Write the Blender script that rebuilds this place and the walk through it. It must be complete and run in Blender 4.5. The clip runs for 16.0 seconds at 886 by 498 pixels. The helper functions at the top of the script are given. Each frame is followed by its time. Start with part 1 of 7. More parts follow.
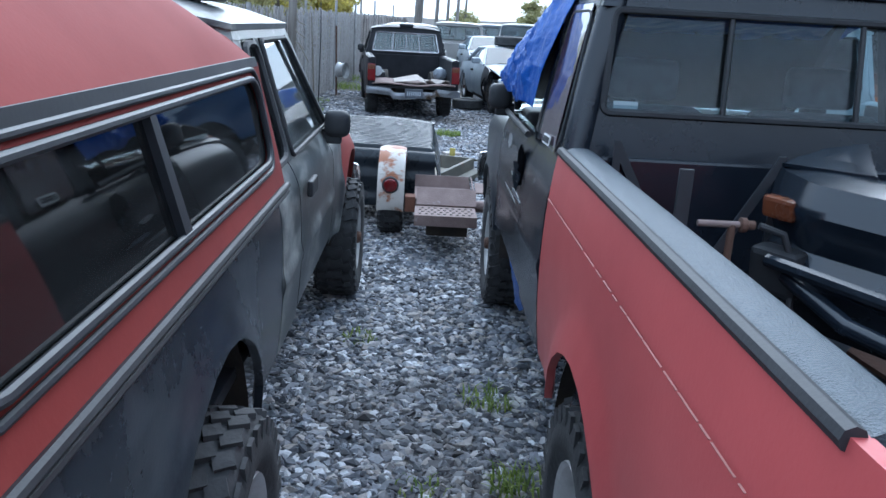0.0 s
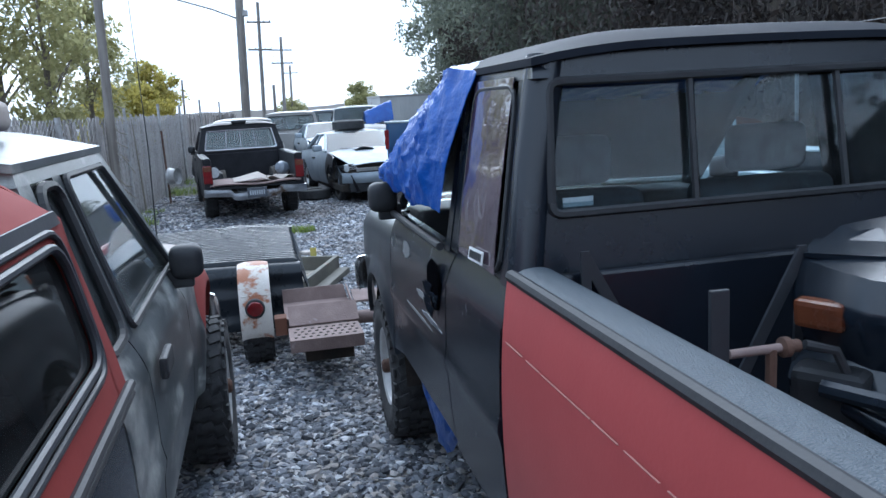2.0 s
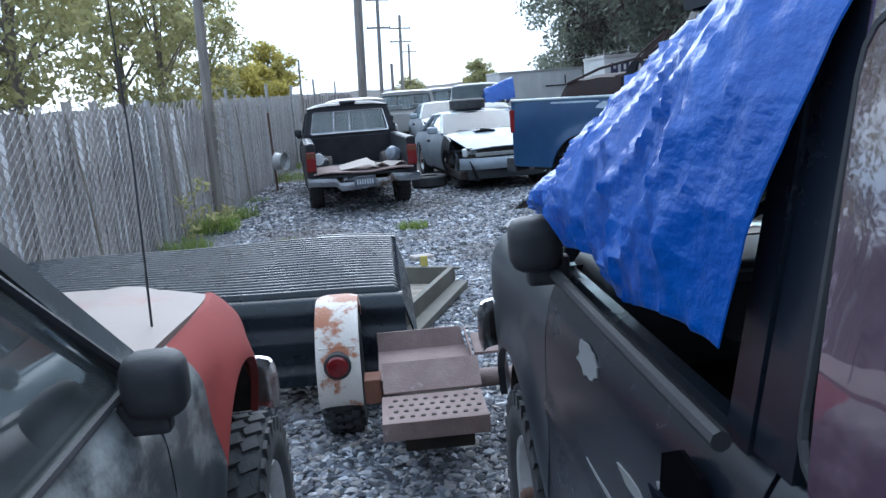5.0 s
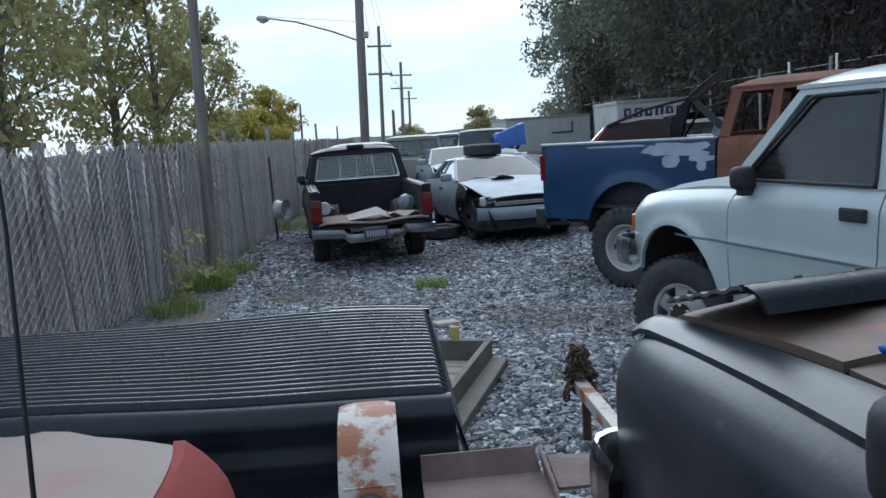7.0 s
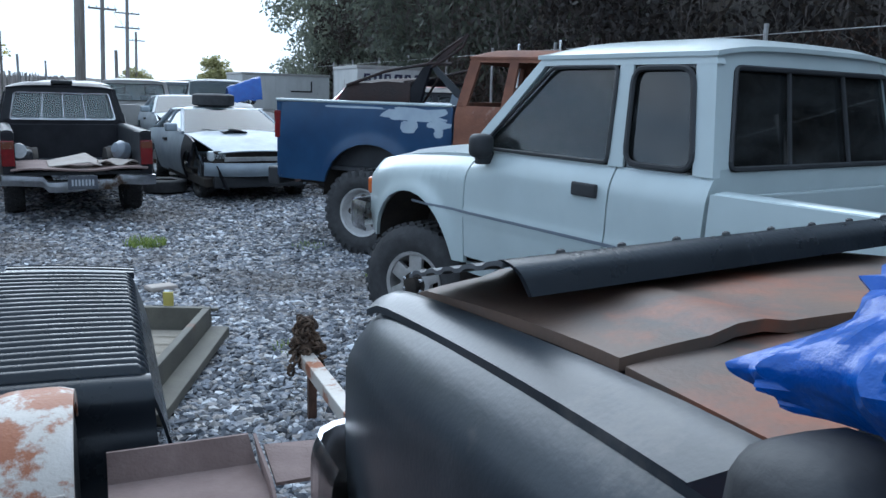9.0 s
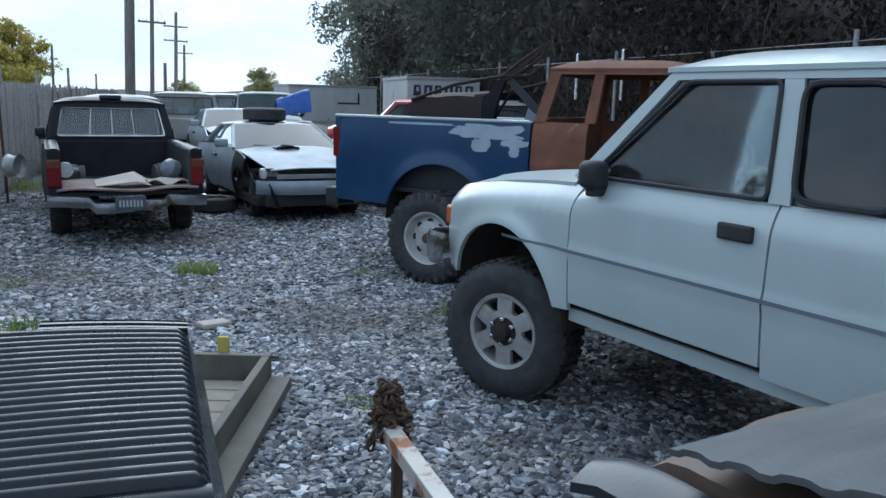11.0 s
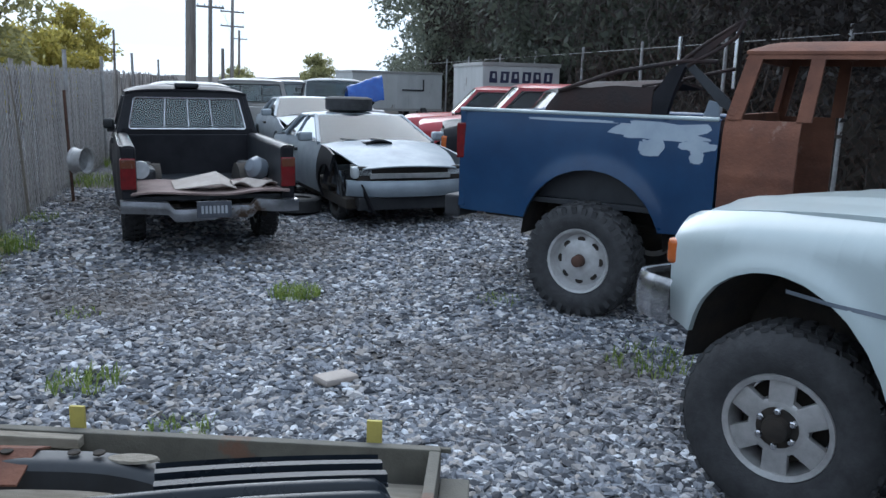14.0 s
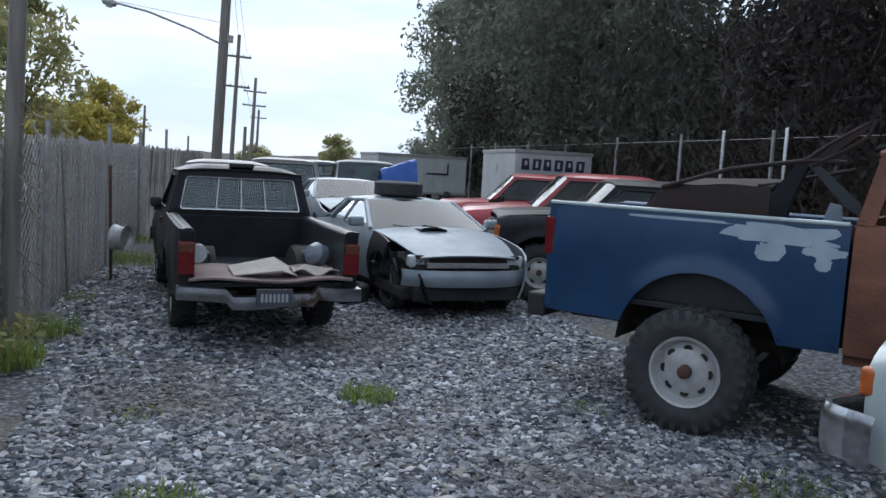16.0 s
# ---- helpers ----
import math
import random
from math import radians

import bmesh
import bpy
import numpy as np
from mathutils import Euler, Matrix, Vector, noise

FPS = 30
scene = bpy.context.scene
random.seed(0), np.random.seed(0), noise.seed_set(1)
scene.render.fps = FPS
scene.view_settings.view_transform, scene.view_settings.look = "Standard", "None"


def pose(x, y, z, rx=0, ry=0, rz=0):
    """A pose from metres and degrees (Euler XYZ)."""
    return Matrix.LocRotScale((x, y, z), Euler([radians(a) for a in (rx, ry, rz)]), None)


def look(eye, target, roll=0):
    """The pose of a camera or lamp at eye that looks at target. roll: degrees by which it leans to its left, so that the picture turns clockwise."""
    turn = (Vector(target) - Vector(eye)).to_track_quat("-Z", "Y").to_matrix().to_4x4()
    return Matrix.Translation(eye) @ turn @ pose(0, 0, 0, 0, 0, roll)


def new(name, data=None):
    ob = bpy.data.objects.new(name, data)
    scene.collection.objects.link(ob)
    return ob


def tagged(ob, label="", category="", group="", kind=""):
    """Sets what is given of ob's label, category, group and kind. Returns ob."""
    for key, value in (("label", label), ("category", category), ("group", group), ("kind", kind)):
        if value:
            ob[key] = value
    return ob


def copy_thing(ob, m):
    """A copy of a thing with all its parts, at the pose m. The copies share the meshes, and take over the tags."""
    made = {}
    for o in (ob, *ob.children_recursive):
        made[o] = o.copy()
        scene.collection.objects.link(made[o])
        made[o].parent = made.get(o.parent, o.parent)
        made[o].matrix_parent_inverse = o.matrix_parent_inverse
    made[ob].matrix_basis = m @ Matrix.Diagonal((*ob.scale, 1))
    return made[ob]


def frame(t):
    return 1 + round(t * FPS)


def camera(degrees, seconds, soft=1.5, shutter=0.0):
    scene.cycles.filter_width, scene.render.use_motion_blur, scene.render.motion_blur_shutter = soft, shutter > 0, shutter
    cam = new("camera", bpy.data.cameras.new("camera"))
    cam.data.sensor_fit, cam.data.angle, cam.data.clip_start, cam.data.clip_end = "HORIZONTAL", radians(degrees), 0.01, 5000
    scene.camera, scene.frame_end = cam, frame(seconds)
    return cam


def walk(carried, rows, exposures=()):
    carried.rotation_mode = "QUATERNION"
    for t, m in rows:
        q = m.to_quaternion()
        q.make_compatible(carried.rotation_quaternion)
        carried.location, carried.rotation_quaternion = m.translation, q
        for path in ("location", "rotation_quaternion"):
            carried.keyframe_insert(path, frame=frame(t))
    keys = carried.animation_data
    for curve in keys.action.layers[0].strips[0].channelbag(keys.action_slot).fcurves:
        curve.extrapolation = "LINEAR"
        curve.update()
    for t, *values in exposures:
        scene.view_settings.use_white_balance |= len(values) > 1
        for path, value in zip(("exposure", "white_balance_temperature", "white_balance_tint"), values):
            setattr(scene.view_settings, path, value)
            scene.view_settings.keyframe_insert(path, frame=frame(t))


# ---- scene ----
import collections

cam = camera(57.8, 16.0)
PATH = [
    (0, (0.003, -0.007, 1.653), (0.064, 1.917, 1.11), 3.3),
    (0.5, (-0.023, 0.019, 1.674), (0.076, 1.966, 1.229), 1.3),
    (1, (-0.019, 0.22, 1.666), (0.295, 2.146, 1.228), 1.4),
    (1.5, (-0.023, 0.498, 1.689), (0.408, 2.414, 1.312), -1.3),
    (2, (-0.111, 0.783, 1.69), (0.311, 2.705, 1.331), -3.3),
    (2.5, (-0.031, 1.059, 1.716), (0.424, 2.975, 1.365), -5.2),
    (3, (0.077, 1.352, 1.735), (0.541, 3.266, 1.387), -5.7),
    (3.5, (-0.03, 1.655, 1.707), (0.406, 3.576, 1.359), -5.0),
    (4, (-0.07, 1.863, 1.685), (0.311, 3.788, 1.3), -3.6),
    (4.5, (0.035, 2.137, 1.666), (0.257, 4.083, 1.263), -4.4),
    (4.7, (0.053, 2.249, 1.674), (0.222, 4.202, 1.275), -4.5),
    (6.8, (-0.097, 3.45, 1.633), (-0.024, 5.423, 1.314), -3.7),
    (7, (-0.13, 3.545, 1.641), (0.019, 5.52, 1.36), -3.8),
    (7.5, (-0.129, 3.7, 1.617), (0.501, 5.57, 1.29), -1.5),
    (8, (-0.145, 3.746, 1.579), (0.607, 5.55, 1.155), 1.7),
    (8.2, (-0.13, 3.773, 1.574), (0.649, 5.569, 1.162), 1.9),
    (10.3, (0.077, 4.332, 1.585), (0.832, 6.148, 1.219), 1.0),
    (10.5, (0.035, 4.429, 1.592), (0.771, 6.252, 1.222), 0.0),
    (11, (-0.027, 4.648, 1.609), (0.657, 6.492, 1.247), 1.4),
    (11.5, (-0.009, 4.944, 1.594), (0.662, 6.792, 1.229), 0.1),
    (12, (-0.074, 5.228, 1.637), (0.568, 7.088, 1.28), 2.2),
    (12.5, (-0.229, 5.486, 1.661), (0.352, 7.366, 1.303), 2.0),
    (13, (-0.248, 5.659, 1.639), (0.331, 7.538, 1.272), 2.3),
    (13.5, (-0.229, 5.908, 1.633), (0.35, 7.787, 1.27), -0.4),
    (14, (-0.315, 6.133, 1.627), (0.258, 8.007, 1.229), 1.5),
    (14.5, (-0.52, 6.33, 1.611), (0.054, 8.193, 1.164), 1.4),
    (15, (-0.584, 6.452, 1.604), (-0.004, 8.338, 1.28), 1.9),
    (15.5, (-0.575, 6.605, 1.622), (-0.005, 8.51, 1.408), 1.1),
    (16, (-0.753, 6.757, 1.653), (-0.192, 8.666, 1.454), 3.3),
]
walk(cam, [(t, look(eye, target, roll)) for t, eye, target, roll in PATH], [(0.0, 2.2, 5100, 6), (0.5, 1.78, 5100, 8), (1.5, 1.98, 5200, 8), (3.5, 2.02, 5300, 8), (4.7, 2.08, 5250, 8), (7.0, 1.18, 5450, 6), (7.5, 1.2, 5350, 6), (8.0, 1.8, 5250, 6), (10.5, 1.34, 5250, 4), (12.5, 1.42, 5500, 8), (13.5, 1.42, 5500, 8), (14.5, 1.62, 5500, 8), (15.0, 1.5, 5500, 8), (16.0, 1.15, 5700, 9)])

# ---- world and sun ----
world = bpy.data.worlds.new("sky")
scene.world = world
world.use_nodes = True
wn, wl = world.node_tree.nodes, world.node_tree.links
sky = wn.new("ShaderNodeTexSky")
sky.sky_type = "NISHITA"
sky.sun_disc = False
SUN_EL, SUN_AZ = radians(36), radians(10)
sky.sun_elevation, sky.sun_rotation = SUN_EL, SUN_AZ
sky.air_density, sky.dust_density, sky.ozone_density = 1.0, 2.0, 1.0
geo = wn.new("ShaderNodeTexCoord")
mapn = wn.new("ShaderNodeMapping")
mapn.inputs["Scale"].default_value = (1.0, 1.0, 4.5)
cloud = wn.new("ShaderNodeTexNoise")
cloud.inputs["Scale"].default_value, cloud.inputs["Detail"].default_value = 2.6, 7.0
ramp = wn.new("ShaderNodeValToRGB")
ramp.color_ramp.elements[0].position, ramp.color_ramp.elements[1].position = 0.40, 0.66
deck = wn.new("ShaderNodeMixRGB")
deck.inputs["Color1"].default_value, deck.inputs["Color2"].default_value = (3.7, 4.3, 4.9, 1), (5.6, 5.6, 5.55, 1)
mixc = wn.new("ShaderNodeMixRGB")
mixc.inputs["Fac"].default_value = 0.93
wl.new(geo.outputs["Generated"], mapn.inputs["Vector"])
wl.new(mapn.outputs["Vector"], cloud.inputs["Vector"])
wl.new(cloud.outputs["Fac"], ramp.inputs["Fac"])
wl.new(ramp.outputs["Color"], deck.inputs["Fac"])
wl.new(deck.outputs["Color"], mixc.inputs["Color2"])
wl.new(sky.outputs["Color"], mixc.inputs["Color1"])
wl.new(mixc.outputs["Color"], wn["Background"].inputs["Color"])
wn["Background"].inputs["Strength"].default_value = 0.087

sun_data = bpy.data.lights.new("sun", "SUN")
sun_data.energy, sun_data.angle, sun_data.color = 0.95, radians(64), (1.0, 0.95, 0.88)
sun = new("sun", sun_data)
sun_dir = Vector((math.sin(SUN_AZ) * math.cos(SUN_EL), math.cos(SUN_AZ) * math.cos(SUN_EL), math.sin(SUN_EL)))
sun.matrix_world = look(tuple(sun_dir * 60), (0, 0, 0))


# ---- materials ----
def node_mat(name):
    m = bpy.data.materials.new(name)
    m.use_nodes = True
    return m, m.node_tree.nodes, m.node_tree.links, m.node_tree.nodes["Principled BSDF"]


def surface(name, colour, other=None, rough=0.6, metal=0.0, scale=6.0, patch=None, patch_at=0.62, patch_scale=2.0, patch_rough=None,
            bump=0.15, bump_scale=90.0, coat=0.0, vary=0.0, stretch=(1, 1, 1), soft=0.06, spec=0.5):
    """A worn surface: a fine and a coarse noise between two colours, patches of a third, a fine relief."""
    m, n, l, p = node_mat(name)
    other = other or tuple(c * 0.8 for c in colour)
    tc = n.new("ShaderNodeTexCoord")
    mp = n.new("ShaderNodeMapping")
    mp.inputs["Scale"].default_value = stretch
    l.new(tc.outputs["Object"], mp.inputs["Vector"])
    big = n.new("ShaderNodeTexNoise")
    big.inputs["Scale"].default_value, big.inputs["Detail"].default_value = scale, 9.0
    big.inputs["Roughness"].default_value = 0.62
    l.new(mp.outputs["Vector"], big.inputs["Vector"])
    r = n.new("ShaderNodeValToRGB")
    r.color_ramp.elements[0].position, r.color_ramp.elements[1].position = 0.34, 0.68
    r.color_ramp.elements[0].color, r.color_ramp.elements[1].color = (*colour, 1), (*other, 1)
    l.new(big.outputs["Fac"], r.inputs["Fac"])
    out = r.outputs["Color"]
    rough_out = None
    if patch:
        pn = n.new("ShaderNodeTexNoise")
        pn.inputs["Scale"].default_value, pn.inputs["Detail"].default_value = patch_scale, 12.0
        pn.inputs["Roughness"].default_value = 0.66
        l.new(mp.outputs["Vector"], pn.inputs["Vector"])
        pr = n.new("ShaderNodeValToRGB")
        pr.color_ramp.elements[0].position, pr.color_ramp.elements[1].position = patch_at, patch_at + soft
        l.new(pn.outputs["Fac"], pr.inputs["Fac"])
        mx = n.new("ShaderNodeMixRGB")
        mx.inputs["Color2"].default_value = (*patch, 1)
        l.new(pr.outputs["Color"], mx.inputs["Fac"])
        l.new(out, mx.inputs["Color1"])
        out = mx.outputs["Color"]
        if patch_rough is not None:
            mr = n.new("ShaderNodeMapRange")
            mr.inputs["To Min"].default_value, mr.inputs["To Max"].default_value = rough, patch_rough
            l.new(pr.outputs["Color"], mr.inputs["Value"])
            rough_out = mr.outputs["Result"]
    if vary:
        oi = n.new("ShaderNodeObjectInfo")
        hs = n.new("ShaderNodeHueSaturation")
        mr2 = n.new("ShaderNodeMapRange")
        mr2.inputs["To Min"].default_value, mr2.inputs["To Max"].default_value = 1 - vary, 1 + vary
        l.new(oi.outputs["Random"], mr2.inputs["Value"])
        l.new(mr2.outputs["Result"], hs.inputs["Value"])
        l.new(out, hs.inputs["Color"])
        out = hs.outputs["Color"]
    l.new(out, p.inputs["Base Color"])
    if rough_out is None:
        mr3 = n.new("ShaderNodeMapRange")
        mr3.inputs["To Min"].default_value, mr3.inputs["To Max"].default_value = max(0.03, rough - 0.1), min(1, rough + 0.12)
        l.new(big.outputs["Fac"], mr3.inputs["Value"])
        rough_out = mr3.outputs["Result"]
    l.new(rough_out, p.inputs["Roughness"])
    p.inputs["Metallic"].default_value = metal
    p.inputs["Specular IOR Level"].default_value = spec
    p.inputs["Coat Weight"].default_value = coat
    p.inputs["Coat Roughness"].default_value = 0.12
    if bump:
        fine = n.new("ShaderNodeTexNoise")
        fine.inputs["Scale"].default_value, fine.inputs["Detail"].default_value = bump_scale, 4.0
        l.new(mp.outputs["Vector"], fine.inputs["Vector"])
        b = n.new("ShaderNodeBump")
        b.inputs["Strength"].default_value, b.inputs["Distance"].default_value = bump, 0.01
        l.new(fine.outputs["Fac"], b.inputs["Height"])
        l.new(b.outputs["Normal"], p.inputs["Normal"])
    return m


def glass(name, tint, clear, ior=1.85, dust=0.0):
    """A window pane: a see-through sheet of a tint under a mirror-like skin."""
    m, n, l, p = node_mat(name)
    n.remove(p)
    tr, gl = n.new("ShaderNodeBsdfTransparent"), n.new("ShaderNodeBsdfGlossy")
    tr.inputs["Color"].default_value = (*[c * clear for c in tint], 1)
    gl.inputs["Roughness"].default_value = 0.03
    fr = n.new("ShaderNodeFresnel")
    fr.inputs["IOR"].default_value = ior
    mix = n.new("ShaderNodeMixShader")
    l.new(fr.outputs["Fac"], mix.inputs["Fac"])
    l.new(tr.outputs["BSDF"], mix.inputs[1])
    l.new(gl.outputs["BSDF"], mix.inputs[2])
    out = mix.outputs["Shader"]
    if dust:
        di, no, r = n.new("ShaderNodeBsdfDiffuse"), n.new("ShaderNodeTexNoise"), n.new("ShaderNodeMapRange")
        di.inputs["Color"].default_value = (0.52, 0.55, 0.56, 1)
        no.inputs["Scale"].default_value, no.inputs["Detail"].default_value = 3.5, 9.0
        r.inputs["From Min"].default_value, r.inputs["From Max"].default_value = 0.35, 0.7
        r.inputs["To Min"].default_value, r.inputs["To Max"].default_value = dust * 0.4, dust * 1.8
        mix2 = n.new("ShaderNodeMixShader")
        l.new(no.outputs["Fac"], r.inputs["Value"])
        l.new(r.outputs["Result"], mix2.inputs["Fac"])
        l.new(out, mix2.inputs[1])
        l.new(di.outputs["BSDF"], mix2.inputs[2])
        out = mix2.outputs["Shader"]
    l.new(out, n["Material Output"].inputs["Surface"])
    return m


def gravel_material():
    m, n, l, p = node_mat("crushed limestone")
    gi = n.new("ShaderNodeNewGeometry")
    r = n.new("ShaderNodeValToRGB")
    e = r.color_ramp.elements
    e[0].position, e[1].position = 0.0, 1.0
    e[0].color, e[1].color = (0.030, 0.032, 0.040, 1), (0.60, 0.62, 0.66, 1)
    for pos, c in ((0.28, (0.09, 0.098, 0.115)), (0.6, (0.23, 0.243, 0.275)), (0.82, (0.31, 0.285, 0.265))):
        x = e.new(pos)
        x.color = (*c, 1)
    l.new(gi.outputs["Random Per Island"], r.inputs["Fac"])
    tc = n.new("ShaderNodeTexCoord")
    no = n.new("ShaderNodeTexNoise")
    no.inputs["Scale"].default_value, no.inputs["Detail"].default_value = 70, 5
    l.new(tc.outputs["Object"], no.inputs["Vector"])
    mu = n.new("ShaderNodeMixRGB")
    mu.blend_type, mu.inputs["Fac"].default_value = "OVERLAY", 0.5
    l.new(r.outputs["Color"], mu.inputs["Color1"])
    l.new(no.outputs["Fac"], mu.inputs["Color2"])
    dirt = n.new("ShaderNodeTexNoise")
    dirt.inputs["Scale"].default_value, dirt.inputs["Detail"].default_value = 0.55, 6
    l.new(tc.outputs["Object"], dirt.inputs["Vector"])
    dr = n.new("ShaderNodeValToRGB")
    dr.color_ramp.elements[0].position, dr.color_ramp.elements[1].position = 0.49, 0.68
    dr.color_ramp.elements[1].color = (0.7, 0.7, 0.7, 1)
    l.new(dirt.outputs["Fac"], dr.inputs["Fac"])
    soil = n.new("ShaderNodeMixRGB")
    soil.inputs["Color2"].default_value = (0.085, 0.07, 0.06, 1)
    l.new(dr.outputs["Color"], soil.inputs["Fac"])
    l.new(mu.outputs["Color"], soil.inputs["Color1"])
    l.new(soil.outputs["Color"], p.inputs["Base Color"])
    p.inputs["Roughness"].default_value = 0.8
    return m


def ground_material():
    """Packed gravel: small stones as cells, with dirt, damp and oil patches."""
    m, n, l, p = node_mat("packed gravel")
    tc = n.new("ShaderNodeTexCoord")
    v = n.new("ShaderNodeTexVoronoi")
    v.inputs["Scale"].default_value = 26
    l.new(tc.outputs["Object"], v.inputs["Vector"])
    sep = n.new("ShaderNodeSeparateColor")
    l.new(v.outputs["Color"], sep.inputs["Color"])
    r = n.new("ShaderNodeValToRGB")
    e = r.color_ramp.elements
    e[0].color, e[1].color = (0.05, 0.05, 0.055, 1), (0.28, 0.29, 0.32, 1)
    x = e.new(0.55)
    x.color = (0.16, 0.165, 0.18, 1)
    l.new(sep.outputs["Red"], r.inputs["Fac"])
    # Each cell darkens outward to 0.4: shade between stones put into the colour.
    edge = n.new("ShaderNodeMapRange")
    edge.inputs["From Min"].default_value, edge.inputs["From Max"].default_value = 0.25, 0.62
    edge.inputs["To Min"].default_value, edge.inputs["To Max"].default_value = 1.0, 0.4
    l.new(v.outputs["Distance"], edge.inputs["Value"])
    mul = n.new("ShaderNodeMixRGB")
    mul.blend_type, mul.inputs["Fac"].default_value = "MULTIPLY", 1
    l.new(r.outputs["Color"], mul.inputs["Color1"])
    l.new(edge.outputs["Result"], mul.inputs["Color2"])
    dirt = n.new("ShaderNodeTexNoise")
    dirt.inputs["Scale"].default_value, dirt.inputs["Detail"].default_value = 0.7, 8
    l.new(tc.outputs["Object"], dirt.inputs["Vector"])
    dr = n.new("ShaderNodeValToRGB")
    dr.color_ramp.elements[0].position, dr.color_ramp.elements[1].position = 0.5, 0.72
    l.new(dirt.outputs["Fac"], dr.inputs["Fac"])
    mx = n.new("ShaderNodeMixRGB")
    mx.inputs["Color2"].default_value = (0.13, 0.105, 0.075, 1)
    l.new(dr.outputs["Color"], mx.inputs["Fac"])
    l.new(mul.outputs["Color"], mx.inputs["Color1"])
    l.new(mx.outputs["Color"], p.inputs["Base Color"])
    b = n.new("ShaderNodeBump")
    b.inputs["Strength"].default_value, b.inputs["Distance"].default_value, b.invert = 0.9, 0.02, True
    l.new(v.outputs["Distance"], b.inputs["Height"])
    l.new(b.outputs["Normal"], p.inputs["Normal"])
    p.inputs["Roughness"].default_value = 0.85
    return m


M_GREYLINER = surface("dusty grey liner plastic", (0.06, 0.064, 0.07), (0.10, 0.105, 0.11), rough=0.5, scale=5, bump=0.1)
M_GROUND, M_GRAVEL = ground_material(), gravel_material()
M_RUBBER = surface("dusty tyre rubber", (0.022, 0.022, 0.024), (0.05, 0.05, 0.052), rough=0.75, scale=14, bump=0.3, bump_scale=60)
M_BLACK = surface("black plastic", (0.012, 0.013, 0.016), (0.026, 0.027, 0.03), rough=0.62, scale=8, bump=0.1)
M_TRIM = surface("black satin trim", (0.014, 0.016, 0.020), (0.026, 0.029, 0.035), rough=0.48, scale=8, bump=0.05)
M_UNDER = surface("grimy underbody", (0.012, 0.011, 0.010), (0.04, 0.03, 0.022), rough=0.9, scale=7, bump=0.4, bump_scale=40)
M_CHROME = surface("dull chrome", (0.62, 0.63, 0.65), (0.4, 0.4, 0.42), rough=0.22, metal=1.0, scale=9, patch=(0.2, 0.14, 0.1), patch_at=0.68, patch_rough=0.7, bump=0.03)
M_DULLCHROME = surface("pitted dull chrome", (0.30, 0.31, 0.33), (0.16, 0.16, 0.17), rough=0.3, metal=0.9, scale=6, patch=(0.10, 0.07, 0.05), patch_at=0.56, patch_rough=0.8, bump=0.1)
M_ALLOY = surface("worn alloy", (0.50, 0.49, 0.48), (0.34, 0.33, 0.32), rough=0.35, metal=0.5, scale=14, patch=(0.22, 0.19, 0.16), patch_at=0.63, patch_rough=0.7, bump=0.08)
M_STEELW = surface("grey painted steel wheel", (0.5, 0.5, 0.5), (0.36, 0.35, 0.34), rough=0.5, metal=0.2, scale=12, patch=(0.2, 0.15, 0.11), patch_at=0.66, bump=0.08)
M_GLASS = glass("window glass", (0.84, 0.93, 0.95), 0.94, 1.6, 0.01)
M_DUSTGLASS = glass("dusty window glass", (0.84, 0.93, 0.95), 0.9, 2.3, 0.04)
M_SCREEN = glass("dark car screen", (0.6, 0.7, 0.74), 0.55, 1.38, 0.03)
M_TINT = glass("tinted window glass", (0.7, 0.8, 0.85), 0.2, 1.65, 0.02)
M_TINTR = glass("rear window glass", (0.80, 0.90, 0.95), 0.8, 1.35, 0.01)
M_AMBER = surface("amber lens", (0.48, 0.12, 0.025), (0.36, 0.09, 0.02), rough=0.15, scale=20, bump=0.1, bump_scale=200)
M_REDLENS = surface("red lens", (0.15, 0.008, 0.010), (0.10, 0.006, 0.008), rough=0.15, scale=20, bump=0.1, bump_scale=200)
M_AMBERD = surface("grimy amber lens", (0.13, 0.042, 0.018), (0.085, 0.028, 0.014), rough=0.25, scale=20, bump=0.1, bump_scale=200)
M_CLEARLENS = surface("clear lamp lens", (0.55, 0.57, 0.58), (0.4, 0.42, 0.43), rough=0.12, scale=12, bump=0.1, bump_scale=160)
M_SEAT = surface("grey seat cloth", (0.10, 0.10, 0.11), (0.17, 0.17, 0.18), rough=0.95, scale=20, bump=0.4, bump_scale=250)
M_RUST = surface("burnt rusty steel", (0.10, 0.042, 0.027), (0.20, 0.085, 0.05), rough=0.85, scale=3.5, patch=(0.27, 0.19, 0.15), patch_at=0.62, bump=0.5, bump_scale=45)
M_DARKRUST = surface("dark rusty steel", (0.05, 0.028, 0.02), (0.12, 0.06, 0.04), rough=0.85, scale=6, bump=0.5, bump_scale=60)
M_PLATE = surface("licence plate", (0.05, 0.055, 0.07), (0.09, 0.095, 0.11), rough=0.4, scale=10, bump=0.02)
M_INK = surface("dark blue lettering", (0.02, 0.022, 0.06), rough=0.5, bump=0)
M_PALEINK = surface("pale plate characters", (0.4, 0.42, 0.45), rough=0.5, bump=0)
M_WHITEPAINT = surface("white truck paint", (0.43, 0.49, 0.495), (0.375, 0.425, 0.43), rough=0.3, scale=1.6, patch=(0.42, 0.42, 0.40), patch_at=0.74, bump=0.02, coat=0.4)
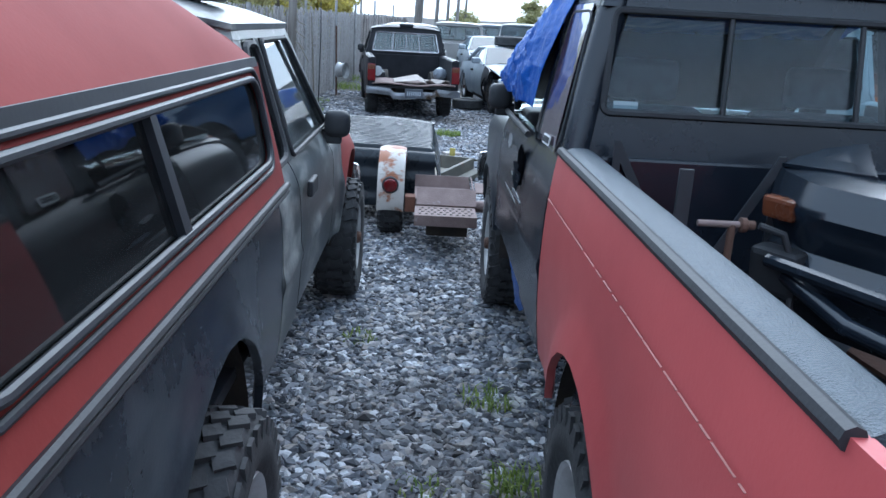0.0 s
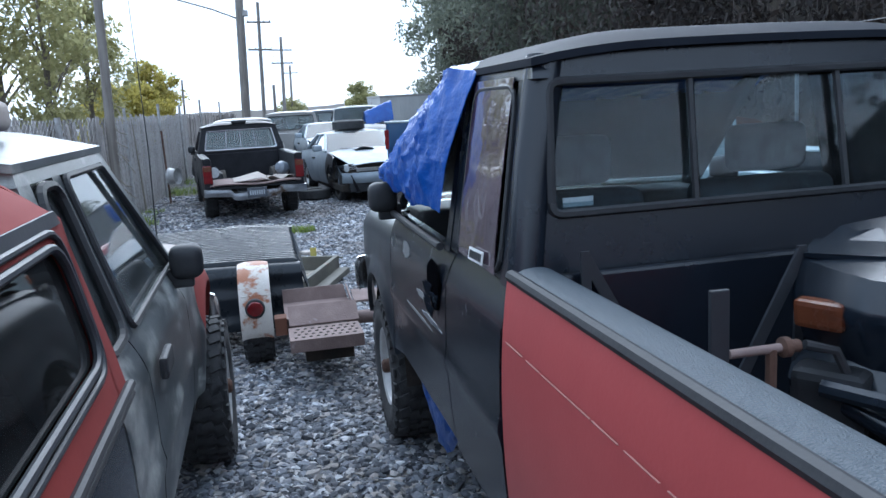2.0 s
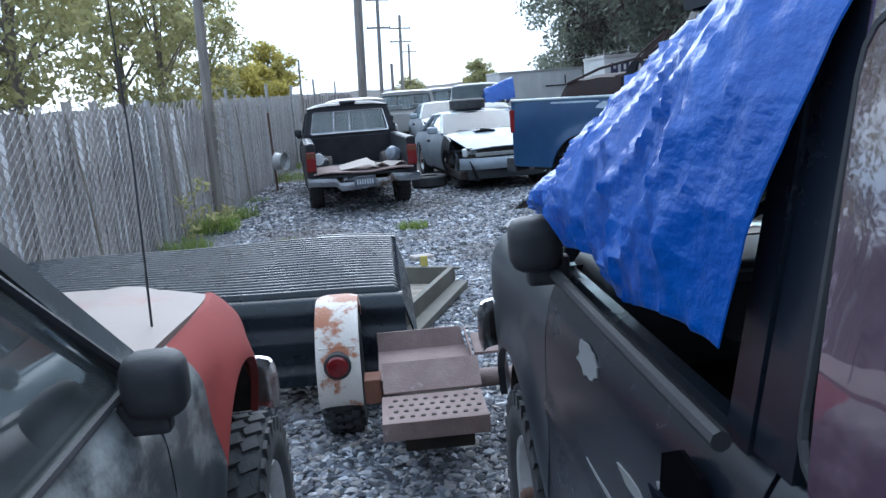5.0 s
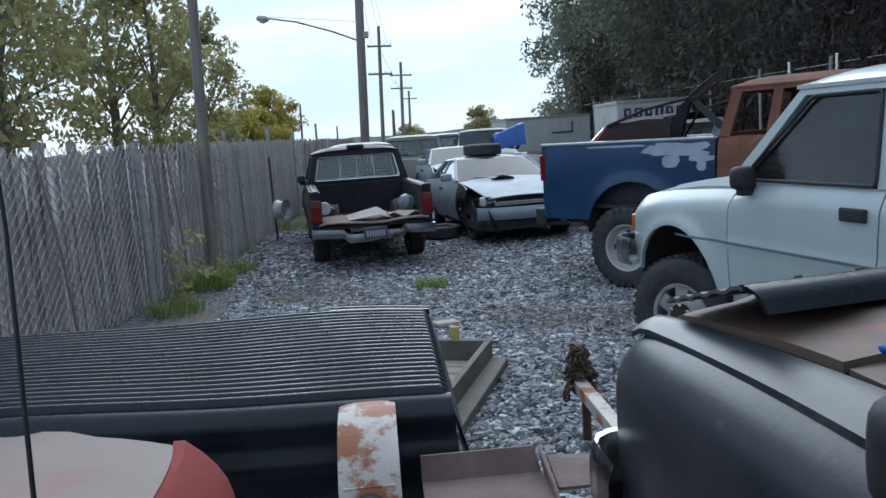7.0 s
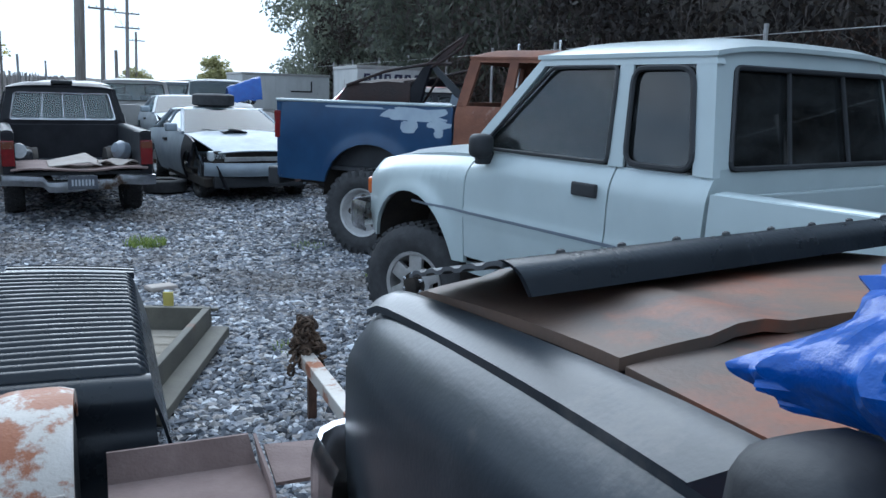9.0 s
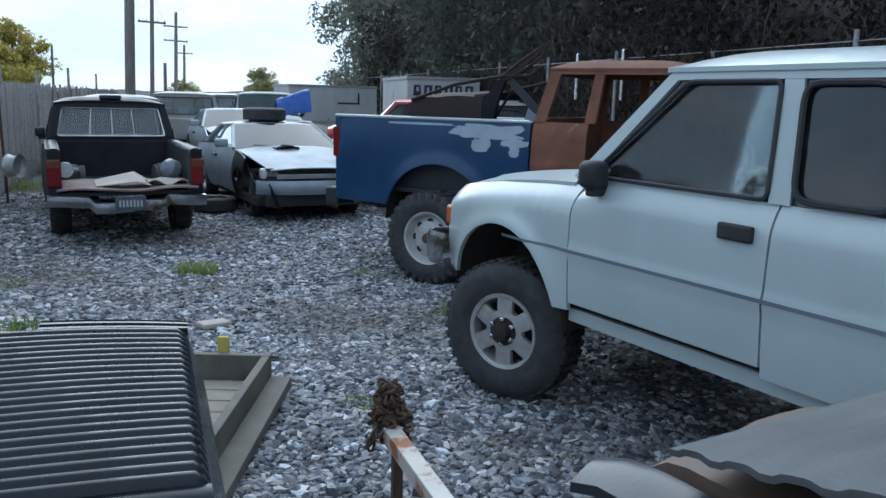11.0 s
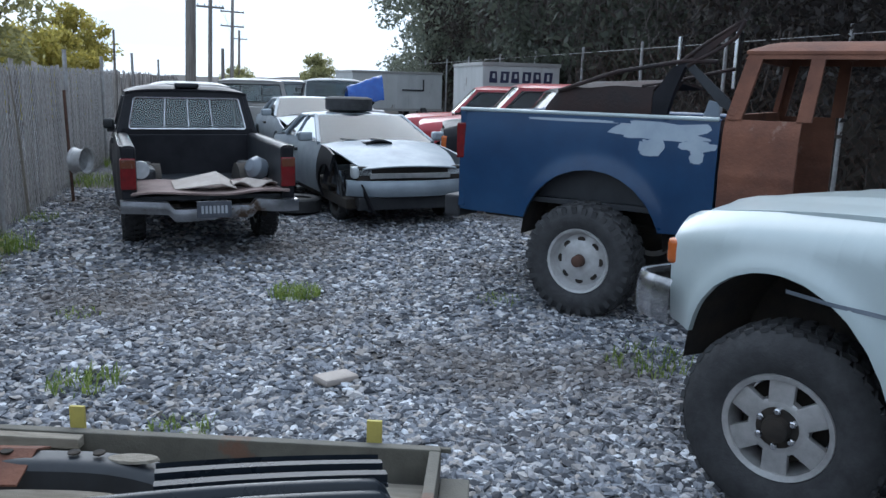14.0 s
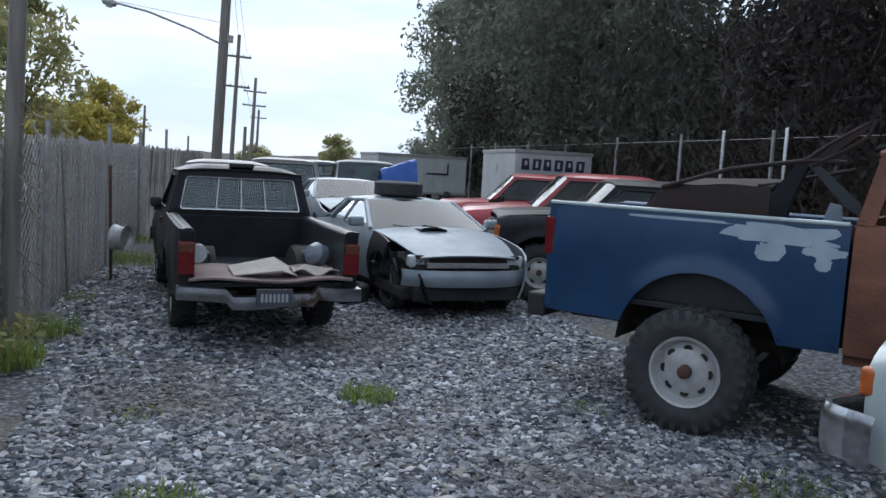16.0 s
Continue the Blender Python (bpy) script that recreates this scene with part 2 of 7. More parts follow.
M_PRIMER = surface("matt black primer", (0.012, 0.015, 0.021), (0.028, 0.034, 0.044), rough=0.26, scale=3, patch=(0.095, 0.108, 0.12), patch_at=0.53, patch_scale=2.1, patch_rough=0.5, soft=0.22, bump=0.05)
M_FENDER = surface("dull black fender paint", (0.016, 0.020, 0.026), (0.04, 0.047, 0.056), rough=0.3, scale=3, patch=(0.15, 0.14, 0.13), patch_at=0.58, patch_scale=2.6, patch_rough=0.5, soft=0.2, bump=0.05, spec=0.4)
M_PRIMER2 = surface("scuffed black overspray", (0.022, 0.027, 0.031), (0.06, 0.068, 0.072), rough=0.34, scale=2.4, patch=(0.36, 0.37, 0.35), patch_at=0.50, patch_scale=2.6, patch_rough=0.5, soft=0.2, bump=0.06, stretch=(1, 1, 1.6), spec=0.35)
M_CABBLACK = surface("worn glossy black cab paint", (0.006, 0.008, 0.013), (0.012, 0.016, 0.024), rough=0.26, scale=3, patch=(0.03, 0.036, 0.046), patch_at=0.6, patch_scale=3.0, patch_rough=0.45, soft=0.2, bump=0.04, spec=0.45)
M_ROOFBLACK = surface("chalky black roof paint", (0.010, 0.012, 0.018), (0.02, 0.024, 0.032), rough=0.6, scale=3, patch=(0.05, 0.055, 0.06), patch_at=0.64, soft=0.2, bump=0.05, spec=0.08)
M_REDFLAT = surface("faded red paint", (0.45, 0.085, 0.082), (0.38, 0.065, 0.065), rough=0.42, scale=1.3, patch=(0.27, 0.045, 0.05), patch_at=0.66, patch_scale=1.1, soft=0.2, bump=0.04)
M_REDSHELL = surface("sun-faded red shell", (0.235, 0.036, 0.030), (0.18, 0.027, 0.024), rough=0.8, scale=1.2, patch=(0.29, 0.058, 0.046), patch_at=0.6, soft=0.25, bump=0.05, spec=0.25)
M_BLUE = surface("peeling blue paint", (0.006, 0.030, 0.085), (0.016, 0.060, 0.14), rough=0.3, scale=1.6, patch=(0.34, 0.40, 0.46), patch_at=0.66, patch_scale=1.0, soft=0.012, bump=0.04)
M_BLACKPAINT = surface("dusty black paint", (0.008, 0.008, 0.011), (0.02, 0.02, 0.024), rough=0.42, scale=3, bump=0.05, spec=0.2)
M_SILVER = surface("silver paint", (0.30, 0.335, 0.37), (0.20, 0.23, 0.26), rough=0.45, metal=0.2, scale=2, bump=0.03, coat=0.1, spec=0.3)
M_TAN = surface("pewter paint", (0.26, 0.25, 0.24), (0.34, 0.33, 0.31), rough=0.4, scale=2, bump=0.04)
M_REDCAR = surface("red paint", (0.36, 0.02, 0.03), (0.28, 0.018, 0.025), rough=0.32, scale=2, bump=0.03, coat=0.3)
M_GREYCAR = surface("slate grey paint", (0.10, 0.12, 0.15), (0.15, 0.17, 0.2), rough=0.35, scale=2, bump=0.03, coat=0.3)
M_HOODRUST = surface("rust-bloomed hood", (0.075, 0.062, 0.055), (0.16, 0.095, 0.062), rough=0.55, scale=2.2, patch=(0.26, 0.085, 0.038), patch_at=0.52, patch_scale=2.0, soft=0.16, bump=0.12)
M_WOODSLAT = surface("weathered grey slat", (0.22, 0.20, 0.185), (0.44, 0.40, 0.38), rough=0.9, scale=5, stretch=(6, 6, 0.5), bump=0.5, bump_scale=60, vary=0.42)
M_GALV = surface("galvanised wire", (0.42, 0.42, 0.42), (0.28, 0.26, 0.25), rough=0.6, metal=0.3, scale=12, bump=0.05)
M_POLE = surface("weathered utility pole", (0.15, 0.13, 0.115), (0.27, 0.245, 0.22), rough=0.9, scale=4, stretch=(5, 5, 0.3), bump=0.5)
M_LINER = surface("black ribbed liner plastic", (0.006, 0.009, 0.013), (0.012, 0.016, 0.022), rough=0.27, scale=4, bump=0.06, patch=(0.05, 0.05, 0.05), patch_at=0.70, soft=0.2, spec=0.3)
M_TARP = surface("blue tarpaulin", (0.006, 0.055, 0.29), (0.010, 0.085, 0.38), rough=0.3, scale=6, bump=0.55, bump_scale=38)
M_PINKSTEEL = surface("faded oxide-red steel", (0.14, 0.095, 0.085), (0.225, 0.165, 0.15), rough=0.8, scale=5, patch=(0.38, 0.33, 0.32), patch_at=0.64, bump=0.3)
M_RUSTWHITE = surface("white paint with rust", (0.52, 0.48, 0.44), (0.40, 0.36, 0.31), rough=0.5, scale=5, patch=(0.26, 0.09, 0.035), patch_at=0.51, patch_scale=5.0, bump=0.25)
M_OLDWOOD = surface("weathered timber", (0.22, 0.19, 0.15), (0.32, 0.29, 0.24), rough=0.9, scale=6, stretch=(1, 8, 8), bump=0.5)
M_CHARRED = surface("charred splintered wood", (0.035, 0.024, 0.018), (0.11, 0.07, 0.045), rough=0.95, scale=14, bump=0.7, bump_scale=50)
M_OLIVE = surface("olive painted steel", (0.085, 0.08, 0.066), (0.145, 0.135, 0.11), rough=0.75, scale=5, patch=(0.16, 0.09, 0.06), patch_at=0.62, bump=0.3)
M_BOXWALL = surface("weathered white van panel", (0.50, 0.50, 0.49), (0.40, 0.40, 0.39), rough=0.6, scale=1.5, patch=(0.2, 0.17, 0.15), patch_at=0.62, bump=0.05, stretch=(1, 1, 0.4))
M_BARK = surface("grey bark", (0.11, 0.09, 0.075), (0.2, 0.17, 0.14), rough=0.95, scale=9, stretch=(3, 3, 0.6), bump=0.8, bump_scale=30)
M_LENSGLOBE = surface("street lamp glass", (0.5, 0.5, 0.48), rough=0.2, bump=0)
M_PAPER = surface("white litter", (0.75, 0.75, 0.73), rough=0.7, bump=0.1)
M_CARD = surface("grey cardboard sheet", (0.42, 0.37, 0.33), (0.32, 0.28, 0.25), rough=0.85, scale=5, bump=0.2)
M_YELLOW = surface("faded yellow paint", (0.5, 0.42, 0.10), (0.4, 0.33, 0.09), rough=0.7, scale=9, bump=0.1)
M_ROOFCAP = surface("grey speckled rail cap", (0.038, 0.05, 0.062), (0.07, 0.085, 0.10), rough=0.45, scale=60, bump=0.6, bump_scale=240)


def leaf_material(name, a, b):
    m, n, l, p = node_mat(name)
    gi = n.new("ShaderNodeNewGeometry")
    r = n.new("ShaderNodeValToRGB")
    r.color_ramp.elements[0].color, r.color_ramp.elements[1].color = (*a, 1), (*b, 1)
    l.new(gi.outputs["Random Per Island"], r.inputs["Fac"])
    l.new(r.outputs["Color"], p.inputs["Base Color"])
    p.inputs["Roughness"].default_value = 0.6
    p.inputs["Subsurface Weight"].default_value = 0.0
    tr = n.new("ShaderNodeBsdfTranslucent")
    l.new(r.outputs["Color"], tr.inputs["Color"])
    mx = n.new("ShaderNodeMixShader")
    mx.inputs["Fac"].default_value = 0.55
    l.new(p.outputs["BSDF"], mx.inputs[1])
    l.new(tr.outputs["BSDF"], mx.inputs[2])
    l.new(mx.outputs["Shader"], n["Material Output"].inputs["Surface"])
    return m


M_LEAF = leaf_material("dark summer leaf", (0.065, 0.075, 0.058), (0.13, 0.14, 0.105))
M_LEAFY = leaf_material("yellowing leaf", (0.28, 0.25, 0.06), (0.52, 0.44, 0.11))
M_LEAFM = leaf_material("green leaf", (0.24, 0.23, 0.10), (0.42, 0.40, 0.19))
M_VINE = leaf_material("dull vine leaf", (0.040, 0.033, 0.028), (0.085, 0.068, 0.058))
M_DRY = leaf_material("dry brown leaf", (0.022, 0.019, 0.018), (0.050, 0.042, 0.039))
M_GRASS = leaf_material("grass blade", (0.10, 0.16, 0.03), (0.26, 0.32, 0.08))
M_FILM = surface("purple-grey window film", (0.045, 0.024, 0.04), (0.085, 0.05, 0.075), rough=0.16, scale=7, patch=(0.17, 0.13, 0.16), patch_at=0.62, patch_scale=14.0, bump=0.25, bump_scale=26, stretch=(1, 1, 0.35), coat=1.0)
M_PALEGREY = surface("chalky grey primer", (0.17, 0.17, 0.17), (0.25, 0.25, 0.25), rough=0.6, scale=3, bump=0.05)
M_WALL = surface("dull brown of the added unseen wall", (0.10, 0.085, 0.075), (0.15, 0.12, 0.10), rough=0.9, scale=4, bump=0.3)
# Paler copy of the dark leaf: haze over the far trees, put into the colour.
M_LEAFHAZE = leaf_material("green leaf paled for haze", (0.14, 0.155, 0.125), (0.26, 0.275, 0.20))
M_BURNT = surface("sooty burnt steel", (0.012, 0.008, 0.008), (0.032, 0.015, 0.012), rough=0.8, scale=5, bump=0.4, bump_scale=50)
M_FADEHOOD = surface("sun-bleached pinkish paint", (0.14, 0.10, 0.085), (0.19, 0.15, 0.125), rough=0.55, scale=2.5, patch=(0.20, 0.05, 0.042), patch_at=0.56, soft=0.2, bump=0.06)
# Near-black without sheen: the shade in the door's torn hole, as colour.
M_HOLESHADE = surface("black painted for shade in a door hole", (0.004, 0.004, 0.005), rough=1.0, bump=0, spec=0.0)
M_CHIP = surface("chipped paint line", (0.33, 0.14, 0.12), rough=0.7, bump=0)
M_FILM.node_tree.nodes["Principled BSDF"].inputs["Coat IOR"].default_value = 1.95
M_FILM.node_tree.nodes["Principled BSDF"].inputs["Coat Roughness"].default_value = 0.03
M_PALEPRIMER = surface("pale bare primer", (0.34, 0.39, 0.44), (0.26, 0.31, 0.37), rough=0.45, scale=6, bump=0.06)
M_TWIG = surface("bare grey twig", (0.06, 0.05, 0.046), (0.13, 0.11, 0.10), rough=0.95, bump=0)


# ---- mesh helpers ----
def part(name, bm, mat, parent=None, label="", smooth=False):
    me = bpy.data.meshes.new(name)
    bmesh.ops.recalc_face_normals(bm, faces=bm.faces)
    bm.to_mesh(me)
    bm.free()
    me.materials.append(mat)
    if smooth:
        me.polygons.foreach_set("use_smooth", [True] * len(me.polygons))
        me.set_sharp_from_angle(angle=radians(38))
    ob = new(name, me)
    if parent is not None:
        ob.parent = parent
    if label:
        ob["label"] = label
    return ob


def thing(name, m, label, category, group="", kind=""):
    ob = new(name)
    ob.matrix_world = m
    ob.empty_display_size = 0.1
    return tagged(ob, label, category, group, kind)


def bev(bm, w, seg=2, angle=35):
    es = [e for e in bm.edges if len(e.link_faces) == 2 and e.calc_face_angle(0) > radians(angle)]
    if es:
        bmesh.ops.bevel(bm, geom=es, offset=w, segments=seg, affect="EDGES", profile=0.6, clamp_overlap=True)
    return bm


def box(x0, x1, y0, y1, z0, z1, bevel=0.006, m=None, bm=None):
    fresh = bmesh.new()
    bmesh.ops.create_cube(fresh, size=1, matrix=Matrix.Translation(((x0 + x1) / 2, (y0 + y1) / 2, (z0 + z1) / 2)) @ Matrix.Diagonal((x1 - x0, y1 - y0, z1 - z0, 1)))
    if bevel:
        bev(fresh, min(bevel, 0.45 * min(x1 - x0, y1 - y0, z1 - z0)), 4 if bevel > 0.02 else 2)
    if m is not None:
        bmesh.ops.transform(fresh, matrix=m, verts=fresh.verts)
    return join(bm, fresh)


def join(bm, fresh):
    if bm is None:
        return fresh
    me = bpy.data.meshes.new("tmp")
    fresh.to_mesh(me)
    fresh.free()
    bm.from_mesh(me)
    bpy.data.meshes.remove(me)
    return bm


def slab(pts, depth, bevel=0.004, bm=None):
    """A flat polygon with a thickness along the vector depth."""
    fresh = bmesh.new()
    a = [fresh.verts.new(p) for p in pts]
    b = [fresh.verts.new(Vector(p) + Vector(depth)) for p in pts]
    fresh.faces.new(a)
    fresh.faces.new(b[::-1])
    k = len(pts)
    for i in range(k):
        fresh.faces.new((a[i], b[i], b[(i + 1) % k], a[(i + 1) % k]))
    if bevel:
        bev(fresh, bevel, 1)
    return join(bm, fresh)


def grid(fn, nu, nv, thick=None, bm=None):
    """A sheet from fn(u, v), u and v in 0..1; thick: a function (u, v) or a vector by which its back lies off."""
    fresh = bmesh.new()
    rows = [[fresh.verts.new(fn(i / nu, j / nv)) for j in range(nv + 1)] for i in range(nu + 1)]
    for i in range(nu):
        for j in range(nv):
            fresh.faces.new((rows[i][j], rows[i + 1][j], rows[i + 1][j + 1], rows[i][j + 1]))
    if thick is not None:
        back = [[fresh.verts.new(rows[i][j].co + Vector(thick)) for j in range(nv + 1)] for i in range(nu + 1)]
        for i in range(nu):
            for j in range(nv):
                fresh.faces.new((back[i][j], back[i][j + 1], back[i + 1][j + 1], back[i + 1][j]))
        for i in range(nu):
            fresh.faces.new((rows[i][0], back[i][0], back[i + 1][0], rows[i + 1][0]))
            fresh.faces.new((rows[i][nv], rows[i + 1][nv], back[i + 1][nv], back[i][nv]))
        for j in range(nv):
            fresh.faces.new((rows[0][j], rows[0][j + 1], back[0][j + 1], back[0][j]))
            fresh.faces.new((rows[nu][j], back[nu][j], back[nu][j + 1], rows[nu][j + 1]))
    return join(bm, fresh)


def tube(pts, r, seg=8, bm=None, caps=True):
    """A round bar along points; r: one radius or one for each point."""
    fresh = bmesh.new()
    pts = [Vector(p) for p in pts]
    rs = r if isinstance(r, (list, tuple)) else [r] * len(pts)
    rings = []
    for i, p in enumerate(pts):
        d = (pts[min(i + 1, len(pts) - 1)] - pts[max(i - 1, 0)]).normalized()
        a = d.orthogonal().normalized() if not rings else (rings[-1][0].co - pts[i - 1]).cross(d).cross(d).normalized() * -1
        if i:
            a = (a - d * a.dot(d)).normalized()
        b = d.cross(a)
        rings.append([fresh.verts.new(p + rs[i] * (math.cos(2 * math.pi * k / seg) * a + math.sin(2 * math.pi * k / seg) * b)) for k in range(seg)])
    for r0, r1 in zip(rings, rings[1:]):
        for k in range(seg):
            fresh.faces.new((r0[k], r0[(k + 1) % seg], r1[(k + 1) % seg], r1[k]))
    if caps:
        fresh.faces.new(rings[0][::-1])
        fresh.faces.new(rings[-1])
    return join(bm, fresh)


def spin(profile, seg=40, axis="x", bm=None, closed=False):
    """A solid of revolution about the x axis from (x, radius) points."""
    fresh = bmesh.new()
    rings = [[fresh.verts.new((x, r * math.cos(2 * math.pi * k / seg), r * math.sin(2 * math.pi * k / seg))) for k in range(seg)] for x, r in profile]
    pairs = list(zip(rings, rings[1:])) + ([(rings[-1], rings[0])] if closed else [])
    for r0, r1 in pairs:
        for k in range(seg):
            fresh.faces.new((r0[k], r0[(k + 1) % seg], r1[(k + 1) % seg], r1[k]))
    if not closed:
        if profile[0][1] > 1e-4:
            fresh.faces.new(rings[0][::-1])
        if profile[-1][1] > 1e-4:
            fresh.faces.new(rings[-1])
    bmesh.ops.remove_doubles(fresh, verts=fresh.verts, dist=1e-5)
    return join(bm, fresh)


# ---- wheels ----
def wheel(parent, x, y, side, R, w, rim_r, style, rim_mat, steer=0.0, lugs=30, name="wheel", block=True):
    """A tyre with tread lugs on a rim; side is the way its outer face looks (+1: +x)."""
    wh = part(name, spin([(-w * 0.42, rim_r * 0.8), (w * 0.02, rim_r * 0.8)], 24), M_UNDER, parent, "dark inner wheel drum")
    wh.matrix_local = pose(x, y, R - 0.012, 0, 0, steer + (0 if side > 0 else 180))
    h = w / 2
    prof = [(-h * 0.80, rim_r), (-h * 0.98, rim_r + 0.25 * (R - rim_r)), (-h, rim_r + 0.55 * (R - rim_r)), (-h * 0.86, R - 0.03), (-h * 0.74, R - 0.012),
            (h * 0.74, R - 0.012), (h * 0.86, R - 0.03), (h, rim_r + 0.55 * (R - rim_r)), (h * 0.98, rim_r + 0.25 * (R - rim_r)), (h * 0.80, rim_r)]
    bm = spin(prof, 44, closed=True)
    rr = random.Random(7)
    for i in range(lugs):
        for c, wd in ((-0.62, 0.4), (-0.18, 0.36), (0.24, 0.36), (0.64, 0.4)):
            a = 2 * math.pi * (i + (0.5 if abs(c) < 0.5 else 0) + 0.1 * rr.random()) / lugs
            ln = R * 2 * math.pi / lugs * 0.60
            box(c * h - wd * h / 2, c * h + wd * h / 2, -ln / 2, ln / 2, R - 0.018, R + (0.004 if abs(c) < 0.5 else -0.002), 0.0, Matrix.Rotation(a, 4, "X") @ Matrix.Rotation(0.35 if c > 0 else -0.35, 4, "Z"), bm)
    for i in range(lugs if block else 0):
        a = 2 * math.pi * (i + 0.5) / lugs
        for sx in (-1, 1):
            box(sx * h * 0.94 - 0.006, sx * h * 0.94 + 0.006, -0.018, 0.018, R - 0.075, R - 0.022, 0.0, Matrix.Rotation(a, 4, "X"), bm)
    part("tyre", bm, M_RUBBER, wh, "worn black tread tyre", True)
    o = h * 0.80
    if style == "alloy":
        bm = spin([(o, rim_r + 0.004), (o + 0.008, rim_r), (o, rim_r * 0.9), (o - 0.07, rim_r * 0.86), (-o, rim_r * 0.86), (-o, rim_r)], 44, closed=True)
        for i in range(6):
            a = 2 * math.pi * i / 6
            f = bmesh.new()
            bmesh.ops.create_cube(f, size=1)
            for v in f.verts:
                out = v.co.z > 0
                wd = 0.050 if out else 0.046
                v.co = Vector((o - 0.012 + (0 if v.co.x > 0 else -0.035) - (0.0 if out else -0.004), v.co.y * 2 * wd, rim_r * (0.92 if out else 0.22)))
            bev(f, 0.008, 2)
            bmesh.ops.transform(f, matrix=Matrix.Rotation(a, 4, "X"), verts=f.verts)
            join(bm, f)
        spin([(o - 0.040, rim_r * 0.2), (o - 0.012, rim_r * 0.24), (o - 0.006, rim_r * 0.44), (o - 0.014, rim_r * 0.54), (o - 0.045, rim_r * 0.56)], 36, bm=bm)
        part("rim", bm, rim_mat, wh, "worn six-spoke alloy rim", True)
        bm = spin([(o - 0.03, rim_r * 0.40), (o + 0.0, rim_r * 0.38), (o + 0.004, rim_r * 0.26), (o + 0.035, rim_r * 0.23), (o + 0.042, rim_r * 0.16), (o + 0.042, 0.0)], 24)
        part("hub", bm, M_UNDER, wh, "grimy dark locking hub", True)
        for i in range(6):
            a = 2 * math.pi * (i + 0.5) / 6
            f = spin([(o - 0.02, 0.014), (o + 0.018, 0.014), (o + 0.022, 0.009)], 8)
            bmesh.ops.translate(f, verts=f.verts, vec=(0, rim_r * 0.33 * math.cos(a), rim_r * 0.33 * math.sin(a)))
            part("lug_nut", f, M_CHROME, wh)
    else:
        d = 0.05 if style == "deep" else 0.03
        bm = spin([(o, rim_r + 0.004), (o + 0.010, rim_r), (o + 0.002, rim_r * 0.93), (o - d, rim_r * 0.86), (o - d - 0.02, rim_r * 0.80), (o - d + 0.01, rim_r * 0.55), (o - d + 0.02, rim_r * 0.34),
                   (o - d + 0.02, rim_r * 0.2), (-o, rim_r * 0.2), (-o, rim_r)], 44, closed=True)
        part("rim", bm, rim_mat, wh, "painted steel rim", True)
        k = 8 if style == "deep" else 5
        # The slots aren't cut: dark discs on the dish paint their shade.
        for i in range(k):
            a = 2 * math.pi * i / k
            f = bmesh.new()
            bmesh.ops.create_circle(f, cap_ends=True, segments=10, radius=rim_r * (0.085 if k == 8 else 0.11), matrix=Matrix.Rotation(math.pi / 2, 4, "Y"))
            ext = bmesh.ops.extrude_face_region(f, geom=f.faces[:])
            bmesh.ops.translate(f, verts=[e for e in ext["geom"] if isinstance(e, bmesh.types.BMVert)], vec=(0.006, 0, 0))
            bmesh.ops.scale(f, verts=f.verts, vec=(1, 1.5, 1))
            bmesh.ops.translate(f, verts=f.verts, vec=(o - d - 0.005, 0, rim_r * 0.66))
            bmesh.ops.transform(f, matrix=Matrix.Rotation(a, 4, "X"), verts=f.verts)
            part("wheel_slot", f, M_UNDER, wh)
        part("hub", spin([(o - d, rim_r * 0.2), (o + 0.02, rim_r * 0.18), (o + 0.03, rim_r * 0.12), (o + 0.03, 0)], 20), M_DARKRUST, wh, "rusty hub", True)
    return wh


# ---- pickups and cars ----
def side_panel(y0, y1, zb, zt, xf, s, ny, nz=8, thick=0.025, extra=()):
    """A body side between y0 and y1, from the height zb(y) to zt(y), at the half width xf(y, z); s: +1 right, -1 left."""
    ys = sorted({*(y0 + (y1 - y0) * i / ny for i in range(ny + 1)), *[e for e in extra if y0 < e < y1]})
    f = bmesh.new()
    out, inn = [], []
    for y in ys:
        a, b = zb(y), zt(y)
        out.append([f.verts.new((s * xf(y, a + (b - a) * j / nz), y, a + (b - a) * j / nz)) for j in range(nz + 1)])
        inn.append([f.verts.new((s * (xf(y, a + (b - a) * j / nz) - thick), y, a + (b - a) * j / nz)) for j in range(nz + 1)])
    n = len(ys)
    for i in range(n - 1):
        for j in range(nz):
            f.faces.new((out[i][j], out[i + 1][j], out[i + 1][j + 1], out[i][j + 1]))
            f.faces.new((inn[i][j], inn[i][j + 1], inn[i + 1][j + 1], inn[i + 1][j]))
        f.faces.new((out[i][0], inn[i][0], inn[i + 1][0], out[i + 1][0]))
        f.faces.new((out[i][nz], out[i + 1][nz], inn[i + 1][nz], inn[i][nz]))
    for j in range(nz):
        f.faces.new((out[0][j], out[0][j + 1], inn[0][j + 1], inn[0][j]))
        f.faces.new((out[-1][j], inn[-1][j], inn[-1][j + 1], out[-1][j + 1]))
    return f


def round_loop(cs, r):
    """The closed loop of the corners cs with each corner rounded over r metres."""
    out = []
    for i, c in enumerate(cs):
        c, a, b = Vector(c), Vector(cs[i - 1]), Vector(cs[(i + 1) % len(cs)])
        p0, p1 = c + (a - c).normalized() * r, c + (b - c).normalized() * r
        out += [(1 - t) ** 2 * p0 + 2 * t * (1 - t) * c + t * t * p1 for t in (0, 0.25, 0.5, 0.75, 1)]
    return out


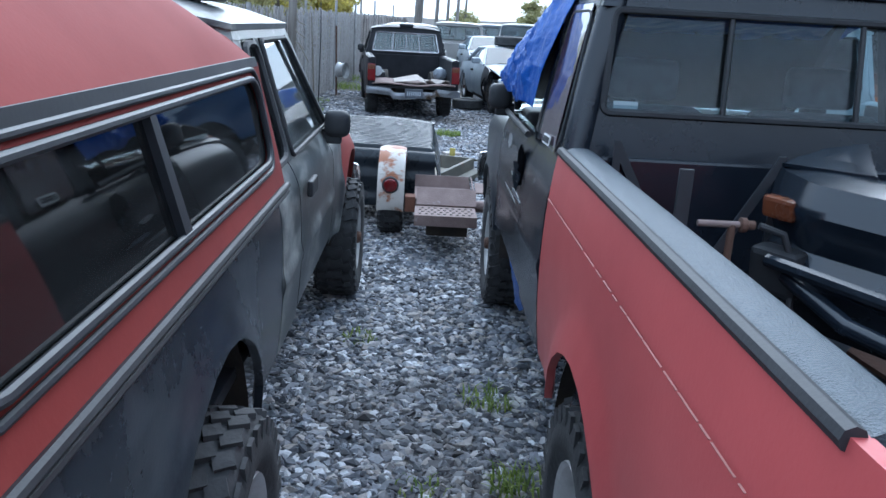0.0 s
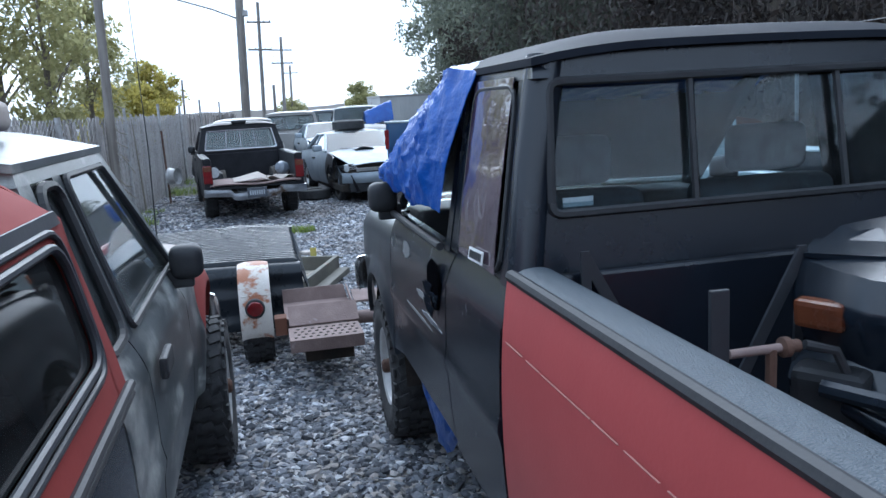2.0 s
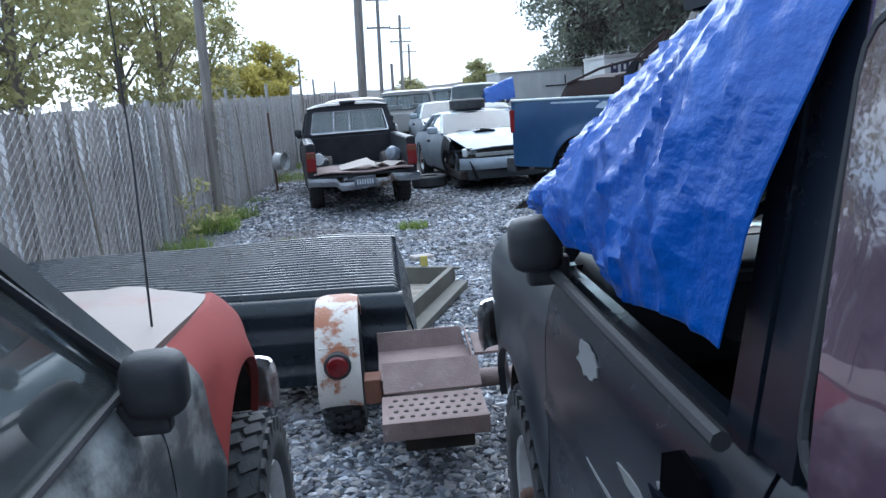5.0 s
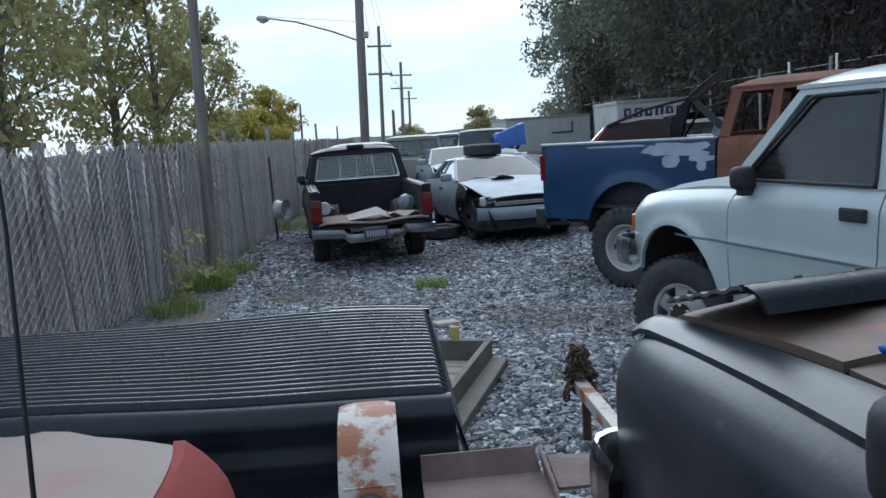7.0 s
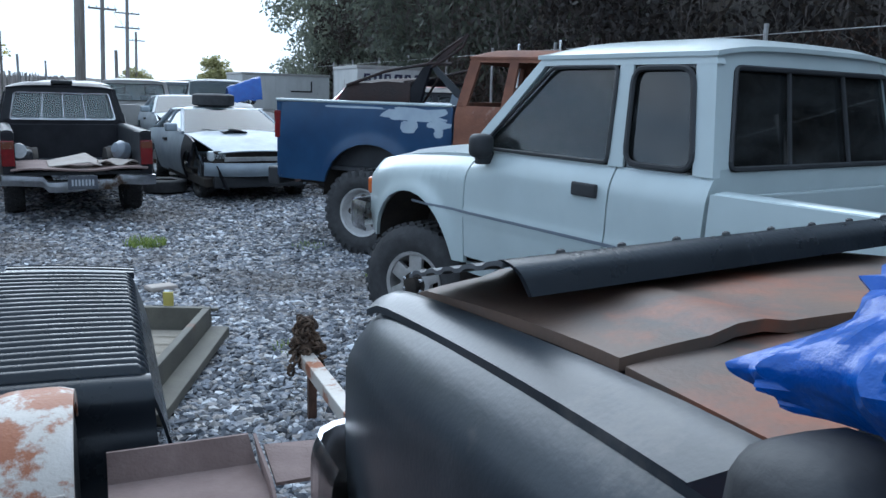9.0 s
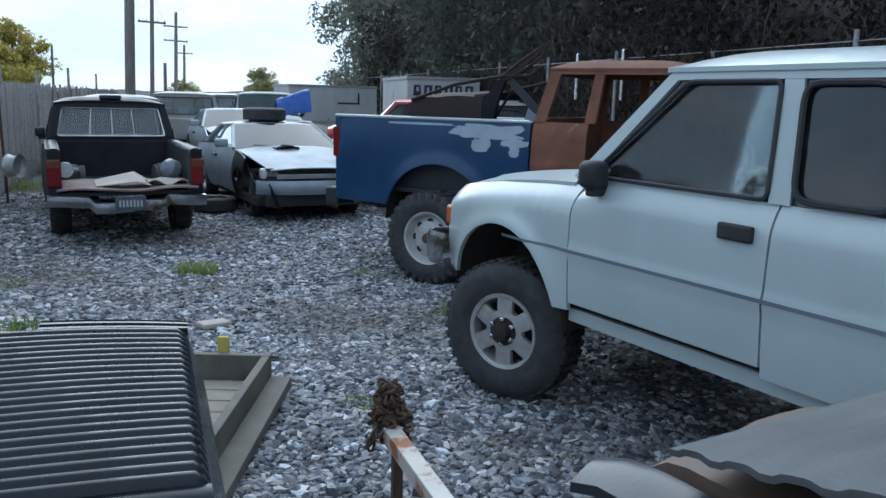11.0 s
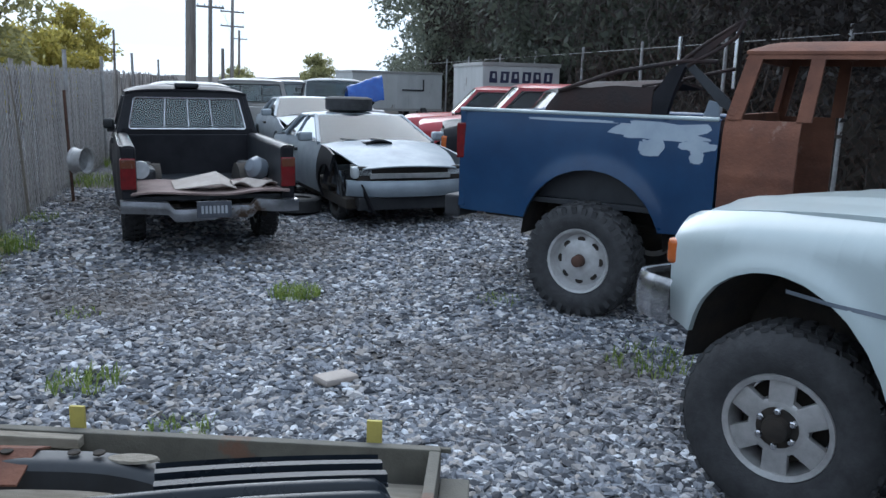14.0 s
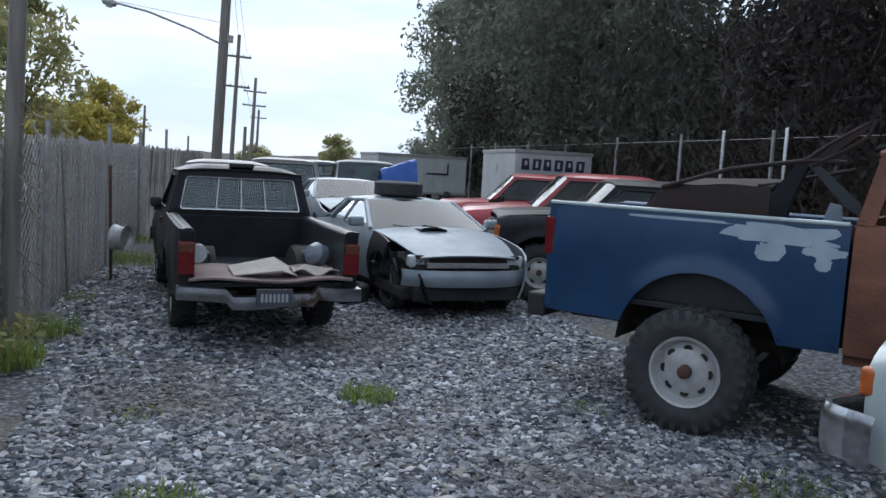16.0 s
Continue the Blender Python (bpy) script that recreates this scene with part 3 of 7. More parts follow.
def pickup(m, S, label, group="parked vehicles", name="pickup_truck"):
    """A pickup standing on its wheels, its rear axle's middle over the origin, its front towards +y. S: its sizes and materials."""
    d = dict(hw=0.82, wb=3.0, R=0.37, tw=0.26, rim=0.2, style="steel", rim_mat=M_STEELW, poke=0.0, sill=0.50, arch=0.44, rail=1.05, belt=1.08, roof=1.65, hood=1.05, nose=0.95,
             tail=-1.15, cab0=0.80, door0=1.35, door1=2.35, cowl=2.45, front=None, lean=0.11, body=M_BLACKPAINT, bed=None, cab=None, hoodm=None, fender=None, glass=M_GLASS, rear_glass=M_GLASS,
             tailgate=True, windows=True, doors=True, ext=True, bumper=M_CHROME, front_wheels=True, bed_in=M_TRIM, rail_mat=None, steer=0.0, white_rear_frame=False, stripe=False, seats=True,
             shell=False, lights=True, bumper_z=0.58, mirror=M_BLACK, quarter=None, mirror_side=(1, -1), shield=True, roof_m=None, wheels_all=True, hood_on=True, nose_in=0.10, rake=0.52, rear_bumper=None, az=0.03, mz=0.0, bulk=None, windows_q=True, split=0.0, lugs=30, block=True, signals=True, rail0=None, rear_sill=None, rear_top=0.24, hood_in=0.088, hood_back=0.06, my=0.20, handles=True)
    d.update(S)
    d["rail0"] = d["tail"] if d["rail0"] is None else d["rail0"]
    d["front"] = d["front"] or d["wb"] + 0.62
    for key in ("bed", "cab", "hoodm", "fender"):
        d[key] = d[key] or d["body"]
    d["roof_m"], d["rail_mat"] = d["roof_m"] or d["cab"], d["rail_mat"] or d["bed"]
    q = collections.namedtuple("Sizes", list(d))(**d)
    T = thing(name, m, label, "pickup truck", group)
    hw, R = q.hw, q.R

    def xf(y, z):
        t = (z - (q.sill + q.belt) / 2) / max(0.1, (q.belt - q.sill))
        x = hw - 0.075 * abs(t * 1.15) ** 2.2
        if y > q.front - 0.5:
            x -= q.nose_in * ((y - q.front + 0.5) / 0.5) ** 2
        if q.cab0 - 0.01 < y < q.door1:
            x -= 0.034 * max(0.0, 1 - (q.belt - z) / 0.11) ** 1.6
            x += 0.010 * math.exp(-((q.belt - 0.36 - z) / 0.03) ** 2)
        if y < q.tail + 0.25:
            x -= 0.03 * ((q.tail + 0.25 - y) / 0.25) ** 2
        if y >= q.door1 - 0.01:
            k = max(0.0, 1 - (hood_z(y) - z) / 0.14)
            x -= 0.085 * k ** 2
        for yw in (0, q.wb):
            r = math.hypot(y - yw, z - R - q.az)
            x += 0.028 * math.exp(-((r - q.arch) / 0.07) ** 2)
        return x

    def zb(y):
        z = q.sill
        for yw in (0, q.wb):
            k = q.arch ** 2 - (y - yw) ** 2
            if k > 0:
                z = max(z, R + q.az + math.sqrt(k))
        return z

    def hood_z(y):
        t = max(0.0, (y - q.cowl) / (q.front - q.cowl))
        return q.hood + (q.nose - q.hood) * t ** 1.6 - (0.05 * max(0, (t - 0.85) / 0.15) ** 2)

    arch_ys = [yw + q.arch * math.cos(a * math.pi / 14) for yw in (0, q.wb) for a in range(15)]
    arch_ys += [yw + sg * (q.arch - 0.004) for yw in (0, q.wb) for sg in (1, -1)] + [yw + sg * (q.arch + 0.003) for yw in (0, q.wb) for sg in (1, -1)]
    g = 0.010
    for s in (1, -1):
        part("bedside", side_panel(q.tail, q.cab0 - 0.02, zb, lambda y: q.rail, xf, s, 14, 10, extra=arch_ys), q.bed, T, "", True)
        part("cab_quarter", side_panel(q.cab0, q.door0 - g, zb, lambda y: q.belt, xf, s, 8, 26, extra=arch_ys), q.cab, T, "", True)
        if q.doors:
            dr = part("door", side_panel(q.door0, q.door1 - g, lambda y: max(zb(y), q.sill + 0.04), lambda y: q.belt, xf, s, 8, 26, extra=arch_ys), q.cab, T, "", True)
            if q.handles:
                part("door_handle", box(s * (xf(0, q.belt - 0.2)) - 0.012, s * (xf(0, q.belt - 0.2)) + 0.012, q.door0 + 0.06, q.door0 + 0.22, q.belt - 0.152, q.belt - 0.087, 0.011), M_BLACK, dr, "black pull handle")
        if q.split:
            part("fender", side_panel(q.door1, q.split, zb, hood_z, xf, s, 12, 16, extra=arch_ys), q.cab, T, "", True)
        part("fender", side_panel(q.split or q.door1, q.front - 0.06, zb, hood_z, xf, s, 14, 16, extra=arch_ys), q.fender, T, "", True)
        part("sill", side_panel(q.cab0, q.wb - q.arch - 0.02, lambda y: q.sill - 0.07, lambda y: q.sill - 0.004, lambda y, z: hw - 0.075, s, 4, 2), q.cab, T)
        for yw in (0, q.wb):
            f = bmesh.new()
            a0 = [(yw + (q.arch + 0.02) * math.cos(math.pi * i / 12), R + q.az + (q.arch + 0.02) * math.sin(math.pi * i / 12)) for i in range(13)]
            ri = [[f.verts.new((s * x, yy, zz)) for yy, zz in a0] for x in (hw - 0.035, hw - 0.42)]
            for i in range(12):
                f.faces.new((ri[0][i], ri[0][i + 1], ri[1][i + 1], ri[1][i]))
            f.faces.new(ri[1])
            part("wheel_well", f, M_UNDER, T, "grimy dark wheel well", True)
        # greenhouse sides
        zr, lean = q.roof - 0.05, q.lean

        def gx(z):
            return hw - 0.045 - lean * max(0.0, (z - q.belt) / (zr - q.belt)) ** 1.2

        def gp(y, z, off=0.0):
            return (s * (gx(z) + off), y, z)

        wl_ = q.cowl - q.door1
        A0, A1 = (q.cowl + 0.02, q.belt), (q.cowl - q.rake * (zr - q.belt) / 0.55, zr)
        c0, c1 = (q.cab0, q.belt), (q.cab0 + 0.10, zr)
        inn = (-s * 0.045, 0, 0)
        part("pillar", slab([gp(*A0), gp(*A1), gp(A1[0] - 0.07, zr), gp(A0[0] - 0.10, q.belt)][::s], inn, 0.012), q.cab, T, "", True)
        b0 = q.door0
        part("pillar", slab([gp(b0 - 0.045, q.belt), gp(b0 + 0.045, q.belt), gp(b0 + 0.075, zr), gp(b0 - 0.005, zr)][::s], inn, 0.012), q.cab, T, "", True)
        if q.doors and not q.windows:
            part("door_frame", slab([gp(b0 + 0.053, q.belt - 0.01, 0.004), gp(b0 + 0.115, q.belt - 0.01, 0.004), gp(b0 + 0.135, zr - 0.02, 0.004), gp(b0 + 0.083, zr - 0.02, 0.004)][::s], inn, 0.01), q.cab, T, "", True)
        cw = 0.10 if q.ext else b0 - q.cab0 - 0.04
        ci = 0.05 if q.rear_sill else 0.0
        part("pillar", slab([gp(q.cab0 + ci, q.belt), gp(q.cab0 + cw, q.belt), gp(q.cab0 + cw + 0.09, zr), gp(q.cab0 + 0.09 + ci, zr)][::s], inn, 0.012), q.cab, T, "", True)
        if ci:
            part("rounded_corner", tube([(s * (gx(q.belt) - 0.05), q.cab0 + 0.05, q.belt - 0.01), (s * (gx((q.belt + zr) / 2) - 0.05), q.cab0 + 0.095, (q.belt + zr) / 2), (s * (gx(zr) - 0.05), q.cab0 + 0.14, zr)], 0.052, 20), q.cab, T, "rounded rear cab corner", True)
        bm = slab([gp(q.cab0 + 0.07, zr - 0.05), gp(A1[0] - 0.02, zr - 0.05), gp(A1[0] - 0.01, zr - 0.004), gp(q.cab0 + 0.10, zr - 0.004)][::s], inn)
        part("roof_rail", bm, q.cab, T, "", True)
        if q.windows:
            wn_ = part("door_window", slab([gp(b0 + 0.04, q.belt - 0.01, -0.016), gp(A0[0] - 0.07, q.belt - 0.01, -0.016), gp(A1[0] - 0.04, zr - 0.03, -0.016), gp(b0 + 0.06, zr - 0.03, -0.016)][::s], (-s * 0.004, 0, 0), 0), q.glass, T, "curved door window pane")
            wn_.visible_shadow = False
            rb = [gp(b0 + 0.05, q.belt + 0.012, 0.003), gp(A0[0] - 0.115, q.belt + 0.012, 0.003), gp(A1[0] - 0.085, zr - 0.058, 0.003), gp(b0 + 0.078, zr - 0.058, 0.003)]
            rb = round_loop(rb, 0.035)
            part("window_seal", tube(rb + [rb[0]], 0.010, 6), M_BLACK, wn_, "black rubber window seal")
        if q.ext and q.windows_q:
            qm = q.quarter or q.glass
            qw = part("quarter_window", slab([gp(q.cab0 + cw - 0.02, q.belt - 0.01, -0.012), gp(b0 - 0.03, q.belt - 0.01, -0.012), gp(b0 - 0.0, zr - 0.03, -0.012), gp(q.cab0 + cw + 0.07, zr - 0.03, -0.012)][::s], (-s * 0.004, 0, 0), 0), qm, T, "fixed quarter window pane")
            qw.visible_shadow = False
            rb = [gp(q.cab0 + cw + 0.005, q.belt + 0.02, 0.002), gp(b0 - 0.055, q.belt + 0.02, 0.002), gp(b0 - 0.018, zr - 0.065, 0.002), gp(q.cab0 + cw + 0.085, zr - 0.065, 0.002)]
            rb = round_loop(rb, 0.07)
            part("window_seal", tube(rb + [rb[0]], 0.007 if q.rear_sill else 0.013, 6), M_BLACK, qw, "black rubber window seal")
        if s in q.mirror_side and q.mirror:
            my = q.cowl - q.my
            mm = part("mirror", box(s * hw + (-0.035 if s > 0 else -0.09), s * hw + (0.09 if s > 0 else 0.035), my - 0.05, my + 0.055, q.belt - 0.035 + q.mz, q.belt + 0.095 + q.mz, 0.05), q.mirror, T, "black door mirror", True)
            part("mirror_arm", box(s * hw - 0.05, s * hw + 0.05, my - 0.02, my + 0.03, q.belt - 0.07 + q.mz, q.belt + 0.0 + q.mz, 0.012), M_BLACK, mm)
    # roof
    rx = hw - 0.045 - q.lean
    ya, yb = q.cab0 + 0.085, q.cowl - (q.rake - 0.02) * (zr - q.belt) / 0.55

    def roof_fn(u, v):
        x = (v * 2 - 1)
        e = 1 - abs(x) ** 4
        eu = 1 - abs(u * 2 - 1) ** 6
        return (x * (rx + 0.012), ya - 0.01 + (yb - ya + 0.03) * u, zr + 0.001 + 0.068 * min(1, e * 1.1) * (0.35 + 0.65 * eu) + 0.012 * (1 - x * x))

    part("roof", grid(roof_fn, 14, 20, (0, 0, -0.02)), q.roof_m, T, "", True)
    # rear wall of the cab and its window
    zb0, zt0 = q.belt + 0.03, zr - 0.06
    zw0 = q.rear_sill or zb0

    def ry(z):
        return q.cab0 + 0.012 + 0.085 * max(0, (z - q.belt) / (zr - q.belt))

    ww = hw - 0.05
    bm = slab([(-ww, q.cab0 + 0.02, q.sill), (ww, q.cab0 + 0.02, q.sill), (ww, q.cab0 + 0.02, zb0), (-ww, q.cab0 + 0.02, zb0)], (0, 0.04, 0))

    def rp(x, z, o=0.0):
        return (x, ry(z) + o, z)

    wx0, wx1 = hw - 0.17, hw - q.rear_top
    if zw0 > zb0:
        slab([rp(-ww + 0.05, zb0), rp(ww - 0.05, zb0), rp(ww - 0.05, zw0), rp(-ww + 0.05, zw0)], (0, 0.04, 0), bm=bm)
    cj = 0.05 if q.rear_sill else 0.0
    slab([rp(-ww + cj, zw0), rp(-wx0, zw0), rp(-wx1, zt0), rp(-rx + cj, zt0)], (0, 0.04, 0), bm=bm)
    slab([rp(wx0, zw0), rp(ww - cj, zw0), rp(rx - cj, zt0), rp(wx1, zt0)], (0, 0.04, 0), bm=bm)
    slab([rp(-rx, zt0), rp(rx, zt0), rp(rx, zr - 0.004), rp(rx * 0.7, zr + 0.018), rp(-rx * 0.7, zr + 0.018), rp(-rx, zr - 0.004)], (0, 0.04, 0), bm=bm)
    part("cab_rear_wall", bm, q.cab, T)
    if q.rear_glass:
        rw = part("rear_window", slab([rp(-wx0, zw0, 0.02), rp(wx0, zw0, 0.02), rp(wx1, zt0, 0.02), rp(-wx1, zt0, 0.02)], (0, 0.004, 0), 0), q.rear_glass, T, "rear cab window pane")
        rw.visible_shadow = False
        fm = M_CHROME if q.white_rear_frame else M_BLACK
        lp = round_loop([rp(-wx0, zw0, -0.004), rp(wx0, zw0, -0.004), rp(wx1, zt0, -0.004), rp(-wx1, zt0, -0.004)], 0.03)
        part("window_frame", tube(lp + [lp[0]], 0.012, 6), fm, rw, "slider window frame")
        for k in ((-0.42, 0.0, 0.42) if q.white_rear_frame else (-0.36, 0.36)):
            part("window_bar", tube([rp(wx0 * k, zw0), rp(wx1 * k, zt0)], 0.010, 6), fm, rw)
    if q.shield:
        k0, k1 = (q.cowl + 0.02, q.belt - 0.01), (q.cowl - q.rake * (zr - q.belt) / 0.55 - 0.0, zr + 0.01)
        ws = part("windscreen", grid(lambda u, v: ((v * 2 - 1) * (hw - 0.06 - (q.lean) * u), k0[0] + (k1[0] - k0[0]) * u + 0.07 * (1 - (v * 2 - 1) ** 2), k0[1] + (k1[1] - k0[1]) * u), 6, 10, (0, -0.004, 0)), q.glass, T, "windscreen", True)
        ws.visible_shadow = False
    # hood, front, bumper, lamps
    if q.hood_on:
        part("hood", grid(lambda u, v: ((v * 2 - 1) * (hw - q.hood_in + (0.05 * u if q.hood_in > 0.1 else 0) - q.nose_in * u ** 4), q.cowl + q.hood_back + (q.front - 0.05 - q.cowl - q.hood_back) * u - 0.04 * abs(v * 2 - 1) ** 4 * u,
                                         hood_z(q.cowl + (q.front - 0.04 - q.cowl) * u) + 0.006 + (0.022 if q.hood_in > 0.1 else 0) + (0.03 if q.hood_in > 0.1 else 0.045) * (1 - abs(v * 2 - 1) ** 3) + (0.010 if abs(abs(v * 2 - 1) - 0.62) < 0.1 else 0)), 16, 24, (0, 0, -0.02)), q.hoodm, T, "", True)
    if q.hood_in > 0.1:
        hb = q.cowl + q.hood_back
        for s in (1, -1):
            part("fender_top", grid(lambda u, v: (s * (hw - 0.080 + (0.092 - q.hood_in + 0.05 * max(0.0, u * 1.28 - 0.28)) * v), q.door1 + 0.02 + (q.front - 0.075 - q.door1) * u, hood_z(q.door1 + 0.02 + (q.front - 0.075 - q.door1) * u) - 0.002 + 0.030 * math.sin(v * 1.57)), 18, 8, (0, 0, -0.015)), q.fender, T, "", True)
        part("cowl_panel", grid(lambda u, v: ((v * 2 - 1) * (hw - q.hood_in - 0.005), q.cowl - 0.02 + (q.hood_back + 0.012) * u + 0.05 * (1 - (v * 2 - 1) ** 2) * u, q.hood + 0.024 + 0.02 * (1 - (v * 2 - 1) ** 2) - 0.006 * u), 6, 16, (0, 0, -0.012)), q.hoodm, T, "dusty cowl panel", True)
        for x in (-0.42, 0.1):
            part("wiper", tube([(x, hb - 0.10, q.hood + 0.045), (x + 0.12, hb - 0.16, q.hood + 0.07), (x + 0.5, hb - 0.22, q.hood + 0.085)], 0.009, 6), M_BLACK, T, "black wiper arm", True)
    fz = hood_z(q.front)
    hwf = hw - q.nose_in - 0.02
    part("nose_panel", grid(lambda u, v: ((u * 2 - 1) * (hw - q.nose_in - 0.01), q.front - 0.085 - 0.05 * abs(u * 2 - 1) ** 4, q.bumper_z + (fz - 0.012 - q.bumper_z) * v), 16, 6, (0, -0.02, 0)), q.fender, T, "", True)
    part("grille", box(-hwf * 0.6, hwf * 0.6, q.front - 0.09, q.front - 0.04, q.bumper_z + 0.13, fz - 0.02, 0.01), M_BLACK, T, "black grille")
    for i in range(4):
        z = q.bumper_z + 0.15 + (fz - q.bumper_z - 0.2) * (i + 0.5) / 4
        part("grille_bar", box(-hwf * 0.6, hwf * 0.6, q.front - 0.045, q.front - 0.028, z - 0.012, z + 0.012, 0.004), M_BLACK, T)
    if q.lights:
        for s in (1, -1):
            part("headlight", box(*sorted((s * hwf * 0.62, s * hwf * 0.9)), q.front - 0.08, q.front - 0.03, q.bumper_z + 0.16, fz - 0.05, 0.02), M_CLEARLENS, T, "cloudy headlight")
            if q.signals:
                part("turn_signal", box(*sorted((s * (hw - 0.20), s * (hw - 0.066))), q.front - 0.15, q.front - 0.03, q.bumper_z + 0.15, fz - 0.06, 0.028), M_AMBER, T, "amber turn signal", True)
    if q.bumper:
        def bfn(u, v):
            x = u * 2 - 1
            k = max(0.0, abs(x) - 0.72) / 0.28
            sg = 1 if x > 0 else -1
            px = x / 0.72 * (hw - 0.09) if k == 0 else sg * (hw - 0.09 + 0.105 * math.sin(min(1.0, k * 2.2) * math.pi / 2))
            py = q.front + 0.11 - 0.02 * (x / 0.72) ** 2 if k == 0 else q.front + 0.09 - 0.09 * (1 - math.cos(min(1.0, k * 2.2) * math.pi / 2)) - 0.26 * max(0.0, k - 0.45)
            bow = 0.016 * (1 - (v * 2 - 1) ** 4)
            return (px + sg * bow * min(1, k * 3), py + bow * (1 - min(1, k * 2)), q.bumper_z - 0.09 + 0.20 * v)
        part("front_bumper", grid(bfn, 50, 8, (0, -0.03, 0)), q.bumper, T, "scuffed chrome front bumper", True)
    if q.rear_bumper:
        part("third_brake_light", box(-0.13, 0.13, q.cab0 + 0.06, q.cab0 + 0.16, q.roof + 0.005, q.roof + 0.055, 0.02), M_BLACK, T, "black third brake light housing", True)

        def rfn(u, v):
            x = u * 2 - 1
            return (x * (hw - 0.01), q.tail - 0.16 + 0.05 * abs(x) ** 6 + 0.015 * abs(v - 0.5), q.sill - 0.01 + 0.11 * v + (0.03 if abs(x) > 0.45 else -0.03) + 0.012 * math.sin(x * 5))
        rb_ = part("rear_bumper", grid(rfn, 28, 6, (0, 0.12, 0)), q.rear_bumper, T, "bent chrome rear step bumper", True)
        part("licence_plate", box(-0.152, 0.152, q.tail - 0.185, q.tail - 0.172, q.sill - 0.02, q.sill + 0.132, 0.003), M_PLATE, rb_, "grimy licence plate with unreadable characters")
        for k in range(7):
            part("plate_character", box(-0.115 + 0.035 * k, -0.095 + 0.035 * k, q.tail - 0.189, q.tail - 0.184, q.sill + 0.02, q.sill + 0.09, 0), M_PALEINK, rb_)
    if q.stripe:
        for s in (1, -1):
            part("body_stripe", side_panel(q.cab0, q.front - 0.75, lambda y: q.belt - 0.36, lambda y: q.belt - 0.345, lambda y, z: xf(y, z) + 0.002, s, 20, 1, 0.004), M_GREYCAR, T, "thin grey body line")
    # bed
    part("bed_floor", box(-hw + 0.06, hw - 0.06, q.tail + 0.02, q.cab0 - 0.05, q.sill + 0.12, q.sill + 0.16, 0.004), q.bed_in, T)
    for s in (1, -1):
        part("bed_inner_wall", box(*sorted((s * (hw - 0.16), s * (hw - 0.12))), q.tail + 0.01, q.cab0 - 0.05, q.sill + 0.16, q.rail - 0.02, 0.004), q.bed_in, T)
        part("bed_rail", grid(lambda u, v: (s * (hw - 0.155 + 0.115 * v), q.rail0 + (q.cab0 - 0.025 - q.rail0) * u, q.rail - 0.012 + 0.022 * (1 - abs(v * 2 - 1) ** 3)), 8, 8, (0, 0, -0.016)), q.rail_mat, T, "", True)
        part("rail_edge", tube([(s * (hw - 0.036), q.rail0, q.rail - 0.004), (s * (hw - 0.036), q.cab0 - 0.03, q.rail - 0.004)], 0.016 if q.rail_mat != q.bed else 0.011, 8), M_BLACK if q.rail_mat != q.bed else q.bed, T, "", True)
        part("wheel_hump", box(*sorted((s * (hw - 0.36), s * (hw - 0.14))), -q.arch, q.arch, q.sill + 0.15, R + q.arch + 0.04, 0.05), q.bed_in, T, "", True)
    part("bed_bulkhead", box(-hw + 0.06, hw - 0.06, q.cab0 - 0.055, q.cab0 - 0.025, q.sill + 0.1, q.rail - 0.01, 0.01), q.bulk or q.bed, T)
    if q.tailgate:
        part("tailgate", box(-hw + 0.075, hw - 0.075, q.tail - 0.015, q.tail + 0.04, q.sill + 0.12, q.rail - 0.005, 0.015), q.bed, T)
    if q.lights:
        for s in (1, -1):
            tl = part("tail_light", box(*sorted((s * (hw - 0.155), s * (hw - 0.022))), q.tail - 0.028, q.tail + 0.05, q.rail - 0.38, q.rail - 0.10, 0.012), M_REDLENS, T, "red and amber tail light")
            part("amber_lens", box(*sorted((s * (hw - 0.150), s * (hw - 0.026))), q.tail - 0.032, q.tail - 0.02, q.rail - 0.19, q.rail - 0.115, 0.004), M_AMBERD, tl, "grimy amber lens")
            part("corner_post", box(*sorted((s * (hw - 0.155), s * (hw - 0.03))), q.tail - 0.005, q.tail + 0.055, q.sill + 0.02, q.rail - 0.004, 0.015), q.bed, T)
    # chassis, axles, cab inside
    bm = box(-0.36, -0.28, q.tail + 0.05, q.front - 0.1, q.sill - 0.04, q.sill + 0.08)
    box(0.28, 0.36, q.tail + 0.05, q.front - 0.1, q.sill - 0.04, q.sill + 0.08, bm=bm)
    box(-0.34, 0.34, q.wb - 0.2, q.front - 0.2, q.sill - 0.02, q.sill + 0.3, bm=bm)
    box(-hw + 0.1, hw - 0.1, q.cab0 + 0.02, q.cowl + 0.1, q.sill - 0.02, q.sill + 0.05, bm=bm)
    box(-hw + 0.1, hw - 0.1, q.cowl + 0.02, q.cowl + 0.06, q.sill, q.belt - 0.02, bm=bm)
    for yw in (0, q.wb):
        tube([(-hw + 0.15, yw, R), (hw - 0.15, yw, R)], 0.045, 10, bm)
    tube([(0.4, 0.6, q.sill - 0.06), (0.42, -0.5, q.sill - 0.05), (0.5, q.tail + 0.1, q.sill - 0.04)], 0.03, 8, bm)
    part("chassis", bm, M_UNDER, T, "grimy chassis frame and axles")
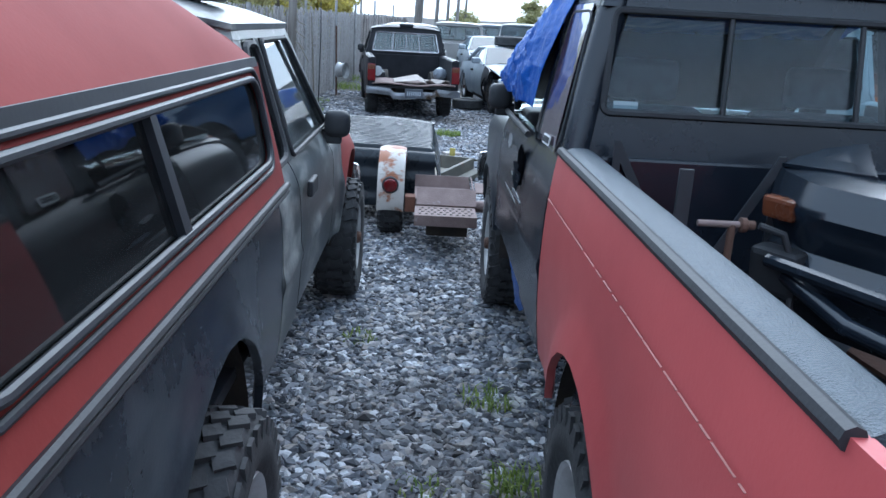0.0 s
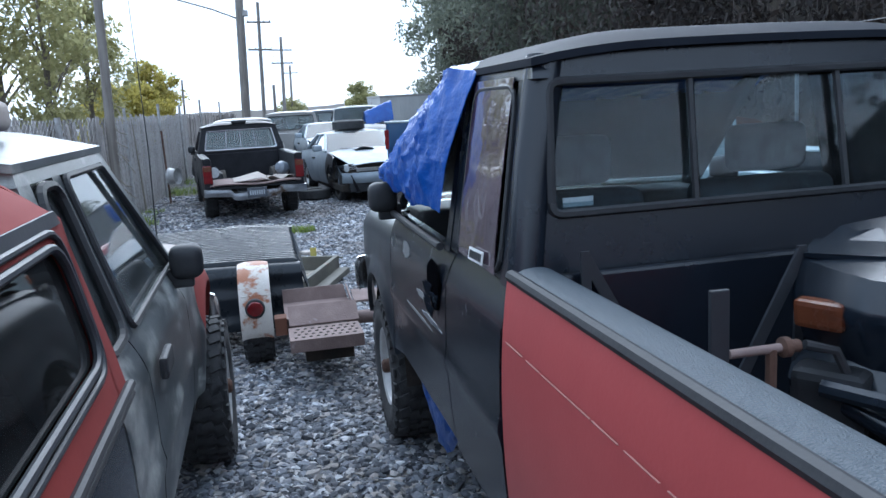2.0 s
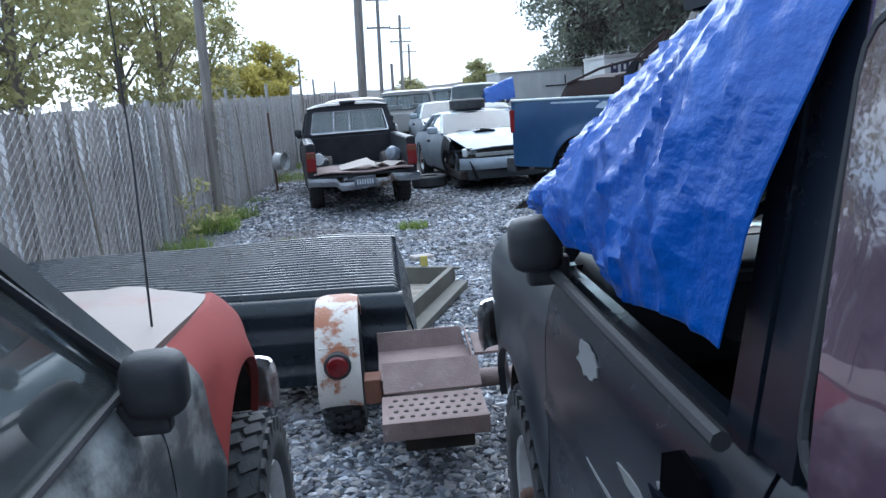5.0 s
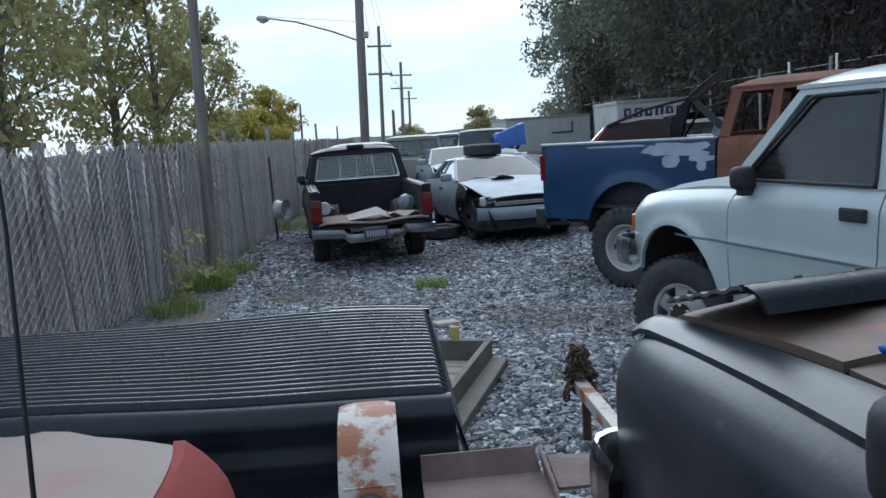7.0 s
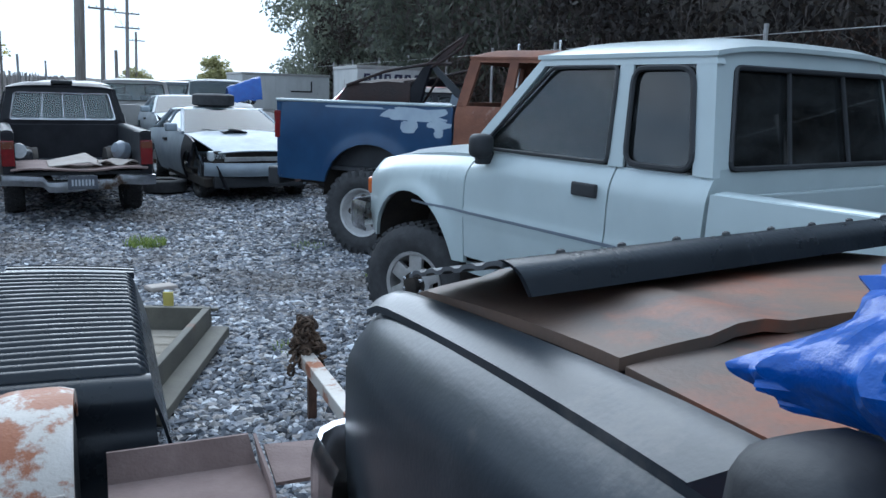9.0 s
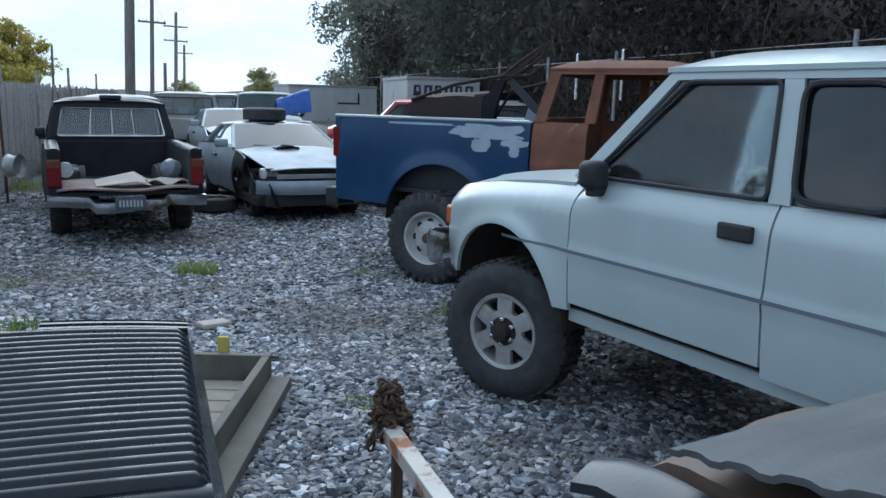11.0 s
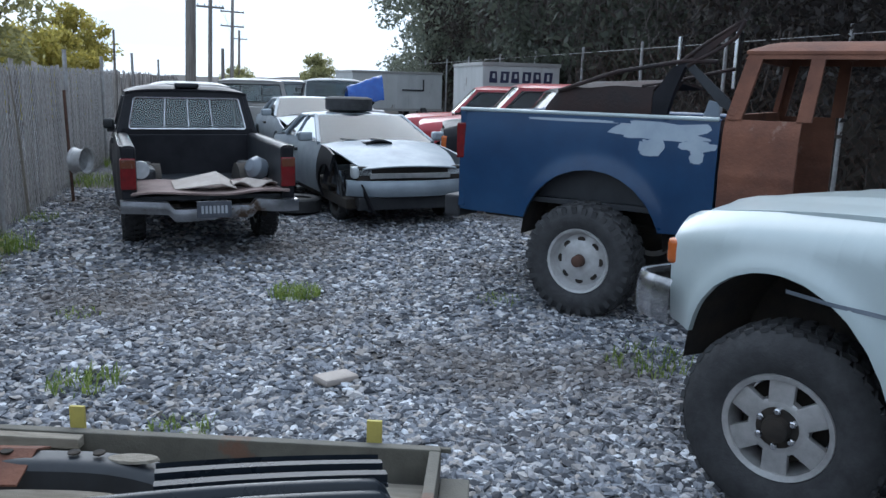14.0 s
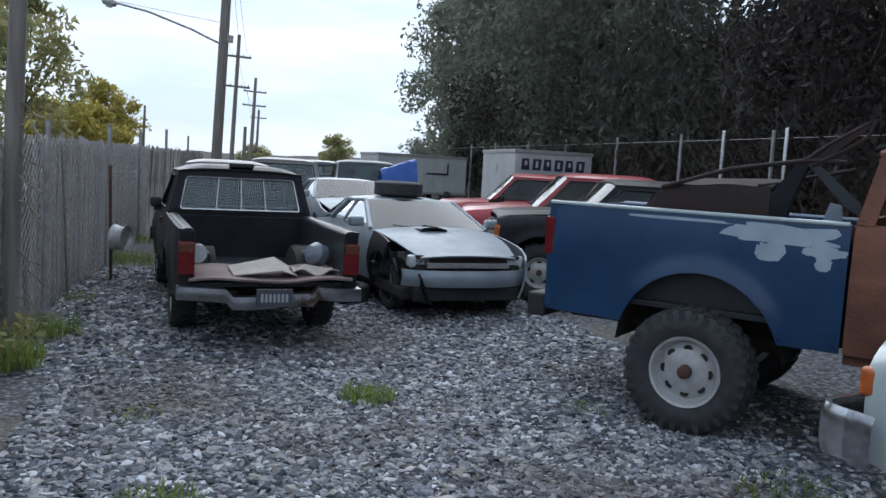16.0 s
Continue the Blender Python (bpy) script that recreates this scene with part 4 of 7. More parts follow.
    if q.seats:
        for s in (1, -1):
            st = part("seat", box(*sorted((s * 0.1, s * 0.62)), q.door0 + 0.05, q.door0 + 0.55, q.sill + 0.16, q.sill + 0.36, 0.06), M_SEAT, T, "grey cloth seat", True)
            part("backrest", box(*sorted((s * 0.1, s * 0.62)), q.door0 - 0.05, q.door0 + 0.10, q.sill + 0.3, q.belt + 0.16, 0.06), M_SEAT, st, "", True)
            part("headrest", box(*sorted((s * 0.22, s * 0.5)), q.door0 - 0.05, q.door0 + 0.05, q.belt + 0.18, q.belt + 0.34, 0.05), M_SEAT, st, "", True)
        part("dashboard", box(-hw + 0.1, hw - 0.1, q.cowl - 0.32, q.cowl + 0.0, q.belt - 0.22, q.belt + 0.02, 0.05), M_BLACK, T, "", True)
        f = bmesh.new()
        n1, n2 = 24, 6
        vs = [[f.verts.new(((0.19 + 0.013 * math.cos(b * 2 * math.pi / n2)) * math.cos(a * 2 * math.pi / n1), 0.013 * math.sin(b * 2 * math.pi / n2), (0.19 + 0.013 * math.cos(b * 2 * math.pi / n2)) * math.sin(a * 2 * math.pi / n1))) for b in range(n2)] for a in range(n1)]
        for a in range(n1):
            for b in range(n2):
                f.faces.new((vs[a][b], vs[(a + 1) % n1][b], vs[(a + 1) % n1][(b + 1) % n2], vs[a][(b + 1) % n2]))
        tube([(-0.18, 0, 0), (0.18, 0, 0)], 0.018, 6, f)
        bmesh.ops.transform(f, matrix=pose(-0.37, q.cowl - 0.48, q.belt + 0.03, 25), verts=f.verts)
        part("steering_wheel", f, M_BLACK, T, "black steering wheel", True)
    for s in (1, -1):
        for yw in (0, q.wb):
            if yw and not q.front_wheels:
                continue
            wheel(T, s * (hw - q.tw / 2 - 0.03 + q.poke), yw, s, R, q.tw, q.rim, q.style, q.rim_mat, steer=q.steer if yw else 0, lugs=q.lugs, block=q.block)
    return T, q


# ---- ground ----
def ground_z(x, y):
    return 0.03 * noise.noise((x * 0.3, y * 0.3, 1.0)) - 0.012


bm = bmesh.new()
xs = [-300, -80, -30, -12, -6] + [-3 + 0.5 * i for i in range(19)] + [9, 14, 30, 80, 300]
ys = [-40, -15, -6] + [-2 + 0.5 * i for i in range(44)] + [25, 40, 80, 200, 500]
gv = [[bm.verts.new((x, y, -0.02 if abs(x) > 20 or y > 60 else ground_z(x, y) * 0.6)) for y in ys] for x in xs]
for i in range(len(xs) - 1):
    for j in range(len(ys) - 1):
        bm.faces.new((gv[i][j], gv[i + 1][j], gv[i + 1][j + 1], gv[i][j + 1]))
ground = part("ground", bm, M_GROUND, None, "", True)
tagged(ground, "grey crushed gravel yard with dirt and oil stains", "ground", kind="structure")

# ---- vehicles ----
def at_side(px, py, yaw, s, hw, along):
    """The pose of a vehicle with the point (px, py) on its side s, along metres ahead of its rear axle."""
    c = Matrix.Rotation(radians(yaw), 4, "Z") @ Vector((s * hw, along, 0))
    return pose(px - c.x, py - c.y, 0, 0, 0, yaw)


SPEC_L = dict(hw=0.84, wb=3.08, R=0.36, tw=0.25, sill=0.50, arch=0.47, az=0.06, rail=1.09, belt=1.12, roof=1.66, hood=1.10, nose=1.0, cab0=0.88, door0=1.28, door1=2.35, cowl=2.42, tail=-1.1,
              bed=M_PRIMER, cab=M_PRIMER2, fender=M_REDSHELL, hoodm=M_FADEHOOD, front=3.70, split=2.72, signals=False, poke=0.12, lean=0.15, glass=M_DUSTGLASS)
L_truck, LQ = pickup(at_side(-0.45, 1.72, 0, 1, 0.84, 0), SPEC_L, "black-oversprayed old pickup with a red camper shell on gravel")
SPEC_R = dict(hw=0.80, wb=2.95, R=0.37, tw=0.25, sill=0.55, arch=0.45, rail=1.27, belt=1.22, roof=1.835, bulk=M_CABBLACK, handles=False, roof_m=M_ROOFBLACK, rear_sill=1.395, rear_top=0.19, mz=0.05, my=0.20, hood_in=0.19, hood_back=0.33, hood=1.20, nose=1.12, nose_in=0.04, cab0=0.82, door0=1.42, door1=2.52, cowl=2.62, tail=-1.36, rail0=-1.10, windows=False, quarter=M_GLASS, rake=0.72, bed_in=M_TRIM,
              bed=M_REDFLAT, cab=M_CABBLACK, fender=M_FENDER, hoodm=M_HOODRUST, front=3.78, signals=False, poke=0.04, rear_glass=M_TINTR, rail_mat=M_ROOFCAP, style="deep", bumper_z=0.68)
R_truck, RQ = pickup(at_side(0.42, 1.82, 0, -1, 0.80, 0), SPEC_R, "matt black pickup with faded red bed, scrap in the bed")
SPEC_W = dict(hw=0.82, wb=3.15, R=0.39, tw=0.27, rim=0.21, style="alloy", rim_mat=M_ALLOY, poke=0.06, sill=0.62, arch=0.48, rail=1.21, belt=1.27, roof=1.82, hood=1.23, nose=1.10, cab0=0.97, door0=1.50, door1=2.60, cowl=2.61, steer=22, lean=0.075, front=3.87, lugs=40, block=False, stripe=True, rake=0.56, az=0.10,
              tail=-1.2, body=M_WHITEPAINT, quarter=M_TINT, rear_glass=M_TINT, bumper_z=0.72)
W_truck, WQ = pickup(at_side(1.73, 8.49, 11, -1, 0.85, 3.1), SPEC_W, "white extended-cab pickup on alloy wheels, parked on gravel")
SPEC_B = dict(hw=0.82, wb=3.1, R=0.42, tw=0.32, rim=0.235, style="deep", poke=0.2, sill=0.66, arch=0.54, az=0.10, rail=1.45, belt=1.46, roof=1.95, tail=-1.13, cab0=0.9, door0=1.38, cowl=2.42, door1=2.4, hood=1.38, nose=1.25,
              body=M_RUST, bed=M_BLUE, windows=False, windows_q=False, doors=False, rear_glass=None, shield=False, seats=False, ext=True, quarter=None, mirror=None, bumper=None, front_wheels=True, hood_on=False)
B_truck, BQ = pickup(at_side(2.37, 11.36, -139.6, 1, 0.84, 0.0), SPEC_B, "lifted wreck with a blue bed and a burnt rusty cab")
SPEC_K = dict(hw=0.80, wb=2.85, R=0.33, tw=0.22, rim=0.19, sill=0.42, arch=0.40, rail=1.03, belt=1.05, roof=1.53, seats=False, tail=-1.05, cab0=0.85, ext=False, door0=1.1, cowl=2.15, door1=2.1,
              body=M_BLACKPAINT, tailgate=False, white_rear_frame=True, rear_bumper=M_DULLCHROME, front=3.4)
K_truck, KQ = pickup(pose(-0.33, 14.85, 0, 0, 0, 6), SPEC_K, "dusty black pickup with no tailgate and a plywood sheet")


# ---- the red camper shell on the black-oversprayed pickup ----
shell = thing("camper_shell", pose(-1.29, 1.72, 0), "sun-faded red fibreglass camper shell with dark side windows", "camper shell")
SW, SZ0, SZ1, SZ2 = 0.835, 1.10, 1.50, 1.79
S_Y0, S_Y1 = -1.08, 0.93


def shell_x(z):
    return SW - 0.07 * (z - SZ0) / (SZ1 - SZ0)


def shell_roof(u, v):
    x = v * 2 - 1
    e = (1 - abs(x) ** 3.6)
    y = S_Y0 + (S_Y1 - 0.10 - S_Y0) * u
    drop = 0.10 * max(0, (u - 0.8) / 0.2) ** 2
    return (x * (shell_x(SZ1) - 0.0), y, SZ1 - 0.002 + (SZ2 - SZ1 - drop) * e)


part("shell_roof", grid(shell_roof, 16, 36, (0, 0, -0.012)), M_REDSHELL, shell, "", True)
for s in (1, -1):
    def sp(y, z, o=0.0):
        return (s * (shell_x(z) + o), y, z)
    WY0, WY1, WZ0, WZ1 = S_Y0 + 0.13, S_Y1 - 0.15, 1.205, 1.462
    for nm, pts in (("shell_side_lower", [(S_Y0, SZ0), (S_Y1, SZ0), (S_Y1 - 0.012, WZ0 - 0.02), (S_Y0, WZ0 - 0.02)]),
                    ("shell_side_upper", [(S_Y0, WZ1 + 0.004), (S_Y1 - 0.09, WZ1 + 0.004), (S_Y1 - 0.10, SZ1), (S_Y0, SZ1)]),
                    ("shell_side_front", [(WY1 + 0.02, WZ0 - 0.02), (S_Y1 - 0.012, WZ0 - 0.02), (S_Y1 - 0.09, WZ1 + 0.004), (WY1 - 0.04, WZ1 + 0.004)]),
                    ("shell_side_rear", [(S_Y0, WZ0 - 0.02), (WY0 - 0.02, WZ0 - 0.02), (WY0 - 0.02, WZ1 + 0.004), (S_Y0, WZ1 + 0.004)])):
        part(nm, slab([sp(*p) for p in pts][::s], (-s * 0.02, 0, 0), 0.002), M_REDSHELL, shell, "", True)

    def rounded(o, grow):
        cs = [(WY0 - grow, WZ0 - grow), (WY1 + grow, WZ0 - grow), (WY1 - 0.035 + grow, WZ1 + grow), (WY0 - grow, WZ1 + grow)]
        out = []
        for i, c in enumerate(cs):
            c, a, b = Vector(c), Vector(cs[i - 1]), Vector(cs[(i + 1) % 4])
            r = 0.08
            p0, p1 = c + (a - c).normalized() * r, c + (b - c).normalized() * r
            for k in range(5):
                t = k / 4
                out.append((1 - t) ** 2 * p0 + 2 * t * (1 - t) * c + t * t * p1)
        return [sp(p.x, p.y, o) for p in out]
    ring = rounded(0.006, 0.0)
    win = part("side_window", slab(rounded(-0.006, -0.005)[::s], (-s * 0.004, 0, 0), 0), M_TINT, shell, "dark tinted sliding side window")
    part("window_frame", tube(ring + [ring[0]], 0.010, 8), M_TRIM, win, "black aluminium window frame", True)
    out = rounded(0.004, 0.026)
    part("window_gasket", tube(out + [out[0]], 0.008, 8), M_TRIM, win, "black outer window moulding", True)
    part("window_divider", slab([sp(-0.16, WZ0, 0.012), sp(-0.115, WZ0, 0.012), sp(-0.19, WZ1, 0.012), sp(-0.225, WZ1, 0.012)][::s], (-s * 0.02, 0, 0), 0.003), M_TRIM, win, "black slanted divider")
    part("band", slab([sp(S_Y0, WZ1 + 0.03, 0.004), sp(S_Y1 - 0.11, WZ1 + 0.03, 0.004), sp(S_Y1 - 0.13, WZ1 + 0.058, 0.004), sp(S_Y0, WZ1 + 0.058, 0.004)][::s], (-s * 0.006, 0, 0), 0.002), M_TRIM, shell, "black band over the window")
    for z, rr_ in ((1.100, 0.012), (1.078, 0.009)):
        part("moulding", tube([(s * (SW + 0.008), S_Y0, z), (s * (SW + 0.008), S_Y1, z)], rr_, 8), M_BLACK, shell, "black rubber side moulding", True)
for y, nm in ((S_Y0 + 0.005, "shell_rear"), (S_Y1 - 0.10, "shell_front")):
    pts = [(-shell_x(SZ0), y, SZ0), (shell_x(SZ0), y, SZ0)] + [(shell_x(SZ1) * (1 - 2 * k / 16), y, SZ1 + (SZ2 - SZ1 - (0.1 if nm == "shell_front" else 0)) * (1 - abs(1 - 2 * k / 16) ** 3.6)) for k in range(17)]
    part(nm, slab(pts, (0, 0.015, 0), 0), M_REDSHELL, shell)

lb = thing("light_bar", pose(-1.29, 3.05, 1.66), "dirty white light bar lying on a pickup cab roof", "light bar")
part("bar", box(-0.55, 0.55, -0.09, 0.09, 0.02, 0.10, 0.03), M_CARD, lb, "", True)
for x in (-0.4, 0.4):
    part("foot", box(x - 0.05, x + 0.05, -0.05, 0.05, -0.02, 0.025, 0.008), M_BLACK, lb)

# a whip aerial on the front wing of the same pickup
aerial = thing("aerial", pose(-0.60, 4.55, 1.06), "thin black whip aerial on a pickup wing", "aerial")
part("mast", tube([(0, 0, 0), (0.01, 0.02, 0.5), (0.0, 0.03, 1.15)], [0.004, 0.003, 0.0015], 6), M_BLACK, aerial)
part("foot", spin([(0, 0.014), (0.02, 0.012), (0.03, 0.006)], 12), M_BLACK, aerial).matrix_local = pose(0, 0, 0.0, 0, -90, 0)


# ---- blue tarpaulin over the windscreen and door of the red-bedded pickup ----
def wrinkle(p, amp):
    v = Vector(p)
    return amp * (abs(noise.noise(v * 5.0)) + 0.7 * abs(noise.noise(v * 11.0)) + 0.5 * abs(noise.noise(v * 23.0)))


def crease(x, y, z):
    """Upright pleats with finer sharp creases across them."""
    a = (1 - abs(noise.noise((y * 4.2 + 0.3 * z, z * 0.7, 1.0)))) ** 4
    b = (1 - abs(noise.noise((x * 6 + y * 8, z * 5, 4.0)))) ** 5
    c = (1 - abs(noise.noise((x * 15 + y * 24, z * 7, 8.0)))) ** 6
    e = (1 - abs(noise.noise((y * 9 - z * 3, x * 4, 2.0)))) ** 8
    return 0.030 * a + 0.016 * b + 0.012 * c + 0.014 * e


def tarp_top(y):
    if y < 3.50:
        return 1.79
    t = (y - 3.50) / (4.36 - 3.50)
    return 1.79 - 0.385 * min(1, t) ** 1.1


def tarp_fn(u, v):
    y = 3.225 + (0.0 if v < 0.36 else 0.34 * min(1, (v - 0.36) * 9) * (1 - u)) + (1.08 if v < 0.36 else 1.08 + 0.2 * math.sin(min(1, (v - 0.36) * 3) * 1.57)) * u
    y += 0.04 * math.sin(v * 9) * u
    top = tarp_top(y) + 0.018
    y += 0.11 * max(0.0, 1 - v / 0.36) * (1 - u)
    low = 1.335 + 0.012 * math.sin(u * 17) + 0.035 * u
    low = min(low, top - 0.03)
    if v < 0.36:
        t = v / 0.36
        z = low + (top - 0.03 - low) * t
        x = 0.447 - 0.012 * min(1, u * 5) + 0.115 * t ** 1.5 * (top - 1.2) / 0.58 - 0.035 * math.sin(math.pi * t) * min(1, u * 4) + 0.01 * u
    else:
        t = (v - 0.36) / 0.64
        x = 0.562 - 0.012 * min(1, u * 5) - 0.115 * (1 - (top - 1.2) / 0.58) + 0.01 * u + 1.40 * t
        z = top + 0.02 * math.sin(math.pi * t) - 0.03 * max(0, 1 - t * 12)
        y += 0.07 * math.sin(math.pi * t) * u
    w = crease(x, y, z) * min(1, u * 8 + 0.15)
    return (x - abs(w) * (1 if v < 0.42 else 0.2), y + 0.3 * w, z + abs(w) * (0.1 if v < 0.36 else 0.35))


belt_trim = part("belt_trim", tube([(0.432, 3.30, 1.228), (0.428, 3.8, 1.230), (0.432, 4.36, 1.228)], 0.014, 8), M_BLACK, R_truck, "black rubber belt moulding", True)
belt_trim.matrix_parent_inverse = R_truck.matrix_world.inverted()
tarp = tagged(part("tarpaulin", grid(tarp_fn, 90, 130, (0.002, 0, -0.003)), M_TARP, None, "", True), "creased blue plastic tarpaulin draped over a pickup's cab", "tarpaulin")


def scrap_fn(u, v):
    x, y, z = 0.44 + 0.10 * v, 3.48 + 0.72 * u + 0.08 * v, 0.64 - 0.40 * v * (0.45 + 0.55 * math.sin(u * 3.1))
    w = wrinkle((x, y, z), 0.035)
    return (x + w - 0.02 * v, y + w, z)


tagged(part("tarpaulin_scrap", grid(scrap_fn, 20, 16, (0.003, 0, 0.002)), M_TARP, None, "", True), "crumpled blue tarpaulin scrap hanging under a door", "tarpaulin")

# tears, sticker and paper on the black cab
RX = 0.42
# No hole is cut: a flat black plate paints the shade inside it.
door_hole_shade = part("door_hole_shade", slab([(RX + 0.004, y_, z_) for y_, z_ in ((3.33, 1.165), (3.40, 1.172), (3.47, 1.135), (3.485, 1.06), (3.44, 1.03), (3.40, 0.995), (3.34, 1.005), (3.315, 1.06), (3.30, 1.10))], (-0.007, 0, 0), 0), M_HOLESHADE, R_truck, "flat black plate painting the shade in the hole where the door handle was")
door_hole_shade.matrix_parent_inverse = R_truck.matrix_world.inverted()
sticker = part("sticker", box(-0.002, 0.002, -0.070, 0.070, -0.018, 0.018, 0), M_PAPER, R_truck, "white window sticker with black lettering bars")
sticker.matrix_local = R_truck.matrix_world.inverted() @ pose(0.452, 2.925, 1.262, -2, 11, 0)
film_ = part("window_film", grid(lambda u, v: (0.4585 + 0.1025 * v ** 1.15 - 0.002 * abs(noise.noise((u * 5, v * 9, 0))), 2.775 + 0.075 * v + 0.375 * u, 1.235 + 0.51 * v), 12, 16, (0.002, 0, 0)), M_FILM, R_truck, "peeling purple-grey film on a quarter window", True)
film_.matrix_parent_inverse = R_truck.matrix_world.inverted()
rs = random.Random(31)
y = 0.85
while y < 2.5:
    ln = rs.uniform(0.02, 0.12)
    chip = part("paint_chip", box(0.4150, 0.4185, y, y + ln, 1.1190, 1.1202 + 0.001 * rs.random(), 0), M_CHIP, R_truck)
    chip.matrix_parent_inverse = R_truck.matrix_world.inverted()
    y += ln + rs.uniform(0.004, 0.03)
for k in range(6):
    part("sticker_bar", box(-0.004, -0.002, -0.060 + 0.0205 * k, -0.046 + 0.0205 * k, -0.011, 0.011, 0), M_BLACK, sticker)
paper = tagged(part("paper_slip", box(0.632, 0.715, 2.706, 2.709, 1.408, 1.432, 0), M_PAPER), "small white paper slip behind a rear window", "paper")

rs = random.Random(52)
for y0, y1, z0, z1, mt in ((3.86, 4.02, 1.08, 1.15, M_PALEGREY), (3.50, 3.72, 0.985, 1.01, M_PALEGREY), (3.30, 3.62, 0.93, 0.95, M_GREYCAR), (3.45, 3.95, 0.90, 0.912, M_PALEGREY), (3.42, 3.52, 1.05, 1.075, M_PALEGREY)):
    n = 22
    pts = []
    for k in range(n):
        a = 2 * math.pi * k / n
        r_ = 0.9 + 0.5 * noise.noise((2.4 * math.cos(a) + y0 * 7, 2.4 * math.sin(a), z0 * 9))
        py, pz = (y0 + y1) / 2 + (y1 - y0) / 2 * r_ * math.cos(a), (z0 + z1) / 2 + (z1 - z0) / 2 * r_ * math.sin(a)
        pts.append((RX + 0.075 * abs((pz - 0.885) / 0.67 * 1.15) ** 2.2 - 0.0025, py, pz))
    sc_ = part("scratch_patch", slab(pts, (0.004, 0, 0), 0), mt, R_truck, "scratch down to pale primer")
    sc_.matrix_parent_inverse = R_truck.matrix_world.inverted()
for k in range(7):
    a_, z_ = rs.uniform(3.28, 3.44), rs.uniform(1.0, 1.17)
    tear = part("torn_edge", slab([(RX - 0.006, a_, z_), (RX - 0.022, a_ + 0.04, z_ + 0.015), (RX - 0.012, a_ + 0.015, z_ - 0.04)], (0.003, 0, 0), 0), M_CABBLACK, R_truck, "bent metal edge of a torn hole")
    tear.matrix_parent_inverse = R_truck.matrix_world.inverted()

# ---- scrap in the red bed ----
BZ = 0.72


def strap(m):
    T = thing("steel_strap_bracket", m, "bent dark steel strap bracket standing in the bed", "metal bracket", "steel straps")
    part("strap", slab([(-0.012, 0, 0), (0.012, 0, 0), (-0.003, 0, 0.60), (-0.027, 0, 0.60)], (0, 0.008, 0), 0.002), M_TRIM, T)
    part("strap", slab([(-0.027, 0.002, 0.58), (-0.006, 0.002, 0.60), (0.245, 0.002, 0.14), (0.222, 0.002, 0.12)], (0, 0.008, 0), 0.002), M_TRIM, T)
    part("foot_plate", box(0.14, 0.34, -0.03, 0.04, 0, 0.14, 0.004), M_DARKRUST, T)
    return T


st1 = strap(pose(0.64, 2.55, BZ))
st2 = copy_thing(st1, pose(1.07, 2.38, BZ, 0, 0, 180))
stk = thing("stake_post", pose(0.715, 2.12, BZ), "upright flat steel stake standing in the bed", "post")
part("stake", box(-0.02, 0.02, -0.006, 0.006, 0, 0.59, 0.003), M_TRIM, stk)
hubt = thing("brake_hub", pose(0.90, 2.22, BZ), "rusty hub and shaft with a black brake hose", "car part")
part("shaft", tube([(-0.10, 0, 0.42), (0.05, 0, 0.42)], 0.010, 10), M_PINKSTEEL, hubt, "", True)
part("flange", spin([(0.02, 0.008), (0.025, 0.022), (0.04, 0.022), (0.045, 0.014), (0.065, 0.014)], 16), M_DARKRUST, hubt, "", True).matrix_local = pose(0, 0, 0.42)
part("hose", tube([(0.08, 0, 0.42), (0.15, -0.01, 0.40), (0.19, -0.03, 0.3), (0.18, -0.06, 0.16), (0.1, -0.1, 0.03)], 0.011, 8), M_BLACK, hubt, "black rubber hose", True)
part("stand_leg", tube([(0.0, 0, 0), (0.0, 0, 0.42)], 0.012, 8), M_DARKRUST, hubt)

nosep = thing("bumper_cover", pose(0.99, 2.33, BZ + 0.11, 8, 0, -58), "glossy black front bumper cover with amber marker lights", "bumper cover")
M_GLOSS = surface("glossy black plastic", (0.006, 0.009, 0.014), (0.012, 0.017, 0.026), rough=0.24, scale=4, bump=0.02, coat=0.2)


def cover_fn(u, v):
    x = u * 1.55
    prof = [(0.06, 0.0), (0.02, 0.10), (-0.02, 0.17), (0.05, 0.24), (0.02, 0.36), (0.06, 0.44), (0.17, 0.455)]
    k = v * 6
    i = min(5, int(k))
    t = k - i
    yy = prof[i][0] * (1 - t) + prof[i + 1][0] * t
    zz = prof[i][1] * (1 - t) + prof[i + 1][1] * t
    bend = 0.35 * max(0, 0.12 - u) ** 1 * 2
    return (x, yy + bend + 0.1 * (u - 0.5) ** 2, zz)


part("cover", grid(cover_fn, 24, 24, (0.0, 0.012, -0.006)), M_GLOSS, nosep, "", True)
part("marker_light", box(0.03, 0.14, -0.012, 0.03, 0.295, 0.36, 0.012), M_AMBERD, nosep, "amber marker light").matrix_local = pose(0, 0.075, 0.02, 0, 0, -4)
part("bracket", slab([(0.02, 0.16, 0.445), (0.30, 0.18, 0.45), (0.16, 0.36, 0.49), (0.04, 0.34, 0.46)], (0, 0.0, 0.012), 0.003), M_GLOSS, nosep)
part("lower_lip", tube([(0.16, 0.02, 0.17), (0.4, -0.06, 0.12), (0.9, -0.10, 0.08), (1.5, -0.08, 0.07)], 0.026, 10), M_GLOSS, nosep, "", True)
part("lower_lip", tube([(0.10, -0.02, 0.05), (0.4, -0.14, 0.02), (0.9, -0.20, -0.02), (1.45, -0.2, -0.03)], 0.032, 10), M_GLOSS, nosep, "", True)
part("lamp_pocket", box(0.04, 0.2, 0.0, 0.08, 0.10, 0.24, 0.02), M_BLACK, nosep)
